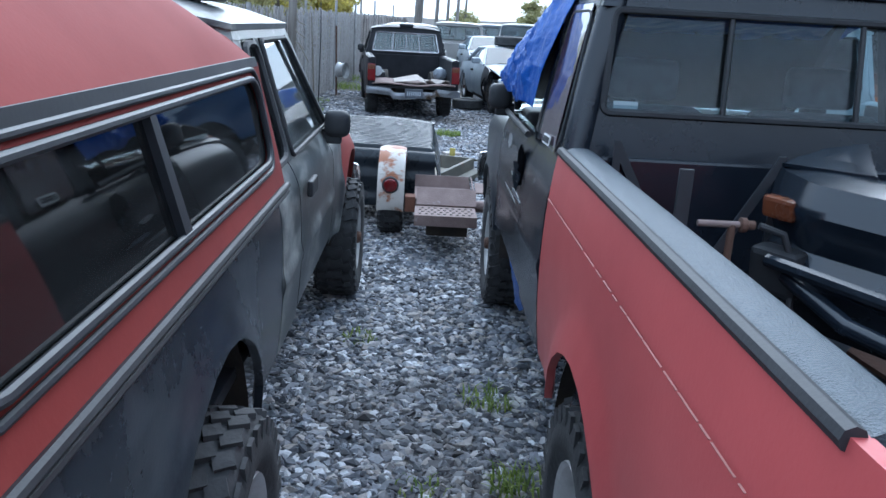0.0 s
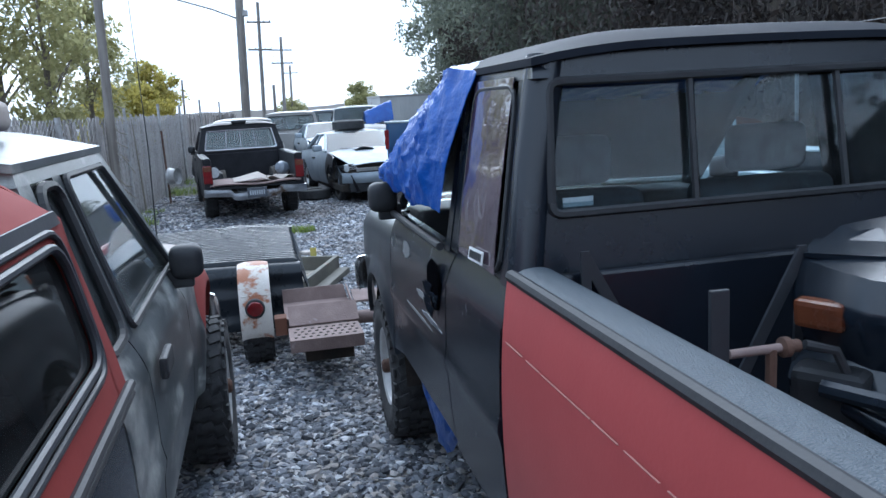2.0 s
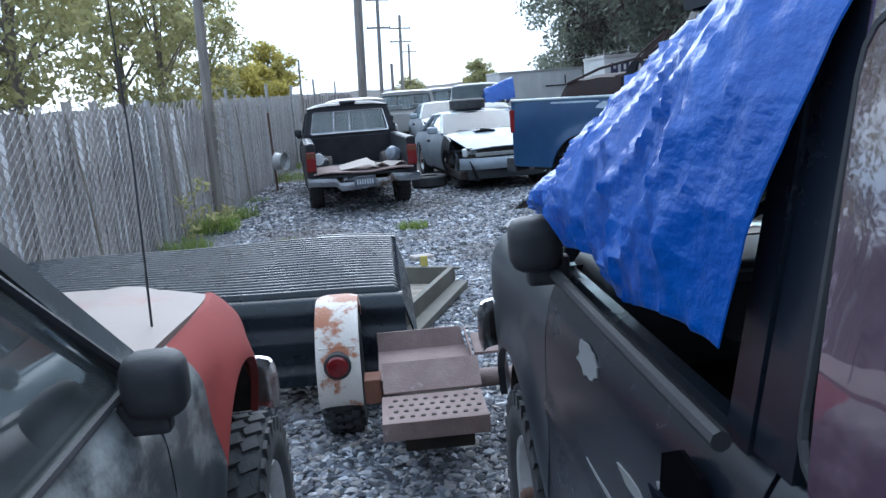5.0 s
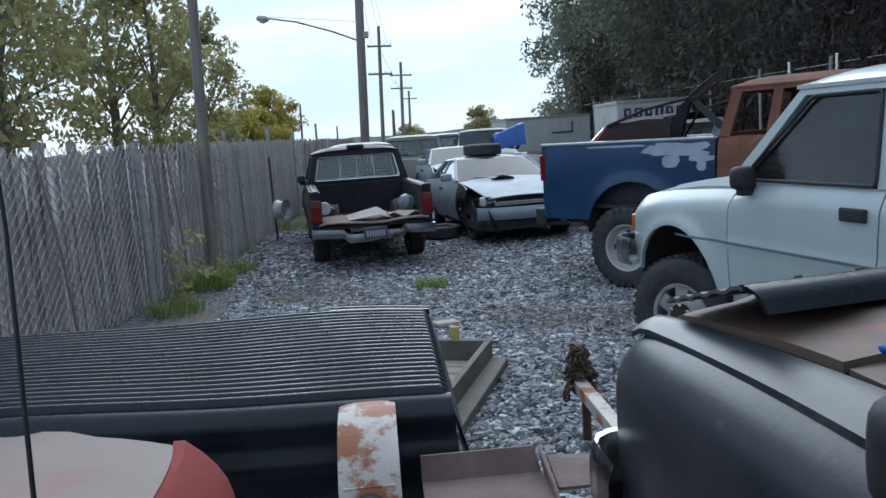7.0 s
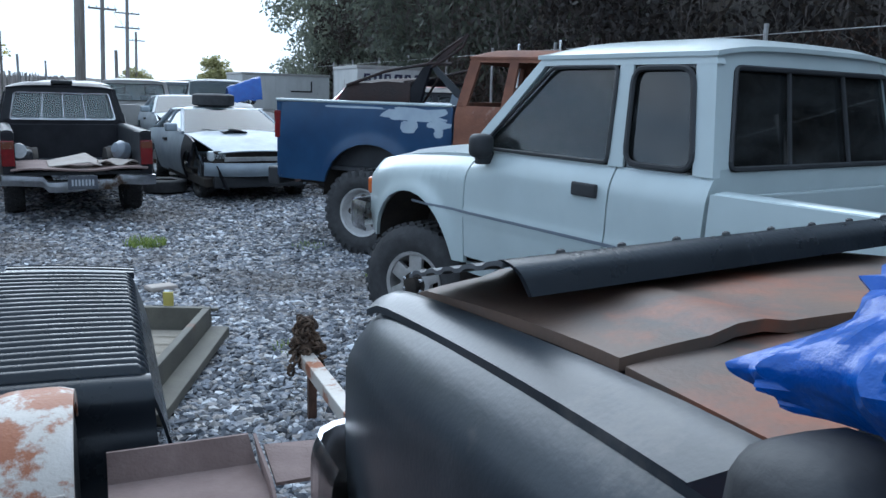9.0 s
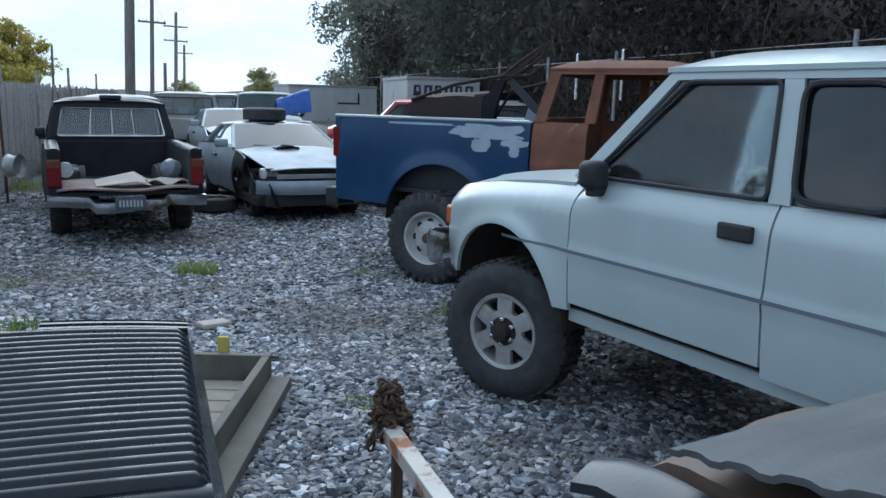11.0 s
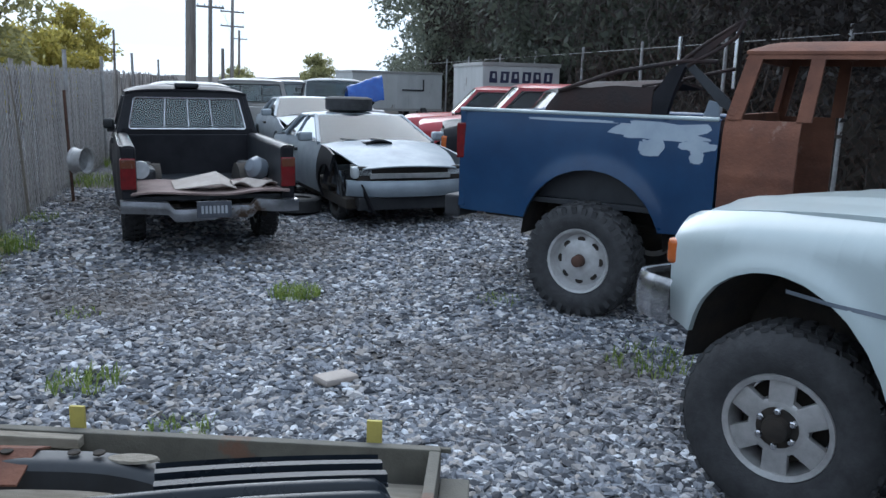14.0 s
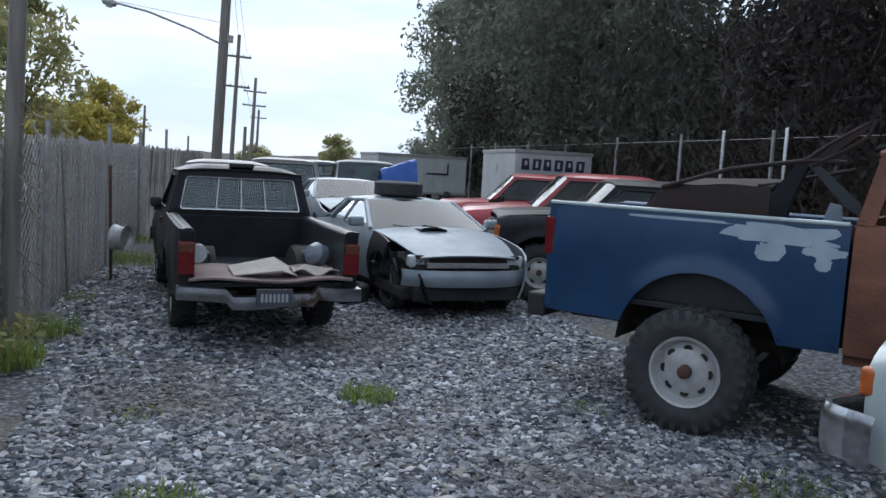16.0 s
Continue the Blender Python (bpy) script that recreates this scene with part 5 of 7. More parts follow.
part("stiffener", tube([(0.12, -0.02, 0.22), (0.6, -0.03, 0.2), (1.5, 0.0, 0.21)], 0.02, 8), M_GLOSS, nosep, "", True)
rs = random.Random(3)
for k in range(16):
    px, py = rs.uniform(0.62, 1.5), rs.uniform(0.95, 2.3)
    if k % 2:
        a = rs.uniform(0, 3.1)
        ln = rs.uniform(0.3, 0.8)
        o_ = part("trim_strip", tube([(0, 0, 0.02), (ln * 0.5, 0.05, 0.05 + 0.1 * rs.random()), (ln, 0.0, 0.02)], 0.012, 6), M_TRIM, None, "", True)
        o_.matrix_world = pose(px, min(py, 1.9), BZ + 0.01, 0, 0, math.degrees(a) * 0.4 + 60)
        tagged(o_, "bent black trim strip among scrap in the bed", "car part", "scrap in the bed")
    else:
        o_ = part("metal_scrap", slab([(0, 0, 0), (0.22, 0.02, 0.04), (0.26, 0.15, 0.02), (0.05, 0.18, 0.0)], (0, 0, 0.012), 0.003), M_GLOSS if k % 4 else M_DARKRUST)
        o_.matrix_world = pose(px, min(py, 2.0), BZ + 0.01 + 0.05 * rs.random(), rs.uniform(-15, 25), rs.uniform(-15, 15), rs.uniform(0, 360))
        tagged(o_, "bent dark sheet metal scrap in the bed", "scrap metal", "scrap in the bed")
wirebit = tagged(part("loose_wire", tube([(0.74, 1.95, BZ + 0.3), (0.82, 1.86, BZ + 0.22), (0.80, 1.80, BZ + 0.17), (0.9, 1.7, BZ + 0.12), (0.8, 1.55, BZ + 0.03)], 0.005, 6), M_PAPER, None, "", True), "thin pale loose wire among bed scrap", "wire")


# ---- ribbed liners ----
def ribbed(x0, x1, y0, y1, z, pitch, h):
    """A ribbed sheet, its ribs along x, with a little sag."""
    ny = int((y1 - y0) / pitch)
    prof = []
    for i in range(ny):
        a = y0 + (y1 - y0) * i / ny
        for f, k in ((0.0, 0), (0.16, 0.85), (0.26, 1), (0.52, 1), (0.62, 0.85), (0.78, 0)):
            prof.append((a + f * (y1 - y0) / ny, z + h * k))
    prof.append((y1, z))
    return prof


def liner():
    T = thing("bed_liner", pose(0, 0, 0), "upturned black ribbed plastic pickup bed liner on a trailer", "bed liner")
    X0, X1, Y0, Y1, Z = -2.42, 0.10, 6.60, 7.90, 0.578
    prof = ribbed(0, 0, Y0 + 0.10, Y1, Z, 0.054, 0.027)
    nx = 30

    def sag(x, y):
        t = (x - X0) / (X1 - X0)
        return 0.05 * math.sin(math.pi * t) + 0.02 * math.sin(2.2 * math.pi * t + y) - 0.10 * (1 - t) * (y - Y0) / 1.5 * 0.2 + 0.085 * (y - Y0) / 1.4

    f = bmesh.new()
    rows = []
    us = [i / nx for i in range(nx)] + [0.984, 0.994, 1.0]
    nx = len(us) - 1
    for u in us:
        x = X0 + (X1 - X0) * u
        rows.append([f.verts.new((x, y + 0.02 * (1 - u), Z + 0.04 * (1 - u) + (z - Z) * (1 if 0.02 < u < 0.99 else 0.3) + sag(x, y) - (0.03 if u == 1 else 0))) for y, z in prof])
    for i in range(nx):
        for j in range(len(prof) - 1):
            f.faces.new((rows[i][j], rows[i + 1][j], rows[i + 1][j + 1], rows[i][j + 1]))
    part("ribbed_floor", f, M_LINER, T, "ribbed black liner floor", True)

    def front(u, v):
        x = X0 + (X1 + 0.0 - X0) * u
        a = min(1.0, v / 0.35) * math.pi / 2
        if v < 0.35:
            y, z = Y0 + 0.10 - 0.09 * math.sin(a), Z - 0.09 * (1 - math.cos(a))
        else:
            t = (v - 0.35) / 0.65
            y, z = Y0 + 0.01 - 0.03 * t + 0.012 * math.sin(t * 12), Z - 0.09 - 0.36 * t
        return (x + 0.02 * v, y + 0.02 * (1 - u), z + 0.04 * (1 - u) + sag(x, Y0 + 0.1) * (1 - v * 0.6))
    part("front_wall", grid(front, 30, 16, (0, 0.012, -0.004)), M_LINER, T, "smooth black liner wall", True)

    def side(u, v):
        y = Y0 + 0.06 + (Y1 + 0.10 - Y0 - 0.06) * u
        return (X1 - 0.005 + 0.09 * v + 0.02 * math.sin(v * 3.1), y, Z + sag(X1, y) - 0.03 - 0.44 * v)
    part("side_wall", grid(side, 20, 8, (-0.012, 0, 0)), M_LINER, T, "smooth black liner side wall", True)

    def tab(u, v):
        x, y = -0.44 + (X1 + 0.44) * u, Y1 - 0.005 + 0.14 * v
        k = v * 2.6 % 1
        return (x, y + 0.02 * (X1 - x) / 2.52, Z + 0.04 * (X1 - x) / 2.52 + sag(x, y) + (0.018 if 0.2 < k < 0.65 and v < 0.95 else 0) - 0.06 * max(0, v - 0.85) / 0.15)
    part("end_tab", grid(tab, 10, 50, (0, 0, -0.01)), M_LINER, T, "ribbed black liner end", True)
    return T


liner()

hl = thing("tailgate_liner", pose(0.53, 4.985, 1.325, -15, 0, 10), "grey ribbed tailgate liner lying on a rusty hood", "bed liner")
f = bmesh.new()
pr = ribbed(0, 0, 0.03, 0.41, -0.006, 0.076, 0.005)
for i in range(len(pr) - 1):
    f.faces.new([f.verts.new(p) for p in ((0.03 + 0.05 * (i / len(pr)) ** 2, pr[i][0], pr[i][1]), (1.40, pr[i][0], pr[i][1]), (1.40, pr[i + 1][0], pr[i + 1][1]), (0.03 + 0.05 * ((i + 1) / len(pr)) ** 2, pr[i + 1][0], pr[i + 1][1]))])
bmesh.ops.remove_doubles(f, verts=f.verts, dist=0.0005)
bmesh.ops.solidify(f, geom=f.faces[:], thickness=0.008)
part("ribbed_sheet", f, M_GREYLINER, hl, "dusty grey ribbed sheet", True)
part("lip", grid(lambda u, v: (0.03 + 1.37 * u + 0.02 * v * (1 - u), 0.034 - 0.030 * math.sin(min(1.0, v * 1.6) * 1.57) - 0.014 * v, 0.0 - 0.064 * v ** 1.3), 12, 12, (0, 0.010, 0.0)), M_LINER, hl, "black rolled lip", True)
for k in range(8):
    part("rivet", spin([(0, 0.009), (0.005, 0.008), (0.008, 0.003)], 8), M_BLACK, hl).matrix_local = pose(0.2 + 0.15 * k, 0.085, 0.0, 0, -90, 0)


# ---- low deck trailer under the liner ----
tr = thing("flat_trailer", pose(0.56, 9.02, 0, 0, 0, 159.8), "low weathered flat trailer with olive steel rails", "trailer")
for k in range(9):
    part("deck_board", box(0.04, 2.3, 0.05 + 0.155 * k, 0.195 + 0.155 * k, 0.02, 0.055, 0.005), M_OLDWOOD, tr)
part("rail", box(-0.02, 2.35, -0.03, 0.015, 0.02, 0.19, 0.006), M_OLIVE, tr)
part("rail", box(-0.06, 2.35, -0.055, -0.034, 0.155, 0.175, 0.004), M_OLIVE, tr)
part("rail", box(-0.02, 0.025, 0.02, 1.45, 0.02, 0.19, 0.006), M_OLIVE, tr)
part("side_ledge", box(-0.14, -0.024, 0.02, 1.45, 0.02, 0.075, 0.006), M_OLIVE, tr, "flat outer ledge of steel angle")
for y in (0.12, 0.25):
    part("stake_pocket", box(2.0 + y, 2.07 + y, 0.02, 0.11, 0.03, 0.185, 0.006), M_OLIVE, tr)
part("cleat", box(1.45, 1.95, 0.02, 0.07, 0.14, 0.185, 0.006), M_OLDWOOD, tr)
for x in (0.26, 1.52):
    part("yellow_tab", box(x - 0.032, x + 0.032, -0.075, -0.058, 0.02, 0.27, 0.003), M_YELLOW, tr, "faded yellow steel tab")
for y in (0.3, 1.2):
    part("bearer", box(0.1, 2.3, y, y + 0.09, -0.02, 0.018, 0.004), M_OLIVE, tr)
cm = thing("frame_crossmember", pose(-0.86, 9.10, 0.22, 0, 0, -16), "black pressed-steel truck crossmember with round holes", "car part")


def cross_fn(u, v):
    x = -0.55 + 1.1 * u
    arch = 0.10 * (1 - min(1, abs(x) / 0.5) ** 3)
    a = v * 2 - 1
    return (x, 0.07 * a, -0.06 + arch + 0.03 * (1 - a ** 4))


part("beam", grid(cross_fn, 24, 10, (0, 0, -0.07)), M_TRIM, cm, "", True)
part("gusset", grid(lambda u, v: (-0.26 + 0.2 * u, -0.14 + 0.26 * v, 0.085 - 0.10 * abs(v - 0.6)), 4, 10, (0, 0, -0.008)), M_RUST, cm, "rusty gusset plate", True)
# Dark discs laid on the beam stand for the shade in round holes.
for x, y in ((0.08, 0), (0.17, 0), (-0.16, 0.0), (0.42, 0)):
    part("hole", spin([(0, 0.022), (0.006, 0.022)], 14), M_UNDER, cm).matrix_local = pose(x, y, 0.078 if abs(x) < 0.2 else 0.015, 0, -90, 0)
part("oval_pad", spin([(0, 0.06), (0.01, 0.055)], 20), M_OLDWOOD, cm).matrix_local = Matrix.Translation((0.29, 0, 0.055)) @ Matrix.Diagonal((1.6, 0.6, 1, 1)) @ pose(0, 0, 0, 0, -90, 0)

# ---- tow dolly ----
dol = thing("tow_dolly", pose(0, 0, 0), "rusty tow dolly with white fender and tyre ramps", "tow dolly")
wheel(dol, -0.235, 6.36, -1, 0.31, 0.2, 0.17, "steel", M_STEELW, lugs=26)


def fend(u, v):
    a = math.pi * (-0.06 + 0.86 * u)
    r = 0.365
    return (-0.335 + 0.2 * v, 6.36 - r * math.cos(a), 0.31 + r * math.sin(a) + 0.012 * (1 - (v * 2 - 1) ** 4))


part("fender", grid(fend, 28, 8, (0, 0.004, -0.008)), M_RUSTWHITE, dol, "white fender streaked with rust", True)
for x in (-0.335, -0.135):
    part("fender_side", slab([(x, 6.36 - 0.365 * math.cos(math.pi * (-0.06 + 0.86 * k / 16)), 0.31 + 0.365 * math.sin(math.pi * (-0.06 + 0.86 * k / 16))) for k in range(17)] +
                             [(x, 6.36 - 0.325 * math.cos(math.pi * (-0.06 + 0.86 * k / 16)), 0.31 + 0.325 * math.sin(math.pi * (-0.06 + 0.86 * k / 16))) for k in range(16, -1, -1)], (0.006, 0, 0), 0), M_RUSTWHITE, dol)
tlm = part("tail_lamp", spin([(0, 0.062), (0.05, 0.064), (0.055, 0.058)], 28), M_BLACK, dol, "round black tail lamp body", True)
tlm.matrix_local = pose(-0.235, 6.05, 0.44, 0, 0, -90)
part("lens", spin([(0.056, 0.052), (0.068, 0.044), (0.073, 0.02), (0.074, 0.0)], 28), M_REDLENS, tlm, "round red lens", True)
part("lamp_plate", box(-0.32, -0.15, 6.05, 6.06, 0.36, 0.52, 0.004), M_RUSTWHITE, dol)
pan = part("tyre_pan", box(-0.04, 0.41, 5.55, 5.86, 0.30, 0.325, 0.005), M_PINKSTEEL, dol, "perforated oxide-red tyre pan")
# The pan is solid; small dark discs paint the shade of its perforations.
for i in range(9):
    for j in range(4):
        part("drain_hole", spin([(0, 0.011), (0.004, 0.011)], 8), M_UNDER, pan).matrix_local = pose(0.0 + 0.045 * i + (0.02 if j % 2 else 0), 5.61 + 0.062 * j, 0.324, 0, -90, 0)
part("pan_front", slab([(-0.04, 5.55, 0.325), (0.41, 5.55, 0.325), (0.41, 5.545, 0.25), (-0.04, 5.545, 0.25)], (0, 0.008, 0), 0.002), M_PINKSTEEL, dol)
part("pan_slope", slab([(-0.03, 5.88, 0.325), (0.42, 5.88, 0.325), (0.42, 6.02, 0.42), (-0.03, 6.02, 0.42)], (0, 0, 0.008), 0.002), M_PINKSTEEL, dol)
part("pan", slab([(-0.05, 6.04, 0.33), (0.42, 6.04, 0.33), (0.40, 6.38, 0.36), (-0.05, 6.38, 0.36)], (0, 0, 0.008), 0.002), M_PINKSTEEL, dol)
part("pan_back", slab([(-0.05, 6.385, 0.36), (0.40, 6.385, 0.36), (0.38, 6.42, 0.455), (-0.05, 6.42, 0.455)], (0, 0.01, 0), 0.002), M_PINKSTEEL, dol)
part("pan_side", slab([(0.405, 6.04, 0.33), (0.415, 6.40, 0.33), (0.395, 6.42, 0.455), (0.405, 6.2, 0.40)], (0.01, 0, 0), 0.002), M_PINKSTEEL, dol)
part("cross_plate", slab([(0.43, 6.22, 0.36), (1.0, 6.22, 0.36), (1.0, 6.42, 0.37), (0.43, 6.42, 0.40)], (0, 0, 0.012), 0.002), M_PINKSTEEL, dol)
part("axle_tube", tube([(-0.12, 6.08, 0.29), (0.5, 6.08, 0.29), (1.35, 6.05, 0.29)], 0.045, 14), M_PINKSTEEL, dol, "round oxide-red axle tube", True)
part("under_frame", box(0.05, 0.35, 5.62, 6.35, 0.16, 0.29, 0.01), M_UNDER, dol)
part("tongue", box(0.83, 0.90, 6.1, 7.62, 0.235, 0.30, 0.006), M_RUSTWHITE, dol, "peeling square-tube tongue")
part("hub_block", box(-0.12, -0.04, 6.0, 6.12, 0.24, 0.36, 0.008), M_RUST, dol)
part("jack_leg", box(0.845, 0.885, 7.5, 7.54, 0.0, 0.24, 0.004), M_DARKRUST, dol)
heap = thing("chain_heap", pose(0.87, 7.66, 0.30), "heap of rusty chain on the tongue's end", "chain")
rs = random.Random(9)
pts = [(0.021 * math.cos(a) * 0.75, 0.034 * math.sin(a), 0) for a in [2 * math.pi * k / 12 for k in range(13)]]
link0 = part("chain_link", tube(pts, 0.0065, 6, caps=False), M_CHARRED, heap, "", True)
link0.matrix_local = pose(0, 0, 0.02, 40, 20, 10)
for k in range(110):
    h_ = rs.random() ** 0.8 * 0.2
    rad = 0.085 * (1 - h_ / 0.26)
    a = rs.uniform(0, 6.28)
    o_ = new("chain_link", link0.data)
    o_.parent = heap
    o_.matrix_local = pose(rad * math.cos(a), rad * math.sin(a) * 0.8, -0.05 + h_ + 0.01 if rs.random() < 0.75 else -0.12 + h_, rs.uniform(0, 180), rs.uniform(0, 180), rs.uniform(0, 180))
part("hitch_ball_cup", spin([(0, 0.045), (0.06, 0.05), (0.10, 0.03), (0.13, 0.01)], 16), M_CHARRED, heap, "rusty coupler", True).matrix_local = pose(0, 0, -0.03, 0, -90, 0)

# ---- load in the black pickup ----
KX = K_truck.matrix_world
ply = part("plywood_sheet", grid(lambda u, v: (-0.70 + 1.4 * u + 0.02 * math.sin(v * 13), -1.14 + 0.75 * v + 0.02 * math.sin(u * 17), 0.62 + 0.015 * math.sin(u * 9) + 0.03 * v), 20, 10, (0, 0, -0.018)), M_PINKSTEEL)
ply.matrix_world = KX
tagged(ply, "rotten reddish plywood sheet in a pickup bed", "plywood")
card = part("cardboard", grid(lambda u, v: (-0.32 + 0.55 * u, -1.04 + 0.40 * v, 0.645 + 0.085 * max(0.0, min(u / 0.75, (1 - u) / 0.25)) * (0.5 + 0.5 * v) + 0.03 * v), 16, 8, (0, 0, -0.01)), M_CARD)
card.matrix_world = KX
tagged(card, "buckled grey-brown cardboard on plywood", "cardboard")
card2 = part("cardboard", grid(lambda u, v: (0.2 + 0.42 * u, -1.0 + 0.3 * v, 0.67 + 0.03 * math.sin(u * 9 + v * 4)), 12, 8, (0, 0, -0.01)), M_CARD)
card2.matrix_world = KX
tagged(card2, "torn pale cardboard beside a bag in a bed", "cardboard")
bag = part("plastic_bag", spin([(-0.12, 0.0), (-0.11, 0.06), (-0.05, 0.11), (0.04, 0.11), (0.10, 0.06), (0.12, 0.0)], 16), M_GREYCAR, None, "", True)
bag.matrix_world = KX @ pose(0.50, -0.62, 0.78, 0, 20, 30)
tagged(bag, "crumpled grey plastic bag in a pickup bed", "bag")
bulb = part("headlamp_bowl", spin([(0, 0.02), (0.03, 0.06), (0.07, 0.085), (0.08, 0.08)], 20), M_CLEARLENS, None, "", True)
bulb.matrix_world = KX @ pose(-0.62, -0.75, 0.80, 0, 0, -70)
tagged(bulb, "loose round headlamp lying in a bed", "headlamp")


# ---- wreckage in the blue bed ----
wreck = thing("burnt_hood", B_truck.matrix_world.copy(), "burnt bent hood and windscreen frame thrown in a blue bed", "car part")


def hump(u, v):
    y = -0.47 + 0.86 * u
    k = min(1.0, u / 0.24)
    z = 1.44 + (0.195 + 0.03 * u) * math.sin(k * 1.57) + 0.05 * math.sin(math.pi * v) * k
    return (0.70 - 1.15 * v, y + 0.02 * math.sin(v * 7), z + 0.012 * noise.noise((y * 5, v * 6, 0)))


part("hood", grid(hump, 22, 14, (0, 0, -0.02)), M_BURNT, wreck, "rust-burnt hood skin", True)
part("hood_side", grid(lambda u, v: (0.70 + 0.025 * math.sin(v * 3.1), -0.46 + 0.84 * u, 1.30 + (hump(u, 0)[2] - 1.305) * v), 22, 6, (-0.015, 0, 0)), M_BURNT, wreck, "", True)
for pts, r in ((((0.72, -0.33, 1.615), (0.71, 0.11, 1.757), (0.70, 0.36, 1.80), (0.70, 0.588, 1.835), (0.69, 0.80, 1.832)), 0.015),
               (((0.70, 0.30, 1.66), (0.60, 0.40, 1.68), (0.50, 0.52, 1.70)), 0.012),
               (((0.70, 0.60, 1.80), (0.70, 0.78, 1.90), (0.68, 0.90, 1.985), (0.66, 0.935, 2.085), (0.66, 0.90, 2.075), (0.68, 0.70, 1.945), (0.70, 0.56, 1.83)), 0.013),
               (((0.30, 0.20, 1.30), (0.25, 0.45, 1.72), (0.2, 0.80, 1.80)), 0.014)):
    part("bent_rail", tube(pts, r, 8), M_BURNT, wreck, "bent blackened rail", True)
part("windscreen_pillar", slab([(0.72, 0.30, 1.36), (0.70, 0.46, 1.38), (0.70, 0.52, 1.62), (0.70, 0.60, 1.84), (0.70, 0.50, 1.79), (0.71, 0.39, 1.62)], (-0.03, 0.01, 0), 0.006), M_BLACKPAINT, wreck, "scorched black windscreen pillar", True)
part("pillar_stay", slab([(0.70, 0.56, 1.83), (0.70, 0.62, 1.835), (0.69, 0.90, 1.585), (0.69, 0.93, 1.50), (0.69, 0.84, 1.54)], (-0.025, 0, 0), 0.005), M_TRIM, wreck, "sooty black stay", True)
part("upper_frame", slab([(0.695, 0.57, 1.80), (0.695, 0.63, 1.80), (0.665, 0.955, 2.09), (0.665, 0.93, 2.11), (0.68, 0.76, 1.99)], (-0.012, 0, 0), 0.004), M_BURNT, wreck, "blackened upper screen frame", True)
part("torn_panel", slab([(0.45, 0.62, 1.30), (0.45, 0.80, 1.30), (0.45, 0.76, 1.56), (0.45, 0.70, 1.575)], (-0.012, 0.01, 0), 0.004), M_PALEPRIMER, wreck, "pale torn sheet panel", True)
drop = part("drop_bumper", box(-0.62, 0.74, -1.30, -1.15, 0.58, 0.76, 0.03), M_BLACK, B_truck, "black bent rear bumper remains")
part("tail_pipe", tube([(-0.1, -0.2, 0.62), (0.2, -0.75, 0.60), (0.45, -1.0, 0.66), (0.5, -1.12, 0.62)], 0.04, 10), M_PINKSTEEL, B_truck, "rusty crossover pipe", True)
bp = bmesh.new()
for y0, y1, z0, z1, sd in ((-0.55, 0.18, 1.40, 1.42, 2), (0.12, 0.86, 1.30, 1.425, 3), (0.34, 0.52, 1.19, 1.31, 4), (0.62, 0.86, 1.24, 1.31, 5), (0.70, 0.80, 1.15, 1.25, 6)):
    rd = random.Random(sd)
    n = 28
    pts = []
    for k in range(n):
        a = 2 * math.pi * k / n
        ca, sa = math.cos(a), math.sin(a)
        r_ = 0.86 + 0.30 * noise.noise((2.2 * ca + sd, 2.2 * sa, sd * 1.7)) + 0.12 * noise.noise((6 * ca, 6 * sa, sd))
        pts.append((0.0, (y0 + y1) / 2 + (y1 - y0) * 0.55 * r_ * math.copysign(abs(ca) ** 0.6, ca), min(1.428, (z0 + z1) / 2 + (z1 - z0) * 0.55 * r_ * math.copysign(abs(sa) ** 0.6, sa))))
    pp = [(0.823 - 0.075 * abs((z - 1.06) / 0.8 * 1.15) ** 2.2, y, z) for x, y, z in pts]
    part("bare_patch", slab(pp, (-0.012, 0, 0), 0), M_PALEPRIMER, B_truck, "pale bare patch where paint peeled")
part("white_bed_edge", tube([(0.80, -1.12, 1.457), (0.80, 0.87, 1.457)], 0.014, 8), M_WHITEPAINT, B_truck, "bare white bed edge", True)


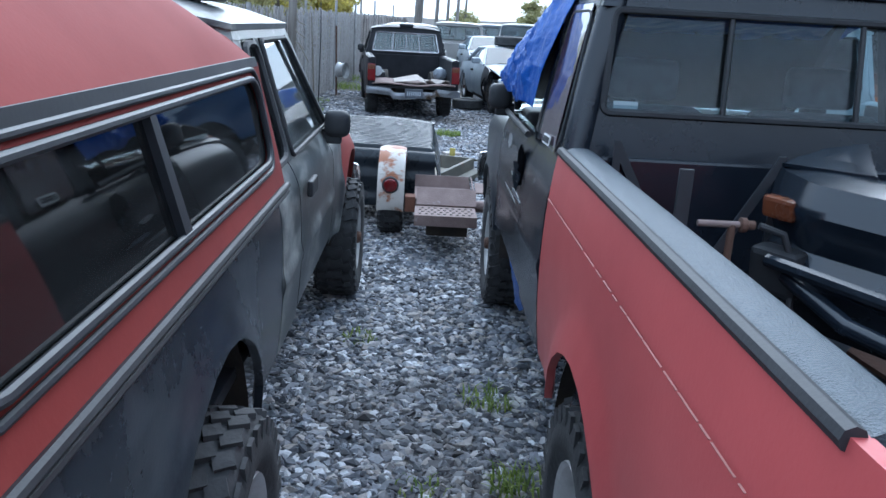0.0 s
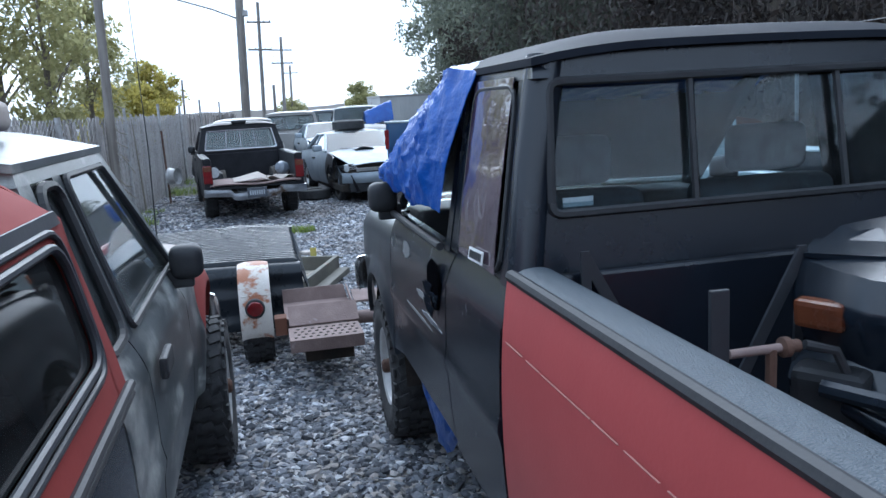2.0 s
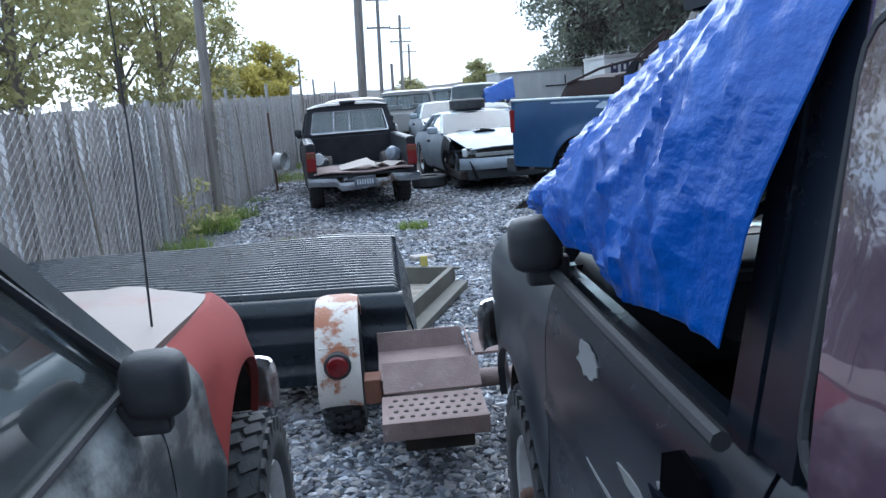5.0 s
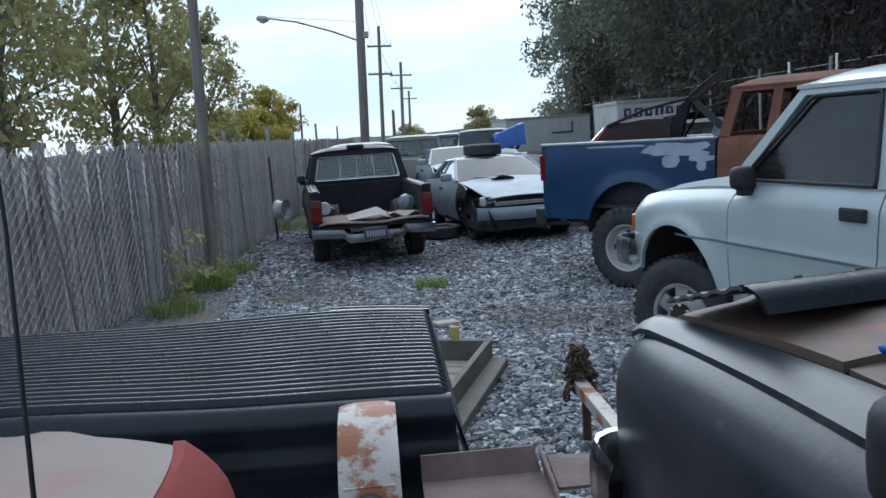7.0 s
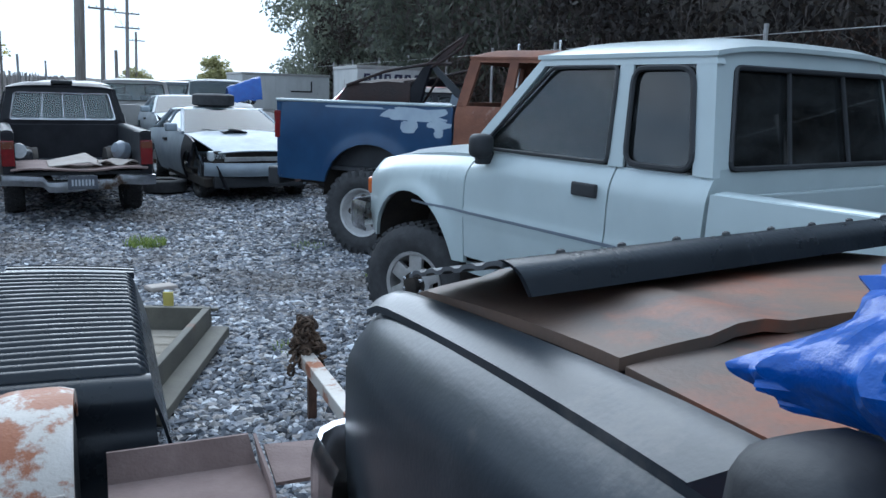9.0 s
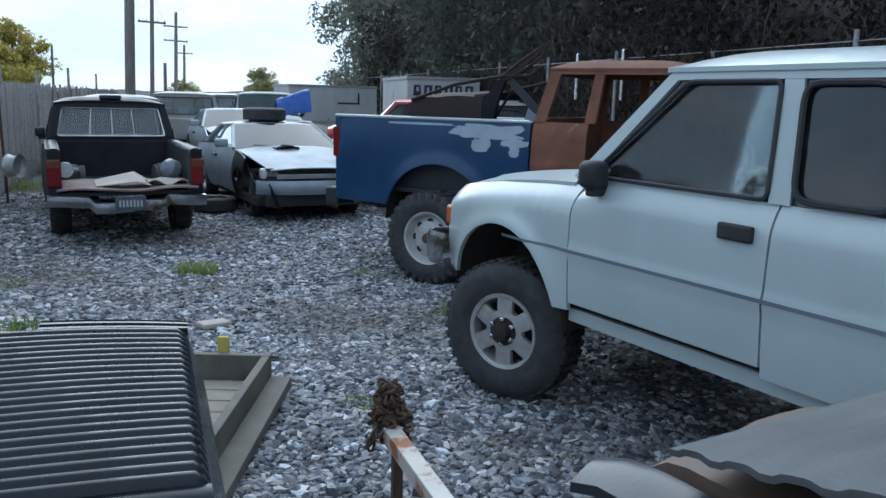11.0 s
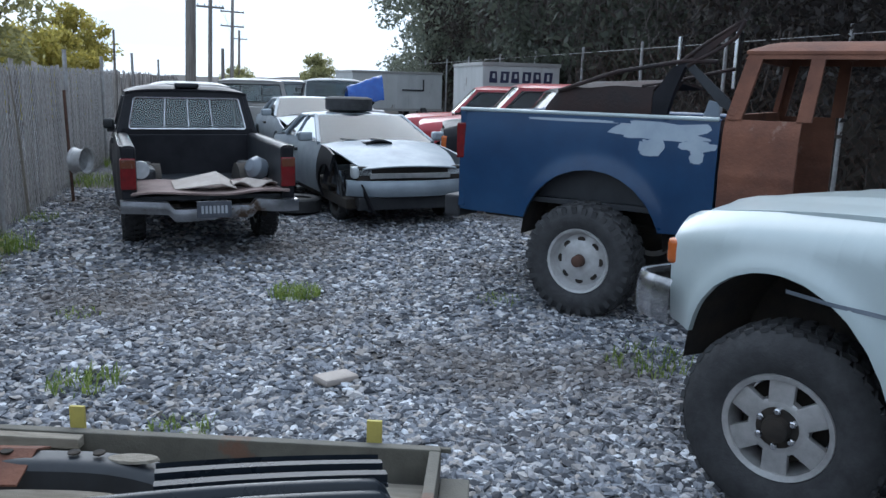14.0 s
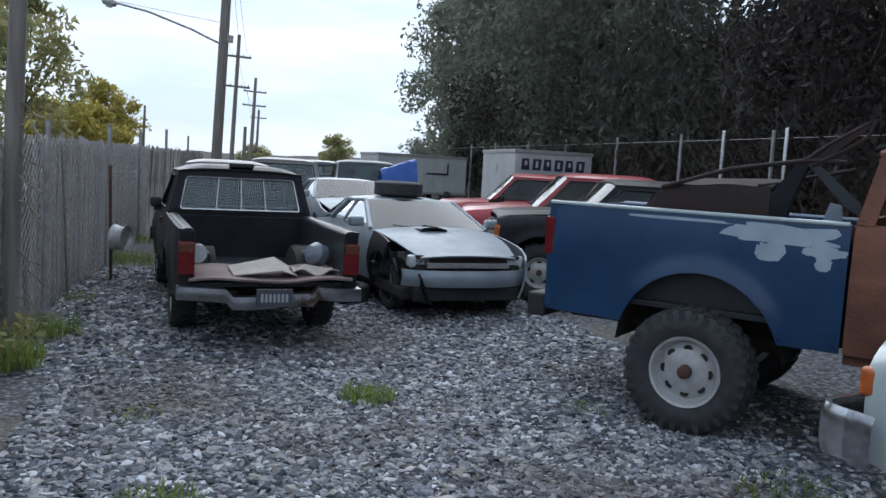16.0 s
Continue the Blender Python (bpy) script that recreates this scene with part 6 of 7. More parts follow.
# ---- coupes ----
def coupe(m, body, label, damaged=False):
    T = thing("coupe_car", m, label, "car", "parked vehicles")
    hw, F, Rr, sill = 0.85, 2.15, -2.1, 0.24
    def zt(y):
        t = (y - Rr) / (F - Rr)
        return 0.80 + 0.10 * math.sin(math.pi * min(1, t * 1.05)) - 0.14 * max(0, (t - 0.72) / 0.28) ** 2
    def xf(y, z):
        x = hw - 0.09 * ((z - 0.55) / 0.35) ** 2
        x -= 0.20 * max(0, (y - F + 0.6) / 0.6) ** 2.2 + 0.12 * max(0, (Rr + 0.5 - y) / 0.5) ** 2
        return x
    def zb(y):
        z = sill
        for yw in (1.32, -1.25):
            k = 0.36 ** 2 - (y - yw) ** 2
            if k > 0:
                z = max(z, 0.31 + math.sqrt(k))
        return min(z, zt(y) - 0.03)
    ex = [yw + 0.36 * math.cos(a * math.pi / 12) for yw in (1.32, -1.25) for a in range(13)]
    for s in (1, -1):
        bad = damaged and s > 0
        part("front_wing", side_panel(0.92, (F - 0.62 if bad else F - 0.04), zb, zt, xf, s, 10, 8, extra=ex), M_BLACKPAINT if bad else body, T, "crushed dark front wing" if bad else "", True)
        dr = part("door", side_panel(-0.35, 0.912, lambda y: sill + 0.04, zt, xf, s, 8, 8), body, T, "", True)
        part("door_handle", box(*sorted((s * (hw - 0.03), s * (hw + 0.015))), -0.28, -0.12, 0.72, 0.76, 0.01), M_BLACK, dr)
        part("rear_wing", side_panel(Rr, -0.358, zb, zt, xf, s, 10, 8, extra=ex), body, T, "", True)
        g = [(s * (hw - 0.07), 0.80, 0.885), (s * (hw - 0.07), -0.95, 0.90), (s * (hw - 0.24), -0.70, 1.16), (s * (hw - 0.24), 0.05, 1.2)]
        w_ = part("side_window", slab(g, (-s * 0.004, 0, 0), 0), M_GLASS, T, "side window pane")
        w_.visible_shadow = False
        for a, b, r in ((g[0], g[3], 0.028), (g[3], g[2], 0.022), (g[1], g[2], 0.04), ((s * (hw - 0.07), -0.36, 0.89), (s * (hw - 0.24), -0.30, 1.2), 0.02)):
            part("pillar", tube([a, b], r, 8), body, T, "", True)
        mm = part("mirror", box(*sorted((s * (hw - 0.02), s * (hw + 0.16))), 0.60, 0.72, 0.90, 1.02, 0.04), body, T, "", True)
        for yw in (1.32, -1.25):
            wheel(T, s * (hw - (0.22 if bad and yw > 0 else 0.13)), yw, s, 0.305, 0.2, 0.19, "steel", M_UNDER if bad and yw > 0 else M_ALLOY, lugs=22)
        if bad:
            rk = random.Random(44)
            for k in range(9):
                y0, z0 = 1.05 + 0.11 * k, 0.62 + 0.14 * rk.random() - 0.02 * k
                f = slab([(s * (hw - 0.10 - 0.02 * k), y0, z0), (s * (hw - 0.05 - 0.02 * k), y0 + 0.16, z0 + 0.03), (s * (hw - 0.12 - 0.03 * k), y0 + 0.2, z0 - 0.30), (s * (hw - 0.03 - 0.03 * k), y0 + 0.05, z0 - 0.26)], (-s * 0.02, 0.01, 0), 0.004)
                part("torn_panel", f, (M_BLACKPAINT, M_UNDER, M_TRIM, M_GREYCAR)[k % 4], T, "crumpled torn wing panel")
            part("hanging_hose", tube([(s * 0.70, 1.5, 0.6), (s * 0.74, 1.62, 0.4), (s * 0.68, 1.72, 0.12)], 0.016, 6), M_BLACK, T, "", True)
    part("bonnet", grid(lambda u, v: ((v * 2 - 1) * (hw - 0.10 - 0.17 * u ** 2.2), 0.80 + 1.27 * u - 0.06 * abs(v * 2 - 1) ** 3 * u, zt(0.8 + 1.27 * u) + 0.055 * (1 - abs(v * 2 - 1) ** 2.5) * (1 - 0.4 * u)), 14, 20, (0, 0, -0.015)), body, T, "", True)
    part("bonnet_scoop", grid(lambda u, v: (-0.05 + 0.34 * v, 1.02 + 0.20 * u, zt(1.1) + 0.06 + 0.035 * u * math.sin(math.pi * v)), 6, 8, (0, 0, -0.02)), M_BLACK, T, "black hood scoop opening", True)
    part("roof", grid(lambda u, v: ((v * 2 - 1) * (hw - 0.22), -0.78 + 0.86 * u, 1.19 + 0.05 * (1 - (v * 2 - 1) ** 4) * (0.6 + 0.4 * math.sin(math.pi * u))), 8, 14, (0, 0, -0.02)), body, T, "", True)
    w_ = part("windscreen", grid(lambda u, v: ((v * 2 - 1) * (hw - 0.08 - 0.15 * u), 0.84 - 0.78 * u + 0.10 * (1 - (v * 2 - 1) ** 2), 0.885 + 0.32 * u + 0.02 * (1 - (v * 2 - 1) ** 2)), 8, 12, (0, -0.003, -0.003)), M_SCREEN, T, "windscreen reflecting the sky", True)
    w_.visible_shadow = False
    for x in (-0.28, 0.12):
        part("wiper", tube([(x, 0.90, 0.90), (x + 0.4, 0.86, 0.94)], 0.008, 6), M_BLACK, w_)
    r_ = part("rear_window", grid(lambda u, v: ((v * 2 - 1) * (hw - 0.10 - 0.14 * u), -1.45 + 0.70 * u, 0.90 + 0.30 * u), 6, 8, (0, 0, -0.004)), M_GLASS, T, "", True)
    r_.visible_shadow = False
    part("boot_lid", grid(lambda u, v: ((v * 2 - 1) * (hw - 0.12), Rr + 0.06 + 0.62 * u, 0.82 + 0.08 * u + 0.03 * (1 - (v * 2 - 1) ** 2)), 6, 10, (0, 0, -0.02)), body, T, "", True)
    part("front_bumper", grid(lambda u, v: ((u * 2 - 1) * (hw - 0.10), F - 0.02 - 0.22 * abs(u * 2 - 1) ** 3 + 0.03 * math.sin(math.pi * v), 0.36 + 0.18 * v), 20, 6, (0, -0.05, 0)), M_SILVER if damaged else body, T, "exposed bright bumper bar", True)
    part("front_mask", box(-hw + 0.2, hw - 0.2, F - 0.30, F - 0.16, 0.24, 0.70, 0.02), M_UNDER, T)
    part("lower_grille", box(-hw + 0.22, hw - 0.2, F - 0.2, F - 0.10, 0.20, 0.35, 0.02), M_BLACK, T)
    part("core_support", box(-0.5, 0.5, F - 0.17, F - 0.13, 0.56, 0.62, 0.008), M_ALLOY, T)
    for s in (1, -1):
        part("headlight", box(*sorted((s * 0.44, s * 0.70)), F - 0.30, F - 0.16, 0.56, 0.70, 0.04), M_CLEARLENS, T, "clear headlight", True)
    part("floor_pan", box(-hw + 0.1, hw - 0.1, Rr + 0.1, F - 0.25, 0.2, 0.32, 0.02), M_UNDER, T)
    for s in (1, -1):
        st = part("seat", box(*sorted((s * 0.14, s * 0.62)), -0.45, 0.1, 0.4, 0.55, 0.05), M_SEAT, T, "", True)
        part("backrest", box(*sorted((s * 0.14, s * 0.62)), -0.58, -0.42, 0.5, 1.05, 0.06), M_SEAT, st, "", True)
    part("dashboard", box(-hw + 0.15, hw - 0.15, 0.45, 0.75, 0.6, 0.88, 0.04), M_BLACK, T, "", True)
    return T


coupe(pose(1.80, 17.2, 0, 0, 0, 187), M_SILVER, "wrecked silver coupe with its front corner torn off", True)
coupe(pose(1.75, 21.9, 0.12, 0, 0, 183), M_SILVER, "pale silver coupe parked behind a wreck")


def loose_tyre(m, label, R=0.33, w=0.2):
    T = thing("tyre", m, label, "tyre", "loose tyres")
    h, r = w / 2, R * 0.6
    part("carcass", spin([(-h * 0.8, r), (-h, R * 0.78), (-h * 0.85, R * 0.95), (-h * 0.7, R), (h * 0.7, R), (h * 0.85, R * 0.95), (h, R * 0.78), (h * 0.8, r), (h * 0.7, r), (h * 0.75, R * 0.8), (-h * 0.75, R * 0.8), (-h * 0.7, r)], 36, closed=True), M_RUBBER, T, "", True)
    part("rim", spin([(-h * 0.6, 0.0), (-h * 0.6, r * 1.02), (h * 0.7, r * 1.02), (h * 0.6, 0.0)], 24), M_UNDER, T, "dark rusty rim", True)
    return T


loose_tyre(pose(1.72, 17.5, 1.245 + 0.10, 0, 90, 8), "loose black tyre lying on a car roof")
loose_tyre(pose(0.85, 16.35, 0.11, 0, 90, 0), "loose tyre lying on gravel beside a wreck", 0.31)

# ---- vehicles further back ----
pickup(pose(-0.42, 20.05, 0, 0, 0, 2), dict(glass=M_SCREEN, hw=0.84, body=M_TAN, roof=1.56, belt=1.02, rail=1.0, hood=0.98, nose=0.9, sill=0.42, R=0.34, arch=0.4, ext=False, door0=1.1), "pewter pickup parked nose to tail on gravel")
pickup(pose(0.85, 25.0, 0, 0, 0, -3), dict(glass=M_SCREEN, hw=0.9, body=M_TAN, roof=1.66, belt=1.12, rail=1.1, hood=1.05, nose=0.98, sill=0.5), "tan pickup with chrome trim parked on gravel")
pickup(pose(2.45, 32.0, 0, 0, 0, -4), dict(glass=M_SCREEN, hw=0.9, body=M_GREYCAR, roof=1.66, belt=1.12, rail=1.12), "slate grey pickup parked far back on gravel")
pickup(pose(3.25, 29.2, 0, 0, 0, 176), dict(glass=M_SCREEN, hw=0.9, body=M_BOXWALL, roof=1.72, belt=1.16, rail=1.12, hood=1.1, nose=1.0), "dirty white pickup facing out with a tarp beside it")
pickup(pose(6.8, 18.6, 0, 0, 0, 73), dict(glass=M_SCREEN, rear_glass=M_TINT, hw=0.84, wb=3.05, body=M_REDCAR, roof=1.68, belt=1.12, rail=1.08, hood=1.1, nose=1.0, cab0=0.45, door0=1.15, sill=0.48, R=0.36, arch=0.42), "red extended-cab pickup parked crossways")
pickup(pose(7.5, 22.7, 0, 0, 0, 73), dict(glass=M_SCREEN, rear_glass=M_TINT, hw=0.84, body=M_REDCAR, roof=1.62, belt=1.08, rail=1.04, hood=1.0, nose=0.92, cab0=0.4, door0=1.1), "darker red pickup parked behind another")
pickup(pose(6.5, 16.3, 0, 0, 0, 74), dict(glass=M_SCREEN, rear_glass=M_TINT, hw=0.82, body=M_BLACKPAINT, roof=1.62, belt=1.14, rail=1.08, hood=1.15, nose=1.08, R=0.38, arch=0.44, sill=0.55, bumper=M_BLACK, front=3.65), "dusty black pickup nosed in beside a silver wreck")
tarp2 = tagged(part("tarpaulin", grid(lambda u, v: (3.1 + 0.85 * u, 25.2 + 0.6 * v, 1.0 + 0.85 * math.sin(math.pi * (0.1 + 0.75 * v)) * (0.65 + 0.35 * u) + 0.05 * noise.noise((u * 6, v * 6, 0))), 16, 16, (0, 0, -0.01)), M_TARP, None, "", True), "faded blue tarpaulin over a parked vehicle's hood", "tarpaulin")
bin_ = tagged(part("covered_heap", grid(lambda u, v: (3.05 + 0.95 * u, 25.15 + 0.7 * v, 0.0 + 1.02 * math.sin(math.pi * v) ** 0.3), 10, 12), M_GREYCAR, None, "", True), "grey covered engine heap on gravel", "scrap heap")


# ---- box vans ----
def box_van(m, L, W, z0, z1, label, sign=False):
    T = thing("box_trailer", m, label, "box trailer", "box trailers")
    part("box_body", box(0, L, 0, W, z0, z1, 0.03), M_BOXWALL, T)
    for x in [0.05 + (L - 0.1) * k / 8 for k in range(9)]:
        part("post_rib", box(x - 0.02, x + 0.02, -0.012, 0.0, z0 + 0.02, z1 - 0.02, 0.004), M_BOXWALL, T)
    part("top_rail", box(-0.02, L + 0.02, -0.025, W + 0.02, z1 - 0.08, z1 + 0.02, 0.01), M_TAN, T, "dull metal top rail")
    part("bottom_rail", box(-0.02, L + 0.02, -0.025, W + 0.02, z0 - 0.08, z0 + 0.02, 0.01), M_TAN, T)
    part("landing_leg", box(0.3, 0.42, 0.2, 0.32, 0, z0, 0.01), M_UNDER, T)
    part("landing_leg", box(0.3, 0.42, W - 0.32, W - 0.2, 0, z0, 0.01), M_UNDER, T)
    for y in (0.15, W - 0.15):
        wheel(T, L - 0.8, y, -1 if y < 1 else 1, 0.4, 0.25, 0.24, "steel", M_STEELW)
    if sign:
        # the firm's name stays as plain letter-sized shapes; the common word under it is lettered
        for k in range(6):
            w_ = 0.26
            x = 0.18 + 0.31 * k
            pts = [(x, -0.02, z1 - 0.52), (x + w_ * 0.9, -0.02, z1 - 0.52), (x + w_ * (1.0 if k % 2 else 0.8), -0.02, z1 - 0.22), (x + 0.02, -0.02, z1 - 0.22)]
            part("letter_shape", slab(pts, (0, 0.01, 0), 0.002), M_INK, T, "dark letter-sized sign shape")
            part("letter_gap", box(x + 0.09, x + 0.16, -0.026, -0.018, z1 - (0.45 if k % 2 else 0.40), z1 - 0.28, 0), M_BOXWALL, T)
        plate = part("sign_plate", box(0.50, 1.70, -0.022, -0.010, z1 - 0.80, z1 - 0.62, 0.003), M_INK, T, "dark sign plate")
        cu = bpy.data.curves.new("lettering", "FONT")
        cu.body, cu.size, cu.extrude, cu.align_x = "EXPRESS", 0.19, 0.002, "CENTER"
        tmp = bpy.data.objects.new("tmp_text", cu)
        scene.collection.objects.link(tmp)
        me = bpy.data.meshes.new_from_object(tmp.evaluated_get(bpy.context.evaluated_depsgraph_get()))
        bpy.data.objects.remove(tmp)
        me.materials.append(M_PAPER)
        tx = new("lettering", me)
        tx.parent = plate
        tx.matrix_local = pose(1.10, -0.026, z1 - 0.775, 90, 0, 0) @ Matrix.Diagonal((1.3, 1, 1, 1))
    return T


box_van(pose(7.0, 26.85, 0, 0, 0, -3), 2.2, 3.1, 0.75, 2.27, "weathered white box trailer with dark sign lettering", True)
v2 = box_van(pose(5.35, 37.0, 0, 0, 0, 6), 3.7, 2.4, 0.7, 2.12, "pale weathered box trailer parked end on")
part("dark_frame", box(2.0, 2.9, -0.04, -0.02, 1.4, 1.46, 0.005), M_BLACK, v2, "dark bracket")
part("dark_frame", box(2.86, 2.92, -0.04, -0.02, 1.4, 1.85, 0.005), M_BLACK, v2, "dark bracket")


# ---- left fence: chain link in front of weathered slats ----
FX = [(4.0, -3.6), (10.0, -2.92), (12.4, -2.70), (14.0, -2.40), (17.4, -2.27), (25.0, -1.95), (42.0, -1.0)]


def fence_x(y):
    for (a, xa), (b, xb) in zip(FX, FX[1:]):
        if y <= b:
            return xa + (xb - xa) * (y - a) / (b - a)
    return FX[-1][1]


fence = thing("slatted_fence", pose(0, 0, 0), "weathered grey slats behind sagging chain-link mesh", "fence", kind="structure")
rs = random.Random(11)
slat_meshes = []
for k in range(6):
    hgt = 1.66 + 0.025 * k
    f = bmesh.new()
    n = 6
    rows = []
    for i in range(n + 1):
        z = hgt * i / n
        wob = 0.012 * noise.noise((k * 3.1, z * 2, 0))
        half = 0.046 + 0.004 * noise.noise((k, z * 3, 5))
        tip = 0.02 * rs.random() if i == n else 0
        rows.append([f.verts.new(p) for p in ((-0.008, -half + wob, z), (0.008, -half + wob, z), (0.008, half + wob, z - tip), (-0.008, half + wob, z - tip))])
    for a, b in zip(rows, rows[1:]):
        for j in range(4):
            f.faces.new((a[j], a[(j + 1) % 4], b[(j + 1) % 4], b[j]))
    f.faces.new(rows[0][::-1])
    f.faces.new(rows[-1])
    bmesh.ops.recalc_face_normals(f, faces=f.faces)
    me = bpy.data.meshes.new("slat")
    f.to_mesh(me)
    f.free()
    me.materials.append(M_WOODSLAT)
    slat_meshes.append(me)
y = 5.0
count = 0
restbm = bmesh.new()
while y < 41:
    lean = rs.gauss(0, 1.8) + (6 * math.sin(y * 2.3) if rs.random() < 0.12 else 0)
    h = rs.uniform(0.97, 1.03)
    m = pose(fence_x(y) - 0.05 - 0.02 * rs.random(), y, -0.02, lean, rs.gauss(0, 1.2), rs.gauss(0, 3) - 4) @ Matrix.Diagonal((1, rs.uniform(0.75, 1.15), h, 1))
    if y > 9.0 and count < 295:
        o_ = new("slat", slat_meshes[rs.randrange(6)])
        o_.parent = fence
        o_.matrix_local = m
        count += 1
    else:
        f = bmesh.new()
        f.from_mesh(slat_meshes[rs.randrange(6)])
        bmesh.ops.transform(f, matrix=m, verts=f.verts)
        join(restbm, f)
    y += rs.uniform(0.072, 0.088) if rs.random() > 0.03 else 0.11
tagged(part("distant_slats", restbm, M_WOODSLAT, fence), kind="stuff")
f = bmesh.new()


def wire(bm, pts, r):
    """A three-sided wire."""
    prev = None
    for p in pts:
        p = Vector(p)
        ring = [bm.verts.new(p + Vector((r * math.cos(a), r * math.sin(a), 0))) for a in (0.5, 2.6, 4.7)]
        if prev:
            for k in range(3):
                bm.faces.new((prev[k], prev[(k + 1) % 3], ring[(k + 1) % 3], ring[k]))
        prev = ring


y, par = 6.5, 0
while y < 24:
    st = 0.105
    pts = [(fence_x(y) + 0.03 + 0.012 * (1 if (i + par) % 2 else -1) * 0 + 0.01 * noise.noise((y, i * 0.1, 3)), y + (0.031 if (i + par) % 2 else -0.031), 0.02 + st / 2 * i) for i in range(34)]
    wire(f, pts, 0.0045)
    y += 0.062
    par += 1
tagged(part("chain_link_mesh", f, M_GALV, fence, "rusted galvanised chain-link mesh"), kind="stuff")
for y, h, r, lx in ((7.2, 1.9, 0.028, 0), (12.35, 1.78, 0.04, -2), (15.3, 1.9, 0.025, 3), (19.0, 2.0, 0.03, 2), (22.5, 2.0, 0.03, 0), (27, 2.2, 0.03, 0), (33, 2.2, 0.03, 0)):
    part("fence_post", tube([(fence_x(y) + 0.06, y, 0), (fence_x(y) + 0.06 + 0.01 * lx, y, h)], r, 10), M_GALV, fence, "grey steel fence post", True)
for y in (10.6, 12.9, 13.3, 16.4):
    part("loose_branch", tube([(fence_x(y) + 0.06, y, 0.0), (fence_x(y) + 0.05, y - 0.15, 0.9), (fence_x(y) + 0.05, y - 0.42, 1.7)], [0.018, 0.014, 0.008], 6), M_OLDWOOD, fence, "pale dead branch leaning on mesh", True)
tall = thing("wooden_post", pose(-2.33, 14.05, 0, 0, 1.2, 0), "tall weathered wooden post wrapped with vine stems", "post")
part("shaft", tube([(0, 0, -0.1), (0, 0, 2.0), (0.02, 0, 5.2)], [0.075, 0.07, 0.055], 10), M_POLE, tall, "", True)
for k in range(9):
    z = 0.4 + 0.2 * k
    part("vine_stem", tube([(0.06, -0.05, z), (0.12, 0.1 * rs.uniform(-1, 1), z + rs.uniform(-0.15, 0.15)), (0.2 + 0.1 * rs.random(), rs.uniform(-0.2, 0.2), z - 0.12)], 0.008, 5), M_OLDWOOD, tall)
wh_ = thing("hanging_wheel", pose(-1.93, 17.6, 0), "bare steel wheel hung on an iron stake", "wheel")
part("stake", tube([(0, 0, 0), (-0.02, 0, 1.0), (-0.03, 0.02, 1.45)], 0.02, 8), M_DARKRUST, wh_)
o_ = part("rim", spin([(-0.09, 0.17), (-0.08, 0.155), (0.0, 0.14), (0.08, 0.155), (0.09, 0.17), (0.08, 0.165), (0.02, 0.13), (0.015, 0.0), (-0.01, 0.0), (-0.01, 0.125), (-0.08, 0.165)], 28), M_STEELW, wh_, "grey steel wheel rim", True)
o_.matrix_local = pose(0.12, -0.02, 0.55, 0, 0, -25)


# an added, unseen plain wall closes the yard behind the camera and darkens reflections
back = tagged(part("unseen_wall_south", box(-9, 12, -9.3, -9.0, 0, 3.6, 0.01), M_WALL), "plain dull wall added out of view behind the camera", "wall", kind="structure")


# ---- right fence and wooded bank ----
rf = thing("chain_link_fence", pose(0, 0, 0), "tall rusty chain-link fence against a dark wooded bank", "fence", kind="structure")
for k in range(16):
    y = -2 + 3.05 * k
    part("fence_post", tube([(9.0 + 0.02 * k, y, 0), (9.0 + 0.02 * k + 0.05 * rs.uniform(-1, 1), y, 2.7)], 0.035, 8), M_GALV, rf, "pale galvanised fence post", True)
part("top_wire", tube([(9.0, -2, 2.55), (9.3, 44, 2.55)], 0.008, 5), M_GALV, rf)
f = bmesh.new()
y, par = -1.0, 0
while y < 26:
    wire(f, [(9.0 + 0.0066 * (y + 2), y + (0.06 if (i + par) % 2 else -0.06), 0.05 + 0.105 * i) for i in range(25)], 0.0035)
    y += 0.12
    par += 1
tagged(part("chain_link_mesh", f, M_DARKRUST, rf, "rusty chain-link mesh"), kind="stuff")
jk = [("fence_bracket", 18.6), ("fence_bracket", 20.4)]
for nm, y in jk:
    part(nm, box(8.80, 8.92, y - 0.05, y + 0.05, 1.7, 2.7, 0.02), M_CHROME, rf, "pale metal strip on the fence")

# Backdrop slope, added dark behind the trees so that no sky shows between them.
M_BACKING = surface("dark brown tree backing", (0.018, 0.016, 0.012), (0.05, 0.04, 0.03), rough=1.0, scale=3, bump=0.8, bump_scale=12)
bank = part("bank_backing", grid(lambda u, v: (10.2 + 16 * v, -14 + 72 * u, 8.5 * min(1, v * 1.6) ** 0.8 + 0.5 * noise.noise((u * 20, v * 6, 0)) * v), 60, 14), M_BACKING, None, "", True)
tagged(bank, "dark slope added behind the bank trees to block the sky", "bank", kind="structure")


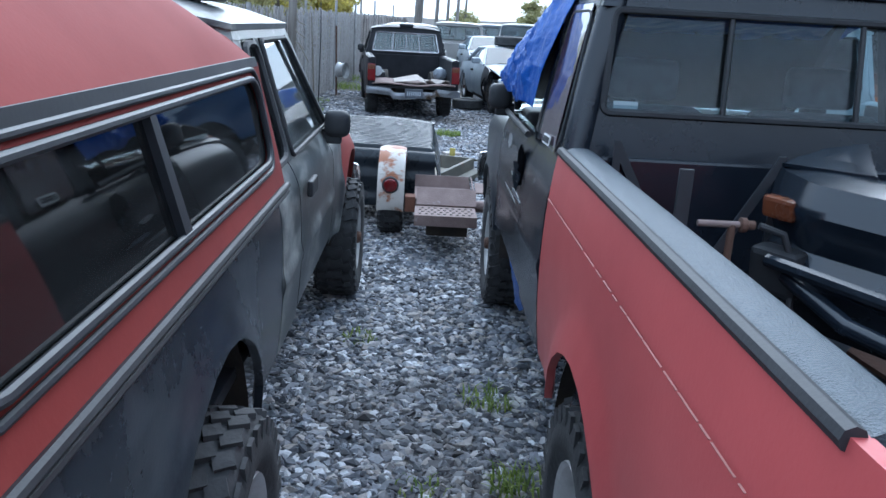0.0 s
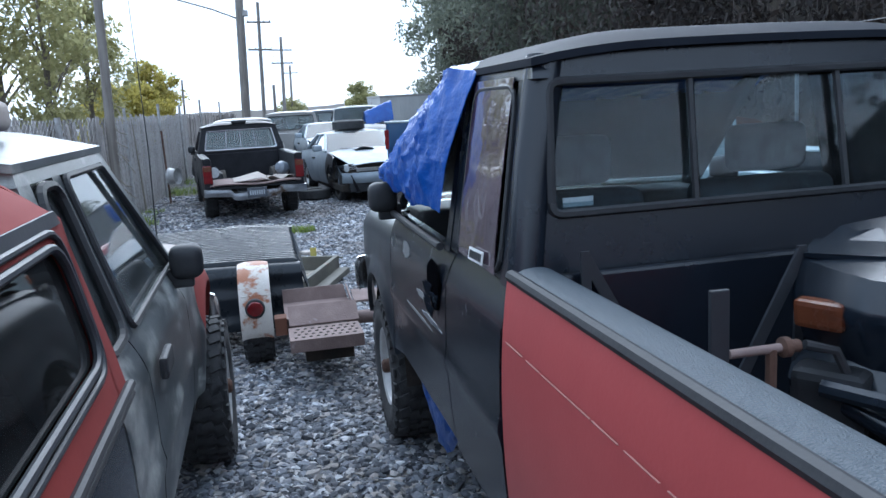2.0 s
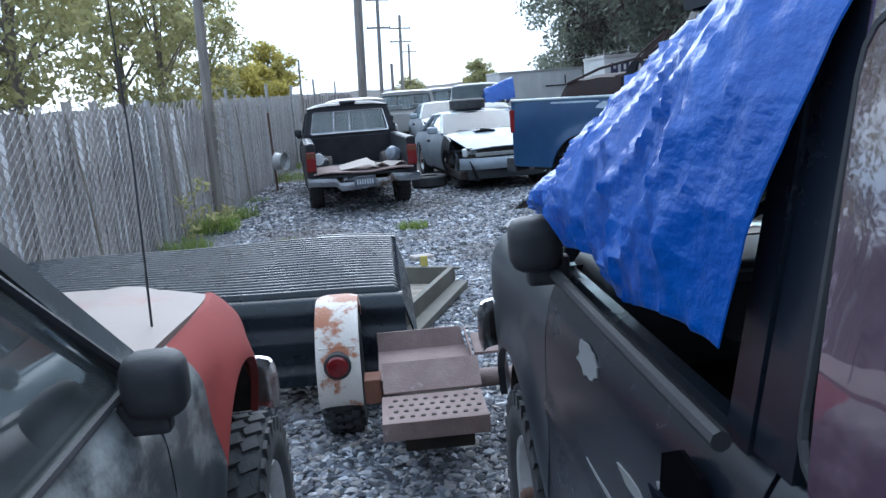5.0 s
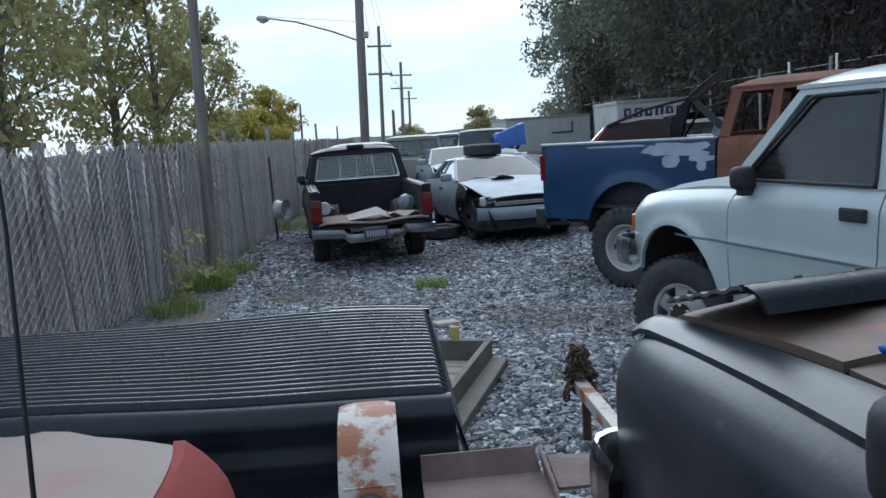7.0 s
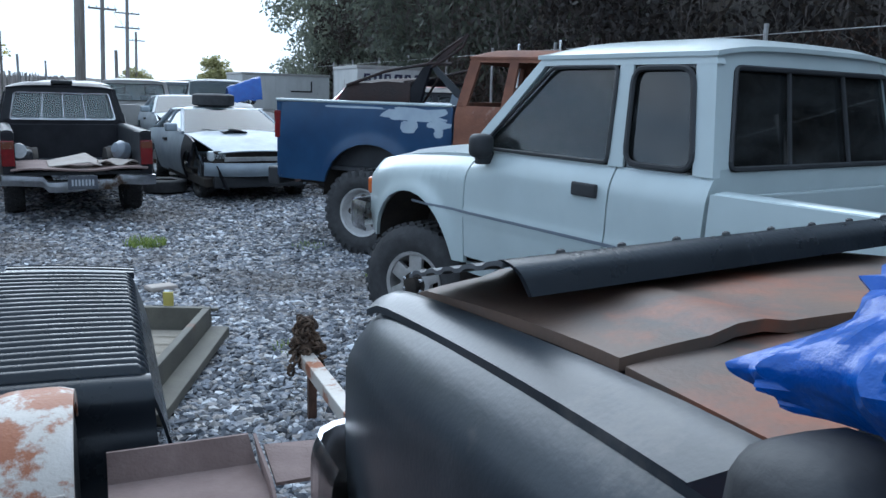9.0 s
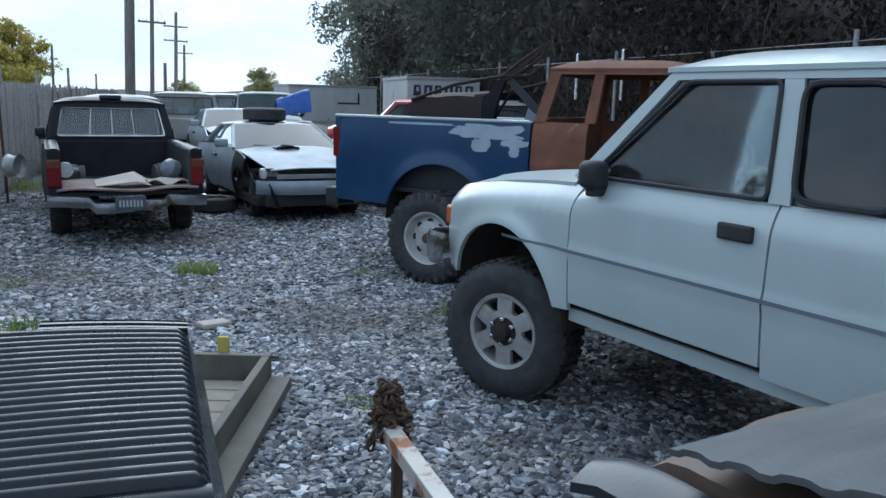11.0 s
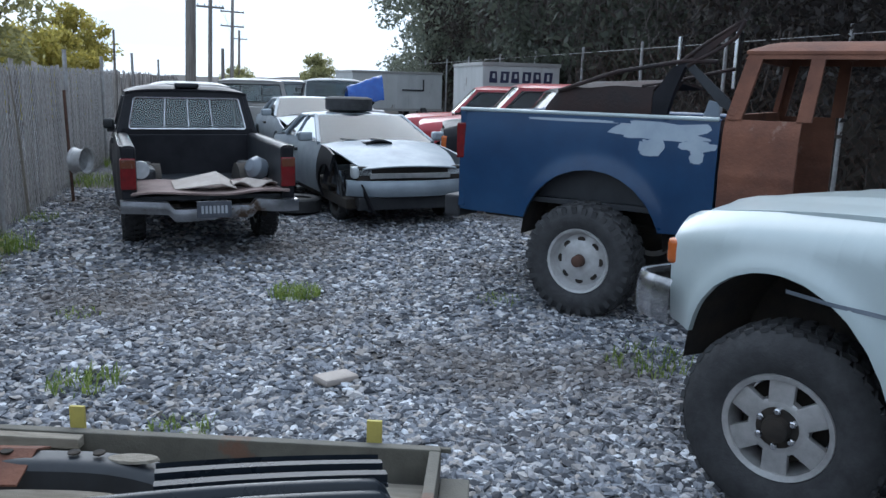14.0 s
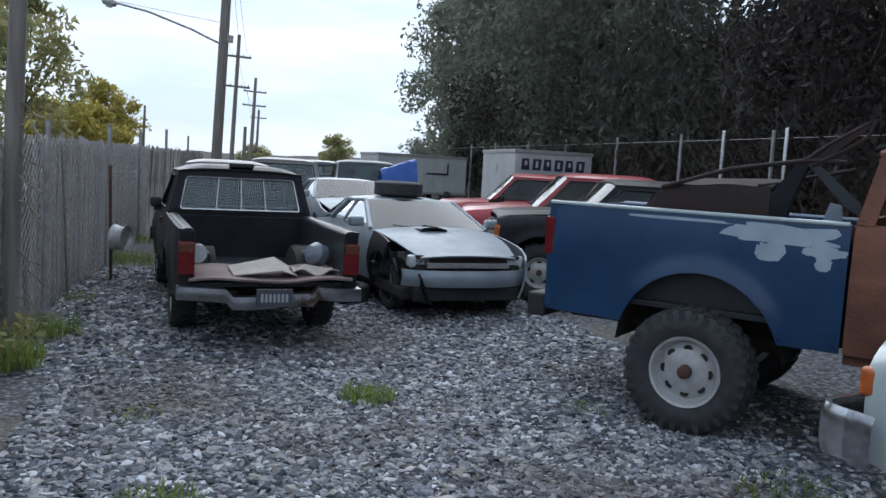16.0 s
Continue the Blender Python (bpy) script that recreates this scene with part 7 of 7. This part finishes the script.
def leaf_cloud(rng, clumps, per, size, spread, droop=0.0):
    """Leaves as folded diamonds in clumps: vertices and faces."""
    n = len(clumps) * per
    cc = np.repeat(np.array([c[:3] for c in clumps]), per, 0)
    rr = np.repeat(np.array([c[3] for c in clumps]), per)
    d = rng.normal(size=(n, 3))
    d /= np.linalg.norm(d, axis=1)[:, None]
    p = cc + d * (rr * rng.random(n) ** 0.45)[:, None] * np.array([1, 1, spread])
    a = rng.normal(size=(n, 3))
    a[:, 2] -= droop
    a /= np.linalg.norm(a, axis=1)[:, None]
    b = np.cross(a, rng.normal(size=(n, 3)))
    b /= np.linalg.norm(b, axis=1)[:, None]
    s = size * (0.6 + 0.8 * rng.random(n))[:, None]
    v = np.stack([p - a * s, p + b * s * 0.42 + a * s * 0.1, p + a * s, p - b * s * 0.42 + a * s * 0.1], 1).reshape(-1, 3)
    return v, np.arange(4 * n).reshape(-1, 4)


def mesh_from(name, v, faces, mat):
    me = bpy.data.meshes.new(name)
    k = faces.shape[1]
    me.vertices.add(len(v))
    me.vertices.foreach_set("co", np.asarray(v, np.float32).ravel())
    me.loops.add(faces.size)
    me.loops.foreach_set("vertex_index", faces.astype(np.int32).ravel())
    me.polygons.add(len(faces))
    me.polygons.foreach_set("loop_start", np.arange(0, faces.size, k, dtype=np.int32))
    me.update(calc_edges=True)
    me.materials.append(mat)
    me.polygons.foreach_set("use_smooth", np.zeros(len(faces), dtype=bool))
    return me


def tree(x, y, h, r, leafm, label, seed, n=60, per=60, size=0.14, z0=0.35, lean=0.0, group="trees", spread=0.8):
    rng = np.random.default_rng(seed)
    rd = random.Random(seed)
    T = thing("tree", pose(x, y, 0), label, "tree", group)
    bm = tube([(0, 0, -0.2), (0.04 * h * rd.uniform(-1, 1) * 0.3, 0, h * 0.3), (lean * 0.5, 0.1, h * 0.6), (lean, 0, h * 0.92)], [0.035 * h * 0.6, 0.026 * h * 0.6, 0.016 * h * 0.6, 0.02], 9)
    clumps = []
    for k in range(n):
        a = rd.uniform(0, 6.283)
        t = rd.random()
        zz = h * (z0 + (1 - z0) * t)
        rad = r * math.sqrt(max(0.05, 1 - (2 * t - 0.9) ** 2 * 0.8)) * rd.uniform(0.35, 1.0)
        c = (rad * math.cos(a) + lean * t, rad * math.sin(a), zz)
        clumps.append((*c, r * rd.uniform(0.2, 0.42)))
        if k < 14:
            b = (lean * t * 0.6, 0, zz * 0.62)
            tube([b, tuple((b[i] + c[i]) / 2 + (0.1 if i == 2 else 0) for i in range(3)), c], [0.05 * r * 0.5, 0.03 * r * 0.5, 0.008], 6, bm)
    part("trunk", bm, M_BARK, T, "grey tapering trunk with limbs", True)
    v, fcs = leaf_cloud(rng, clumps, per, size, spread, 0.5)
    cr = new("crown", mesh_from("crown", v, fcs, leafm))
    cr.parent = T
    cr["label"] = "uneven crown of small leaves"
    return T


rt = random.Random(21)
# From k = 10 the leaves are paled to stand for haze.
for k in range(13):
    tree(11.3 + rt.uniform(-0.5, 1.2), -5 + 4.3 * k, 10.5 + rt.uniform(-1, 2), 3.2, M_DRY if k < 7 else M_LEAF if k < 10 else M_LEAFHAZE, "tall dark leafy tree overhanging a rusty fence", 100 + k, n=90, per=170 if k < 7 else 120, size=0.085 if k < 7 else 0.13, z0=0.14, group="bank trees")
tree(14.9, 52.5, 15, 3.3, M_LEAFHAZE, "tall dark leafy tree at the end of a wooded bank", 140, n=95, per=75, size=0.22, z0=0.1, group="bank trees")
tree(15.5, 46, 17, 4.2, M_LEAFHAZE, "tall dark leafy tree on a wooded bank", 141, n=110, per=110, size=0.26, z0=0.1, group="bank trees")
rng = np.random.default_rng(5)
cl = [(9.9 + rt.uniform(-0.25, 0.5), rt.uniform(-6, 44), rt.uniform(0.3, 5.5), rt.uniform(0.4, 0.9)) for k in range(230)]
v, fcs = leaf_cloud(rng, cl, 60, 0.11, 1.0, 0.8)
vines = new("vine_thicket", mesh_from("vine_thicket", v, fcs, M_VINE))
tagged(vines, "dull vine leaves hanging over a fence", "vines", kind="stuff")
f = bmesh.new()
for k in range(3400):
    y0, z0 = rt.uniform(2, 34), rt.uniform(0.8, 8.0)
    x0 = 9.5 + rt.uniform(-0.25, 0.3) - 0.12 * max(0.0, z0 - 3)
    p = [(x0, y0, z0)]
    dy, dz = rt.uniform(-1, 1), rt.uniform(-0.7, 0.6)
    for i in range(4):
        dy += rt.uniform(-0.5, 0.5)
        dz += rt.uniform(-0.6, 0.35)
        p.append((p[-1][0] + rt.uniform(-0.08, 0.08), p[-1][1] + dy * 0.22, max(0.1, p[-1][2] + dz * 0.22)))
    wire(f, p, rt.uniform(0.004, 0.010))
twigs = part("twig_tangle", f, M_TWIG)
tagged(twigs, "bare grey twigs tangled over a fence", "vines", kind="stuff")

# ---- trees behind the left fence, and the distance ----
tree(-8.2, 22.3, 8.6, 2.8, M_LEAFM, "green leafy tree behind a slatted fence", 201, n=70, per=66, size=0.11, z0=0.25)
tree(-7.8, 28.5, 8.8, 2.3, M_LEAFM, "green leafy tree behind a slatted fence", 202, n=70, per=66, size=0.12, z0=0.25)
tree(-5.0, 22.5, 5.6, 1.35, M_LEAFM, "thin-leaved green tree behind a fence", 203, n=55, per=70, size=0.09, z0=0.3)
tree(-4.9, 27.0, 5.4, 1.3, M_LEAFM, "thin-leaved tree turning yellow", 204, n=55, per=60, size=0.09, z0=0.35)
tree(-9.5, 23, 8.0, 2.8, M_LEAFM, "tall green tree beyond a yard fence", 208, n=64, per=60, size=0.13, z0=0.2)
tree(-4.4, 32.5, 2.7, 1.5, M_LEAFY, "yellowing bushy tree over a fence", 205, n=60, per=110, size=0.09, z0=0.2)
tree(-5.6, 34.5, 2.9, 1.5, M_LEAFY, "yellowing bushy tree over a fence", 209, n=60, per=110, size=0.09, z0=0.2)
tree(-4.7, 40.0, 4.0, 1.35, M_LEAFY, "round yellow autumn tree", 206, n=70, per=120, size=0.09, z0=0.2)
tree(8.6, 70.0, 3.6, 1.6, M_LEAFM, "small round distant tree", 207, n=50, per=110, size=0.12, z0=0.15)
tree(4.4, 110.0, 3.0, 2.0, M_LEAFM, "small distant tree by the road", 210, n=40, per=90, size=0.16, z0=0.1)
rng = np.random.default_rng(77)
cl = [(-22 + rt.uniform(-2, 2), -12 + 0.62 * k + rt.uniform(-0.4, 0.4), rt.uniform(0.4, 5.2), rt.uniform(0.9, 1.6)) for k in range(90)]
v, fcs = leaf_cloud(rng, cl, 120, 0.22, 1.0, 0.4)
tagged(new("far_tree_line", mesh_from("far_tree_line", v, fcs, M_LEAF)), "distant line of dark green trees", "trees", kind="stuff")
hill = part("distant_hills", grid(lambda u, v: (-260 + 520 * u, 240 + 30 * v, -1 + v * (4.2 + 2.0 * noise.noise((u * 9, 0, 0)) + 0.8 * noise.noise((u * 60, 0, 3)))), 160, 3), M_VINE, None, "", True)
tagged(hill, "low hazy wooded hills on the horizon", "hills", kind="structure")


def pole(x, y, h, r, lean, arms, label):
    T = thing("utility_pole", pose(x, y, 0, 0, lean, 0), label, "utility pole", "utility poles")
    part("shaft", tube([(0, 0, -0.2), (0, 0, h * 0.5), (0, 0, h)], [r, r * 0.9, r * 0.75], 14), M_POLE, T, "", True)
    for z, w_ in arms:
        part("crossarm", box(-w_, w_, -0.06, 0.06, z - 0.06, z + 0.06, 0.01), M_POLE, T)
        for k in (-0.9, -0.4, 0.4, 0.9):
            part("insulator", spin([(0, 0.03), (0.06, 0.04), (0.12, 0.02)], 8), M_CLEARLENS, T).matrix_local = pose(k * w_, 0, z + 0.06, 0, -90, 0)
    return T


p1 = pole(-0.60, 40.0, 13.0, 0.21, 1.9, (), "weathered wooden pole carrying a street lamp arm")
part("lamp_arm", tube([(0.0, 0, 5.95), (-1.2, 0, 6.4), (-2.8, 0, 6.85), (-4.0, 0, 7.02)], 0.04, 8), M_GALV, p1, "thin steel lamp arm", True)
part("brace_wire", tube([(0, 0, 6.8), (-3.9, 0, 7.08)], 0.010, 5), M_GALV, p1)
lh = part("lamp_head", spin([(-0.28, 0.03), (-0.2, 0.12), (0.08, 0.15), (0.24, 0.1), (0.28, 0.0)], 16), M_GALV, p1, "grey cobra lamp head", True)
lh.matrix_local = pose(-4.2, 0, 7.0, 0, 8, 0)
part("lens", spin([(-0.14, 0.03), (-0.09, 0.10), (0.09, 0.10), (0.14, 0.03)], 14), M_LENSGLOBE, lh, "glass lens", True).matrix_local = pose(0, 0, -0.09)
part("junction_box", box(0.02, 0.36, -0.15, 0.15, 6.1, 6.36, 0.02), M_GALV, p1)
pole(0.4, 58.0, 9.0, 0.14, 1.9, ((7.7, 0.8), (5.9, 0.8)), "weathered utility pole with two crossarms")
pole(2.55, 80.0, 8.6, 0.17, 1.9, ((7.4, 1.0), (6.2, 1.0)), "distant utility pole with crossarms")
pole(1.25, 60.5, 3.6, 0.13, 1.0, (), "short distant wooden pole")
pole(4.6, 110.0, 7.6, 0.18, 1.5, ((6.6, 1.0),), "distant utility pole with one crossarm")
pole(-3.0, 36.0, 3.2, 0.05, 1.0, (), "thin steel pole behind the fence")
wires = [((-0.5, 40, 12.6), (0.65, 58, 8.9)), ((-0.55, 40, 11.2), (0.2, 58, 7.8)), ((-0.4, 40, 12.2), (1.2, 58, 7.8)), ((0.65, 58, 7.8), (2.1, 80, 7.6)), ((1.1, 58, 6.0), (2.8, 80, 6.4)), ((2.1, 80, 7.6), (4.0, 110, 6.8)),
         ((-0.2, -6, 11.5), (-0.5, 40, 12.6)), ((-0.3, -6, 10.6), (-0.6, 40, 11.4))]
wt = thing("overhead_wires", pose(0, 0, 0), "dark sagging overhead wires between poles", "wires")
for a, b in wires:
    a, b = Vector(a), Vector(b)
    part("wire", tube([a.lerp(b, k / 10) - Vector((0, 0, 0.35 * 4 * (k / 10) * (1 - k / 10))) for k in range(11)], 0.010, 5), M_BLACK, wt)


# ---- grass tufts and gravel ----
def tuft(x, y, r, n, h, seed, m_=None):
    rd = random.Random(seed)
    f = bmesh.new()
    for k in range(n):
        a, q_ = rd.uniform(0, 6.28), r * math.sqrt(rd.random())
        px, py = q_ * math.cos(a), q_ * math.sin(a)
        b, L = rd.uniform(0, 6.28), h * rd.uniform(0.5, 1.2)
        d = Vector((math.cos(b), math.sin(b), 0))
        w_ = Vector((-d.y, d.x, 0)) * 0.004
        p0 = Vector((px, py, -0.01))
        p1_, p2 = p0 + d * L * 0.25 + Vector((0, 0, L * 0.65)), p0 + d * L * 0.7 + Vector((0, 0, L * 0.85))
        vs = [f.verts.new(p) for p in (p0 - w_, p0 + w_, p1_ + w_, p2, p1_ - w_)]
        f.faces.new((vs[0], vs[1], vs[2], vs[4]))
        f.faces.new((vs[4], vs[2], vs[3]))
    o_ = part("grass_tuft", f, m_ or M_GRASS)
    o_.matrix_world = pose(x, y, 0)
    return tagged(o_, "low tuft of green grass in gravel", "grass", "grass tufts", "stuff")


for i, (x, y, r, n, h) in enumerate(((0.36, 12.25, 0.2, 260, 0.11), (-0.95, 10.6, 0.2, 160, 0.08), (-0.45, 9.85, 0.16, 90, 0.07), (2.3, 10.2, 0.3, 160, 0.09), (1.9, 11.8, 0.2, 60, 0.05), (-2.25, 13.3, 0.35, 420, 0.26), (-2.1, 14.4, 0.3, 220, 0.2),
                                     (-1.9, 19.5, 0.5, 260, 0.2), (-1.7, 22.5, 0.6, 260, 0.2), (0.35, 3.3, 0.12, 70, 0.08), (0.42, 2.6, 0.12, 80, 0.1), (-0.3, 4.0, 0.1, 40, 0.06), (1.0, 8.6, 0.12, 40, 0.06), (-2.3, 11.9, 0.3, 220, 0.2), (-2.2, 16.2, 0.3, 120, 0.1), (0.05, 2.6, 0.1, 30, 0.05), (-1.15, 12.0, 0.15, 50, 0.06))):
    tuft(x, y, r, n, h, 300 + i)
rng = np.random.default_rng(17)
wv, wf = leaf_cloud(rng, [(-2.35 + 0.25 * rt.random(), 12.1 + 0.2 * rt.random(), 0.1 + 0.16 * k, 0.13) for k in range(5)] + [(-2.2, 13.2 + 0.15 * k, 0.12, 0.16) for k in range(7)], 28, 0.045, 1.0, 0.2)
weeds = new("weeds", mesh_from("weeds", wv, wf, M_LEAFM))
tagged(weeds, "broad-leaved green weeds at a fence foot", "weeds", kind="stuff")


def ico():
    t = (1 + 5 ** 0.5) / 2
    v = np.array([(-1, t, 0), (1, t, 0), (-1, -t, 0), (1, -t, 0), (0, -1, t), (0, 1, t), (0, -1, -t), (0, 1, -t), (t, 0, -1), (t, 0, 1), (-t, 0, -1), (-t, 0, 1)]) / 1.9
    fcs = np.array([(0, 11, 5), (0, 5, 1), (0, 1, 7), (0, 7, 10), (0, 10, 11), (1, 5, 9), (5, 11, 4), (11, 10, 2), (10, 7, 6), (7, 1, 8), (3, 9, 4), (3, 4, 2), (3, 2, 6), (3, 6, 8), (3, 8, 9), (4, 9, 5), (2, 4, 11), (6, 2, 10), (8, 6, 7), (9, 8, 1)])
    return v, fcs


def stones(x0, x1, y0, y1, n, lo, hi, seed):
    rng = np.random.default_rng(seed)
    bv, bf = ico()
    nb = len(bv)
    c = np.c_[rng.uniform(x0, x1, n), rng.uniform(y0, y1, n)]
    s = rng.uniform(lo, hi, n) * (0.7 + 0.6 * rng.random(n))
    jit = 1 + 0.30 * rng.normal(size=(n, nb, 1))
    sc = np.stack([rng.uniform(0.85, 1.5, n), rng.uniform(0.6, 1.0, n), rng.uniform(0.35, 0.7, n)], 1)
    v = bv[None] * np.clip(jit, 0.5, 1.6) * sc[:, None] * s[:, None, None]
    ax = rng.uniform(0, 2 * np.pi, n)
    tl = rng.normal(0, 0.35, n)
    ct, st_ = np.cos(tl)[:, None], np.sin(tl)[:, None]
    v = np.stack([v[..., 0], v[..., 1] * ct - v[..., 2] * st_, v[..., 1] * st_ + v[..., 2] * ct], -1)
    ca, sa = np.cos(ax)[:, None], np.sin(ax)[:, None]
    v = np.stack([v[..., 0] * ca - v[..., 1] * sa, v[..., 0] * sa + v[..., 1] * ca, v[..., 2]], -1)
    v[..., 0] += c[:, :1]
    v[..., 1] += c[:, 1:]
    gz = np.array([ground_z(a, b) * 0.6 for a, b in c])
    v[..., 2] += (gz + s * 0.12)[:, None]
    fc = (bf[None] + nb * np.arange(n)[:, None, None]).reshape(-1, 3)
    return v.reshape(-1, 3), fc


vs_, fs_, off = [], [], 0
for args in ((-0.75, 1.3, 1.2, 6.5, 24000, 0.012, 0.027, 1), (-0.6, 2.6, 6.5, 10.0, 19000, 0.013, 0.028, 2), (-1.8, 2.8, 9.0, 13.0, 26000, 0.014, 0.03, 3), (-2.3, 3.2, 13.0, 19.0, 18000, 0.016, 0.034, 4), (-2.2, -0.6, 5.5, 9.2, 2500, 0.016, 0.03, 5), (1.2, 5.5, 6.0, 12.0, 7000, 0.016, 0.03, 6)):
    v, fc = stones(*args)
    vs_.append(v)
    fs_.append(fc + off)
    off += len(v)
gravel = new("gravel", mesh_from("gravel", np.concatenate(vs_), np.concatenate(fs_), M_GRAVEL))
tagged(gravel, "loose angular grey limestone gravel", "gravel", kind="stuff")
flat = part("flat_stone", box(-0.11, 0.11, -0.07, 0.07, 0, 0.04, 0.015), M_CARD)
flat.matrix_world = pose(0.37, 10.35, 0.0, 0, 3, 25)
tagged(flat, "flat pale stone lying in gravel", "stone")
